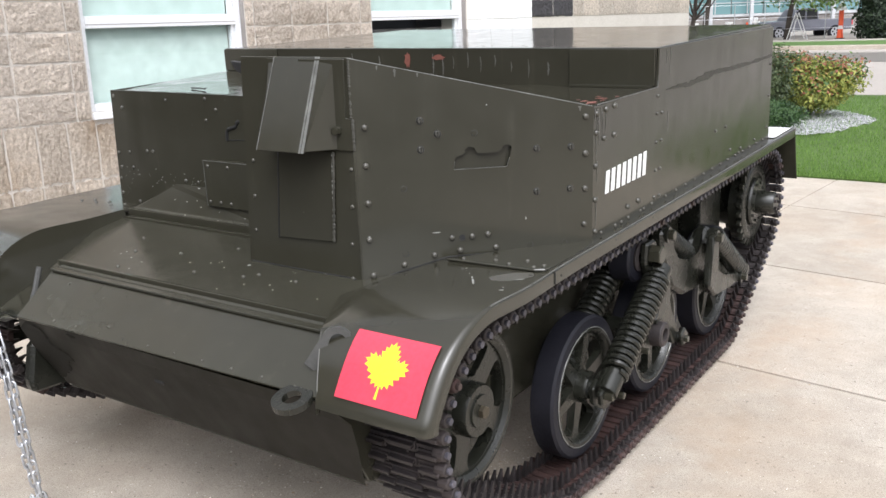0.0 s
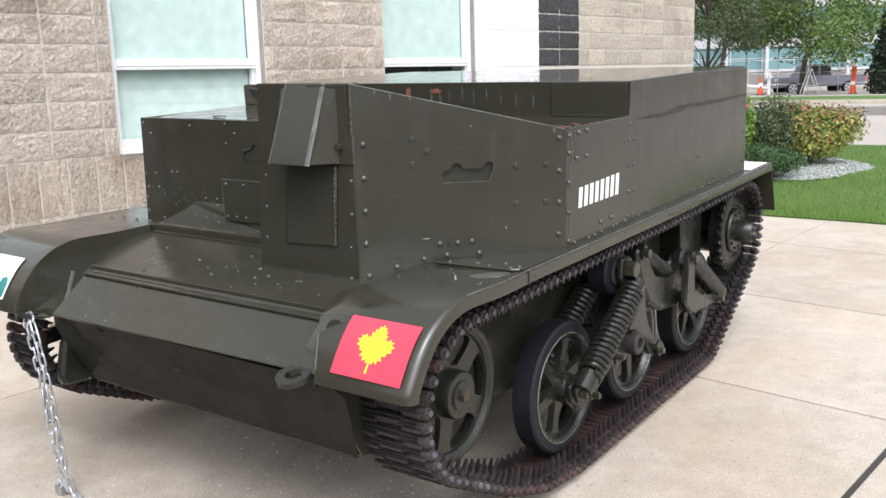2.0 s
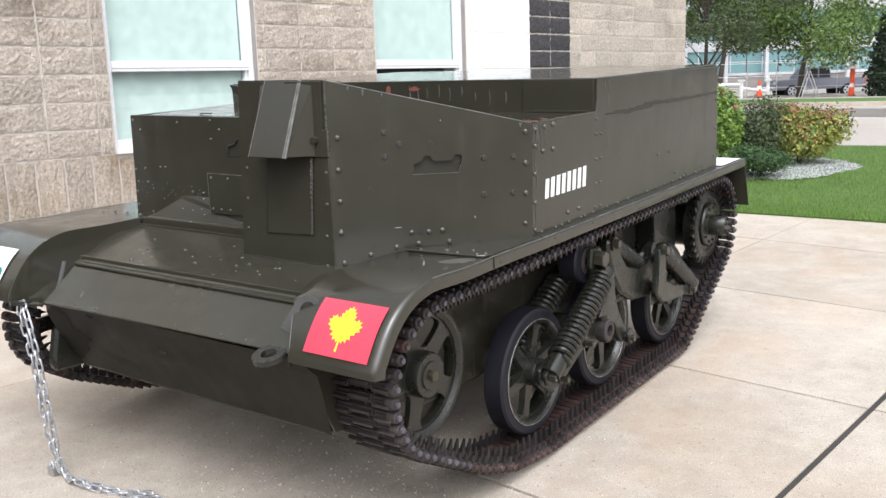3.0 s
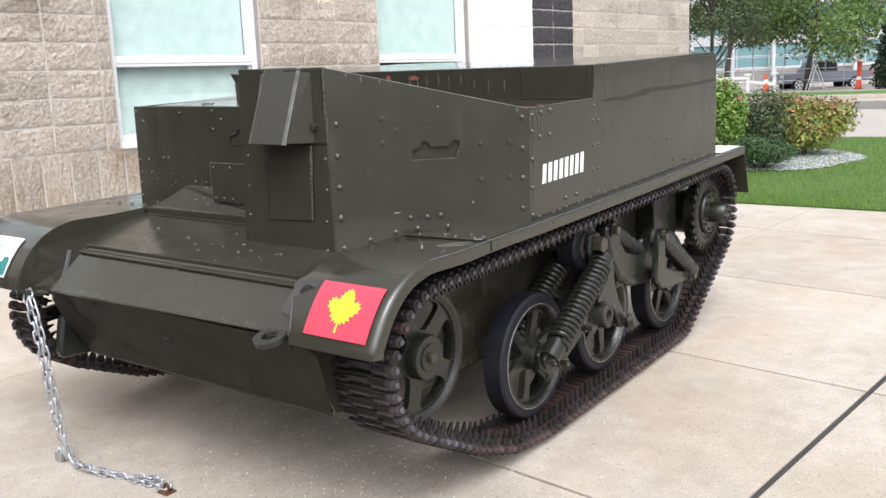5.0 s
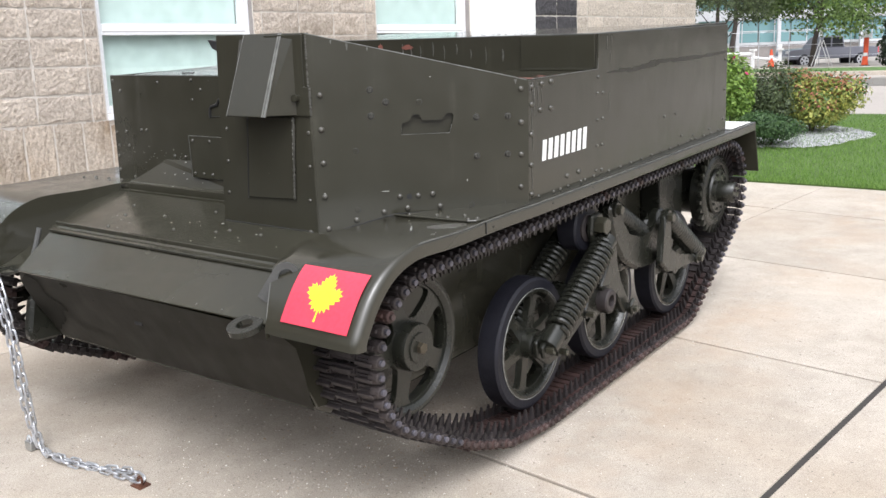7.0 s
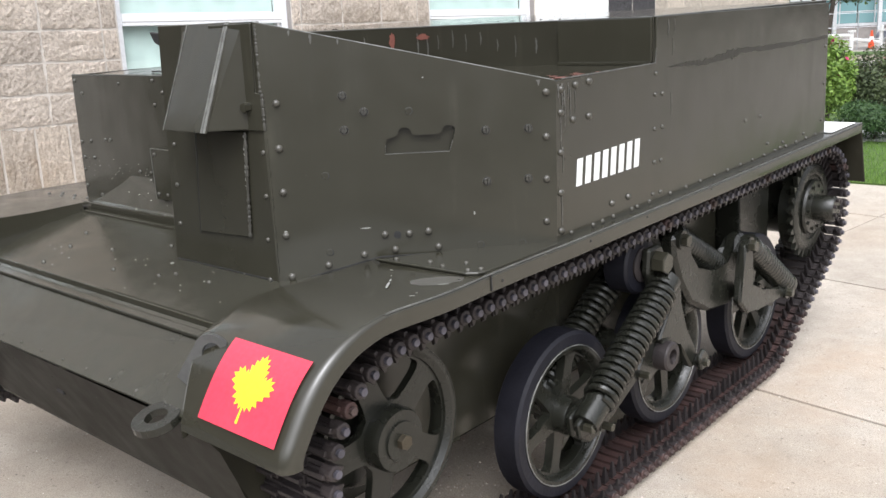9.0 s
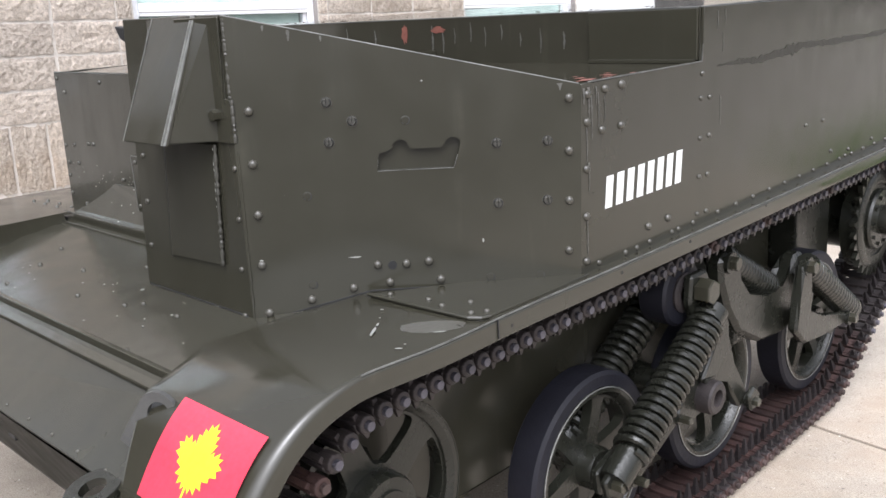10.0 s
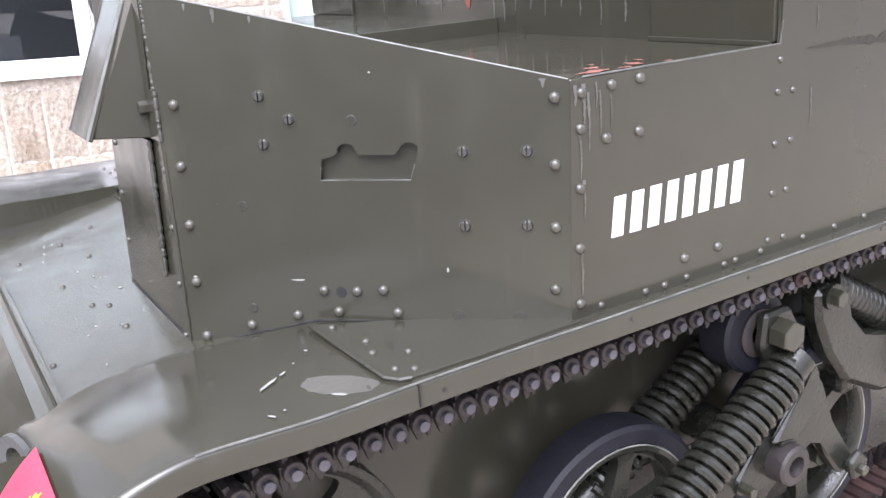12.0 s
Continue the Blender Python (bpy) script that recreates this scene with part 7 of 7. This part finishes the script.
anchor = thing("ground_anchor", "rusty steel anchor plate bolted to the pavement", "anchor", PAD @ Matrix.Translation((-0.095, 0.02, 0)))
part("base_plate", box(-0.03, 0.03, -0.025, 0.025, 0.0, 0.006, 0.002), RUST, anchor)
part("eye", tube([(0.012 * math.cos(a), 0.0, 0.02 + 0.016 * math.sin(a)) for a in (math.pi * 2 * i / 12 for i in range(12))], 0.005, 6, True), RUST, anchor)
part("bolt", cyl((0.02, -0.012, 0.006), (0.02, -0.012, 0.016), 0.007, 6), RUST, anchor)
lock = thing("padlock", "grey steel padlock hanging on the chain", "padlock", PAD @ Matrix.Translation((-0.735, -0.04, 0.0)))
part("body", box(-0.022, 0.022, -0.012, 0.012, 0.002, 0.042, 0.004), STEEL, lock)
part("shackle", tube([(0.014 * math.cos(a), 0, 0.042 + 0.022 * math.sin(a)) for a in (math.pi * i / 8 for i in range(9))], 0.004, 6), CHAIN_STEEL, lock)
hookeye = part("tow_eye", ring_plate((-0.80, -0.03, 0.742), (0, 0.1, 1), 0.022, 0.047, 0.014), DARK_OLIVE, carrier)
part("tow_arm", box(-0.79, -0.70, 0.0, 0.06, 0.735, 0.750, 0.004), DARK_OLIVE, hookeye)

# seeds and grit blown under the carrier
r = random.Random(15)
vs, fs = [], []
for k in range(2300):
    if k > 1500:
        x, y = r.gauss(0.60, 0.16), r.gauss(0.95, 0.28)
    elif k < 1100:
        x, y = r.gauss(0.30, 0.45), r.gauss(0.42, 0.45)
    else:
        x, y = r.uniform(-1.5, 1.8), r.uniform(-0.9, 3.0)
    s = r.uniform(0.0016, 0.0032) if r.random() < 0.65 else r.uniform(0.0036, 0.0062)
    p = PAD @ Vector((x, y, 0.001))
    a = r.uniform(0, 3.1)
    i = len(vs)
    ca, sa = math.cos(a) * s, math.sin(a) * s
    vs += [(p.x - ca, p.y - sa, p.z), (p.x + sa * 0.6, p.y - ca * 0.6, p.z), (p.x + ca, p.y + sa, p.z), (p.x - sa * 0.6, p.y + ca * 0.6, p.z), (p.x, p.y, p.z + s * 0.8)]
    fs += [(i, i + 1, i + 4), (i + 1, i + 2, i + 4), (i + 2, i + 3, i + 4), (i + 3, i, i + 4)]
me = bpy.data.meshes.new("litter")
me.from_pydata(vs, [], fs)
me.materials.append(leafy("dry_seeds", (0.35, 0.25, 0.16), (0.85, 0.82, 0.75)))
tagged(new("litter", me), "dry seeds and grit scattered on the pavement", "litter", "", "stuff")

# dry leaf scraps caught on the cover's front edge
vs, fs = [], []
for k in range(46):
    c = PAD @ Vector((r.uniform(-1.1, 0.9), 1.545 + abs(r.gauss(0, 0.025)), 1.5335))
    s, a = r.uniform(0.004, 0.014), r.uniform(0, 6.3)
    i = len(vs)
    for q, k2 in ((0, 1.0), (1.7, 0.5), (3.1, 0.9), (4.6, 0.45)):
        vs.append((c.x + s * k2 * math.cos(a + q), c.y + s * k2 * math.sin(a + q), c.z + r.uniform(0, 0.005)))
    fs.append((i, i + 1, i + 2, i + 3))
me = bpy.data.meshes.new("leaf_scraps")
me.from_pydata(vs, [], fs)
me.materials.append(leafy("dry_leaf_scraps", (0.02, 0.016, 0.012), (0.07, 0.055, 0.04)))
tagged(new("leaf_scraps", me), "dry dark leaf scraps on the steel cover", "litter", "", "stuff")
